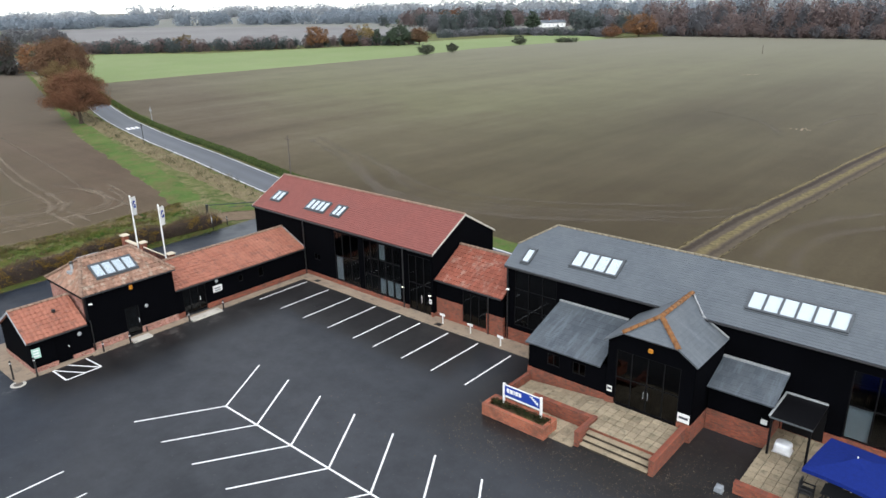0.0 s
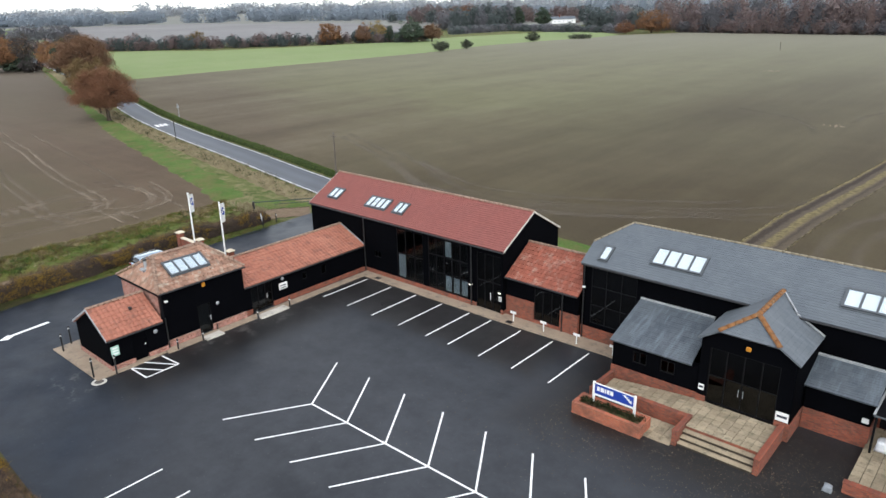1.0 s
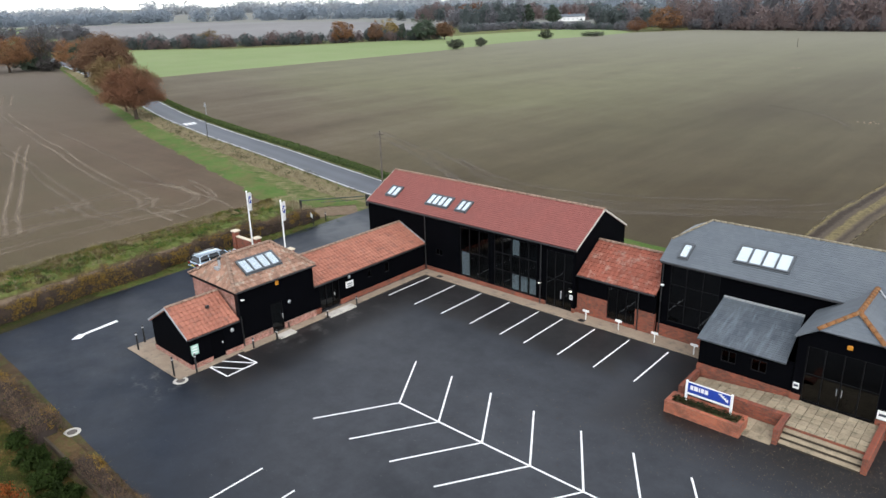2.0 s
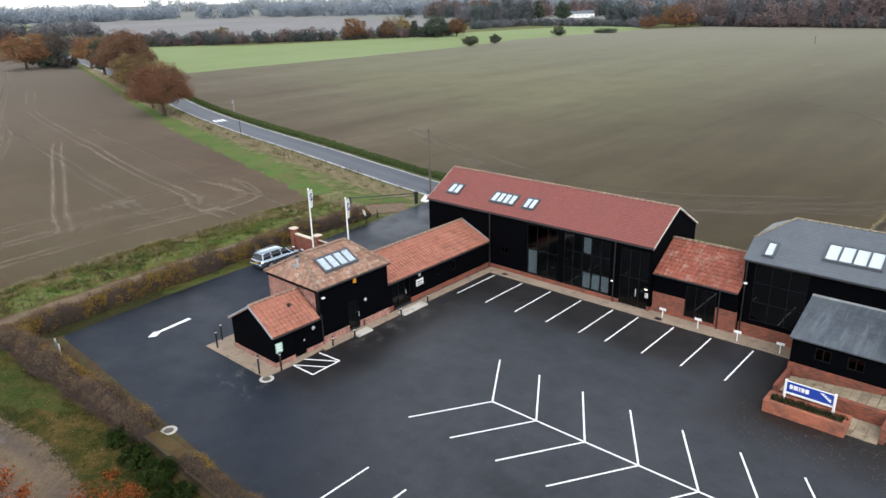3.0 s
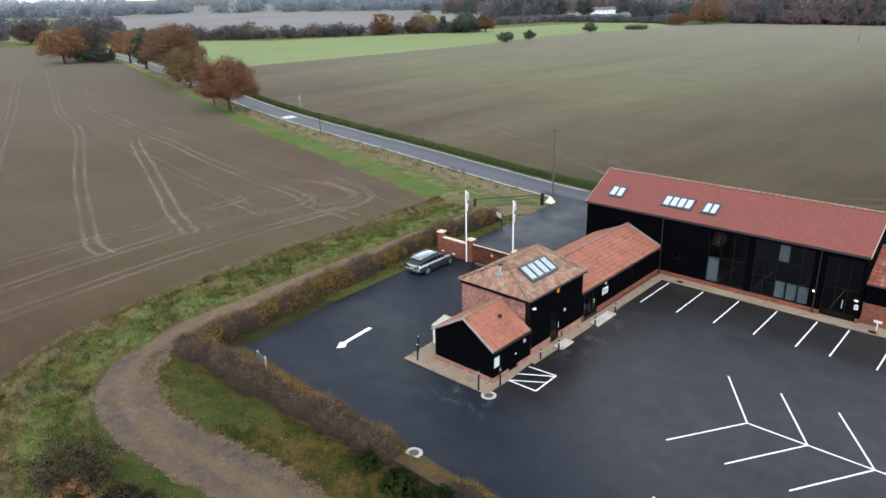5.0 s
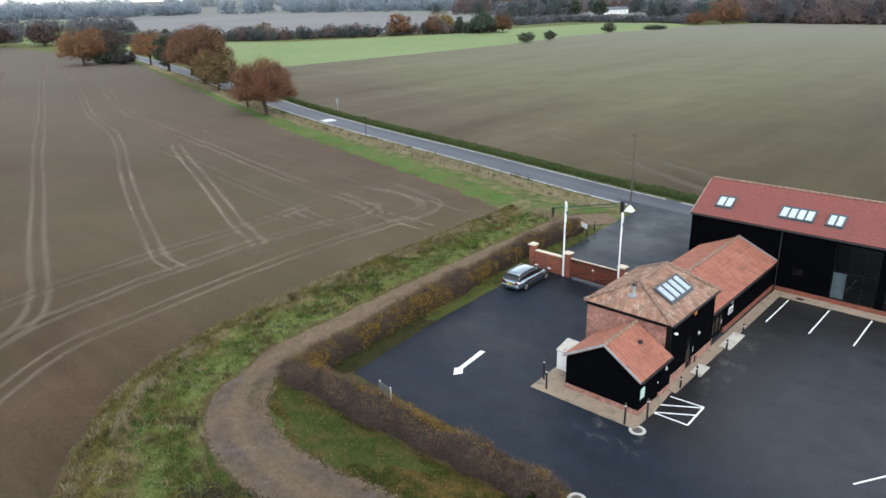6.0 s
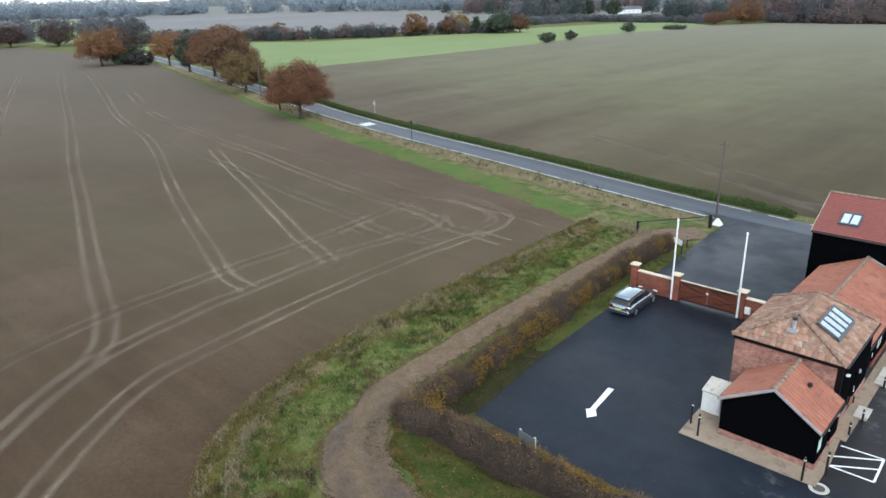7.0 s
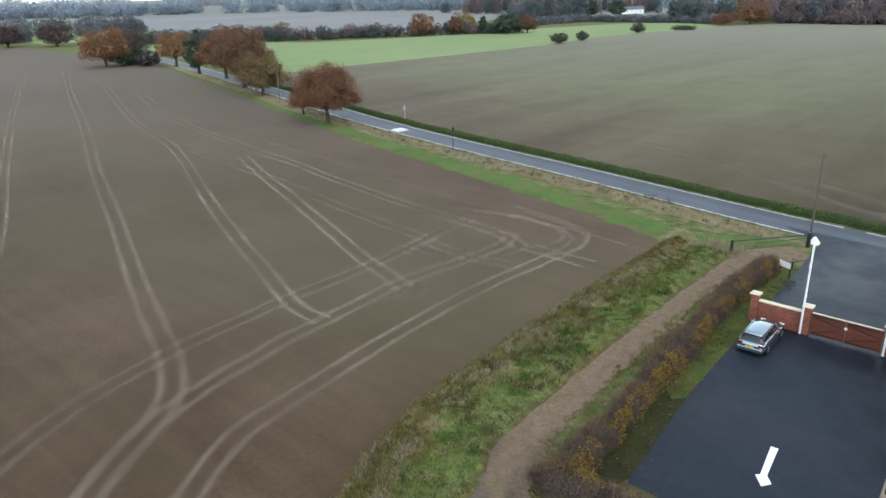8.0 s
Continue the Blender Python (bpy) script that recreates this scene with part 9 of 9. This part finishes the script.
def mats_pick(side, o, rng, n, fine=True):
    """Twigs on top and outside; golden and green leaves gather in clumps, mostly on the sheltered side."""
    if not fine:
        return rng.randrange(n)
    k = noise.noise((o.x * 0.3, o.y * 0.3, 2.0)) + 0.7 * noise.noise((o.x * 1.3, o.y * 1.3, o.z * 1.6))
    g = max(0.0, min(1.0, (k + 0.03) / 0.25))
    if side > 0.15 and rng.random() < 0.85 * g:
        return 1
    if side > -0.5 and rng.random() < 0.06 * g:
        return 1
    if rng.random() < 0.05 + 0.3 * max(0.0, -k) * (1 if o.z < 0.7 else 0.4):
        return 2
    return 0


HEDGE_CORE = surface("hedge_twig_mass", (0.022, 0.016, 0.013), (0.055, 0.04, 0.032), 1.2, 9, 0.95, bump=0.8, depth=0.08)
TWIG = leaf_material("purple_brown_twigs", ((0.037, 0.0235, 0.018), (0.076, 0.049, 0.037), (0.136, 0.0941, 0.0704), (0.0923, 0.0608, 0.0361)), thin=0.0)
TIP = leaf_material("pale_twig_tips", ((0.107, 0.0708, 0.0466), (0.16, 0.109, 0.0704), (0.145, 0.0873, 0.044)), thin=0.0)
HEDGE_GOLD = leaf_material("golden_hedge_leaves", ((0.138, 0.0894, 0.0275), (0.261, 0.168, 0.0358), (0.385, 0.247, 0.0467), (0.179, 0.138, 0.044)))
HEDGE_GREEN = leaf_material("green_hedge_leaves", ((0.03, 0.042, 0.015), (0.058, 0.064, 0.022), (0.09, 0.082, 0.03)))
CORE_OF[7] = surface("green_hedge_mass", (0.022, 0.036, 0.012), (0.055, 0.08, 0.024), 0.8, 9, 0.95, bump=0.8, depth=0.06)
BOX_GREEN = leaf_material("clipped_green_hedge", ((0.06, 0.085, 0.026), (0.085, 0.118, 0.036), (0.122, 0.152, 0.054)))
hedge("hedge", "tall twiggy autumn hedge with golden leaves", [(-63.7, 37.2), (-63.9, 31), (-63.6, 24), (-63.1, 17), (-62.5, 10.5), (-62.3, 6.5), (-62.1, 3.4)], 1.65, 1.4, [TWIG, HEDGE_GOLD, HEDGE_GREEN, TIP], 1900, 5, 0.055)
hedge("hedge", "twiggy brown hedge along the yard's edge", [(-63.4, 3.6), (-61.6, 2.9), (-57, 2.9), (-52, 3.15), (-47, 3.4), (-43.9, 3.45)], 1.9, 1.4, [TWIG, HEDGE_GOLD, HEDGE_GREEN, TIP], 1900, 6, 0.055, taper=2.6)
hedge("hedge", "low brown shrubs growing on the raised bed", [(-40.9, 3.7), (-38, 3.65), (-34, 3.55), (-30, 3.45), (-24, 3.3)], 1.15, 0.85, [TWIG, HEDGE_GOLD, HEDGE_GREEN, TIP], 1100, 8, 0.05)
lane = smooth_line(ROAD_LINE, 8.0)
lane_side = [(p.x - (q - p).normalized().y * 3.55, p.y + (q - p).normalized().x * 3.55) for p, q in zip(lane, lane[1:])]
hedge("hedge", "clipped green hedge along the lane", [p for p in lane_side if -222 < p[0] < -55], 1.15, 0.8, [BOX_GREEN, BOX_GREEN, BOX_GREEN], 240, 7, 0.101, lumps=0.3)


# rough grass, weeds and fallen leaves
def tufts(name, label, material, spots, blades, tall, spread, seed, clumped=0.0):
    """Blades of grass in tufts; clumped leaves bare patches between them."""
    rng = random.Random(seed)
    vs, fs = [], []
    for x, y, k in spots:
        ground = 0.02 + (max(0.0, bank_height(x, y)) if x < -44 else 0.0)
        if clumped and noise.noise((x * 0.55, y * 0.55, seed * 3.7)) + 0.6 * noise.noise((x * 1.6, y * 1.6, seed * 1.3)) < clumped:
            continue
        for _ in range(blades):
            a, r = rng.uniform(0, 6.283), spread * math.sqrt(rng.random())
            bx, by = x + r * math.cos(a), y + r * math.sin(a)
            h = tall * k * rng.uniform(0.5, 1.2)
            lx, ly = rng.gauss(0, 0.45) * h, rng.gauss(0, 0.45) * h
            w = rng.uniform(0.012, 0.03) * (0.6 + tall)
            c, s = math.cos(a * 3) * w, math.sin(a * 3) * w
            i = len(vs)
            vs += [(bx - c, by - s, ground), (bx + c, by + s, ground), (bx + lx, by + ly, ground + h)]
            fs.append((i, i + 1, i + 2))
    me = bpy.data.meshes.new(name)
    me.from_pydata(vs, [], fs)
    me.materials.append(material)
    return tagged(new(name, me), label, "grass", "", "stuff")


def along(line, width, per_metre, rng, lo=0.5, hi=1.2, fade=0.0):
    pts = smooth_line(line, 1.0)
    out = []
    for i in range(len(pts) - 1):
        d = (pts[i + 1] - pts[i])
        s = Vector((-d.y, d.x, 0)).normalized()
        for _ in range(int(per_metre * d.length) + (rng.random() < (per_metre * d.length) % 1)):
            p = pts[i].lerp(pts[i + 1], rng.random()) + s * rng.uniform(-width / 2, width / 2)
            k = 0.5 + 0.9 * max(0, 0.5 + noise.noise((p.x * 0.35, p.y * 0.35, 1.5)))
            out.append((p.x, p.y, k * rng.uniform(lo, hi)))
    return out


GRASS_BLADE = leaf_material("green_grass_blades", ((0.055, 0.078, 0.016), (0.11, 0.14, 0.03), (0.2, 0.195, 0.06)), thin=0.3)
STRAW_BLADE = leaf_material("straw_blades", ((0.154, 0.123, 0.0677), (0.249, 0.208, 0.129), (0.345, 0.295, 0.202)), thin=0.2)
WEED = leaf_material("dark_weeds", ((0.02, 0.032, 0.012), (0.04, 0.054, 0.019), (0.075, 0.062, 0.032)), thin=0.2)
BROWN_FALLEN = leaf_material("brown_fallen_leaves", ((0.07, 0.045, 0.03), (0.14, 0.1, 0.066), (0.24, 0.2, 0.15)), thin=0.0)
FALLEN = leaf_material("fallen_leaves", ((0.11, 0.06, 0.022), (0.19, 0.12, 0.042), (0.27, 0.2, 0.085)), thin=0.0)
DULL_BLADE = leaf_material("dull_grass_blades", ((0.03, 0.046, 0.009), (0.06, 0.082, 0.016), (0.12, 0.12, 0.034)), thin=0.3)
BROWN_STEM = leaf_material("brown_dead_stems", ((0.05, 0.034, 0.018), (0.095, 0.066, 0.034), (0.15, 0.11, 0.06)), thin=0.2)
LUSH_BLADE = leaf_material("lush_green_weeds", ((0.03, 0.075, 0.014), (0.05, 0.13, 0.024), (0.1, 0.2, 0.04)), thin=0.3)
YELLOW_BLADE = leaf_material("yellowing_grass_blades", ((0.08, 0.075, 0.02), (0.16, 0.14, 0.04), (0.25, 0.2, 0.075)), thin=0.3)
rng = random.Random(9)
MARGIN = [(-72.5, 37.4), (-72.2, 30), (-71.9, 20), (-71.4, 11), (-70.8, 4), (-70.0, 0), (-68.4, -4), (-65, -7.6), (-57.4, -12), (-44, -14.5)]
tufts("rough_grass", "rank green grass on the bank beside the track", GRASS_BLADE, along([(x + 0.5, y) for x, y in BANK], 4.0, 80, rng) + along(MARGIN, 1.0, 10, rng), 10, 0.2, 0.2, 1, -0.02)
tufts("dead_grass", "bleached dead grass along the field margin", STRAW_BLADE, along(RIDGE_LINE, 0.5, 20, rng) + along([(x - 0.5, y) for x, y in MARGIN], 0.7, 14, rng) + along(BANK, 5.0, 16, rng, 0.3, 0.8), 11, 0.36, 0.2, 2, -0.1)
tufts("rough_grass", "yellowing grass on the field side of the bank", YELLOW_BLADE, along(MARGIN, 1.8, 34, rng) + along([(x - 0.9, y) for x, y in BANK], 4.2, 34, rng) + along([(-65.0, 36), (-65.4, 28), (-65.1, 18), (-64.5, 10), (-63.8, 4)], 1.2, 12, rng), 10, 0.24, 0.22, 9)
tufts("weeds", "dark weeds scattered over the bank", WEED, along(BANK, 5.2, 26, rng) + along(MARGIN, 1.2, 8, rng), 16, 0.26, 0.26, 3, 0.12)
tufts("weeds", "brown dead weed stems in clumps on the bank", BROWN_STEM, along(BANK, 5.4, 26, rng) + along(MARGIN, 1.4, 12, rng), 14, 0.3, 0.24, 12, 0.08)
tufts("weeds", "bright green nettles and docks in patches on the bank", LUSH_BLADE, along([(x + 0.6, y) for x, y in BANK], 3.6, 34, rng), 14, 0.22, 0.24, 13, 0.2)
tufts("dead_grass", "pale dead grass bank beside the lane", STRAW_BLADE, along([(-66, 44.8), (-78, 47), (-94, 50), (-115, 54), (-140, 59.2), (-160, 64), (-190, 73), (-230, 84.5)], 3.4, 11, rng), 10, 0.42, 0.35, 4)
tufts("weeds", "dark weeds on the lane bank", WEED, along([(-68, 45.4), (-94, 50.4), (-115, 54.4), (-140, 59.6), (-170, 67)], 3.0, 1.6, rng), 14, 0.45, 0.4, 5)
tufts("rough_grass", "green grass strips inside and outside the hedge", DULL_BLADE, along([(-62.1, 38), (-62.6, 26), (-62.4, 14), (-61.6, 6)], 2.0, 26, rng) + along([(-63.5, 1.6), (-58, 0.5), (-50, 0.5), (-43.5, 1.0), (-36, 0.8)], 3.6, 40, rng), 8, 0.14, 0.2, 6)
tufts("rough_grass", "rough grass on the far side of the track", GRASS_BLADE, along([(-60, -6.2), (-54, -6.6), (-46, -6.2), (-36, -6.4)], 3.0, 26, rng), 9, 0.22, 0.25, 7)
tufts("dead_grass", "pale tussocks by the field barrier", STRAW_BLADE, [(-68.6 + rng.gauss(0, 1.2), 38.2 + rng.gauss(0, 0.6), rng.uniform(0.6, 1.5)) for _ in range(90)], 12, 0.45, 0.35, 8)


def scatter_leaves(name, label, spots, size, seed, material=None):
    rng = random.Random(seed)
    bm = bmesh.new()
    for x, y, z in spots:
        leaf(bm, Vector((x, y, z + 0.02)), Vector((0, 0, 2.2)), size * rng.uniform(0.6, 1.3), rng)
    ob = solo(name, bm, material or FALLEN, label, "leaves", "stuff")
    return ob


scatter_leaves("fallen_leaves", "fallen orange leaves along the track, bank and hedge", [(x, y, 0.05) for x, y, k in along([(-66.8, 34), (-66.8, 18), (-65.9, 5), (-62, -1.4), (-56, -3), (-44, -3)], 5.5, 16, rng) + along([(-62.0, 30), (-61.9, 14), (-60.6, 5.8)], 2.4, 14, rng) + along([(-64, 2.2), (-57, 0.6), (-43, 1.4)], 4.0, 60, rng) + along(MARGIN, 2.2, 22, rng) + along([(x - 0.9, y) for x, y in MARGIN], 0.9, 40, rng)], 0.042, 3)
scatter_leaves("fallen_leaves", "fallen leaves blown over the yard edge", [(x, y, 0.03) for x, y, k in along([(-44, 4.0), (-30, 3.7), (-12, 3.3)], 1.6, 22, rng) + along([(-22, 25.0), (-14, 24.8), (-9, 26.0), (-9.3, 30)], 4.4, 120, rng) + along([(-30, 22), (-20, 21), (-10, 20)], 9.0, 26, rng)], 0.032, 4, BROWN_FALLEN)


def sapling(x, y, h, w, m, label, seed):
    return tree("bush", label, h, w, m, 5200, 0.055, seed, (x, y, 0.02), 0.2, 30, 0.1)


BUSH_TWIG = leaf_material("brown_bare_twigs", ((0.05, 0.038, 0.028), (0.085, 0.067, 0.05), (0.125, 0.1, 0.076)))
FIRE = leaf_material("bright_orange_leaves", ((0.254, 0.0633, 0.0228), (0.405, 0.108, 0.0304), (0.532, 0.177, 0.0444)))
BRAMBLE = leaf_material("green_bramble_leaves", ((0.0234, 0.039, 0.00936), (0.039, 0.0663, 0.014), (0.0624, 0.0936, 0.0234)))
sapling(-51.4, -8.6, 2.2, 2.4, ORANGE, "orange-leaved bramble bush beside the track", 61)
sapling(-41.3, -4.7, 4.5, 4.0, FIRE, "bright orange-leaved sapling beside the track", 62)
sapling(-36.8, -1.5, 4.2, 4.0, FIRE, "bright orange-leaved young sapling by the track", 66)
sapling(-53.6, -7.7, 2.8, 4.4, BUSH_TWIG, "grey-brown twiggy bush beside the track", 63)
sapling(-50.2, -7.0, 1.5, 2.2, BUSH_TWIG, "grey-brown bramble beside the track", 64)
for x, y, h, w, k in ((-42.3, 2.1, 0.9, 1.9, 71), (-40.2, 2.0, 1.0, 2.0, 72), (-44.6, 2.3, 0.75, 1.5, 73), (-38.2, 1.9, 0.9, 1.9, 74)):
    sapling(x, y, h, w, BRAMBLE, "low green bramble against the timber edging", k)

# ---- roof tiles, laid last ----
TILES = {"o": PANTILE, "l": PANTILE_OLD, "r": PANTILE_RED}
TILE_MESH = {k: tile_mesh("pantile", 0.3, 0.34, m) for k, m in TILES.items()}
for b, r, e0, e1, r1, r0, kind, limit in PIECES:
    tiled(b, r, e0, e1, r1, r0, TILE_MESH[kind], 0.3, 0.34, limit, TILES[kind])
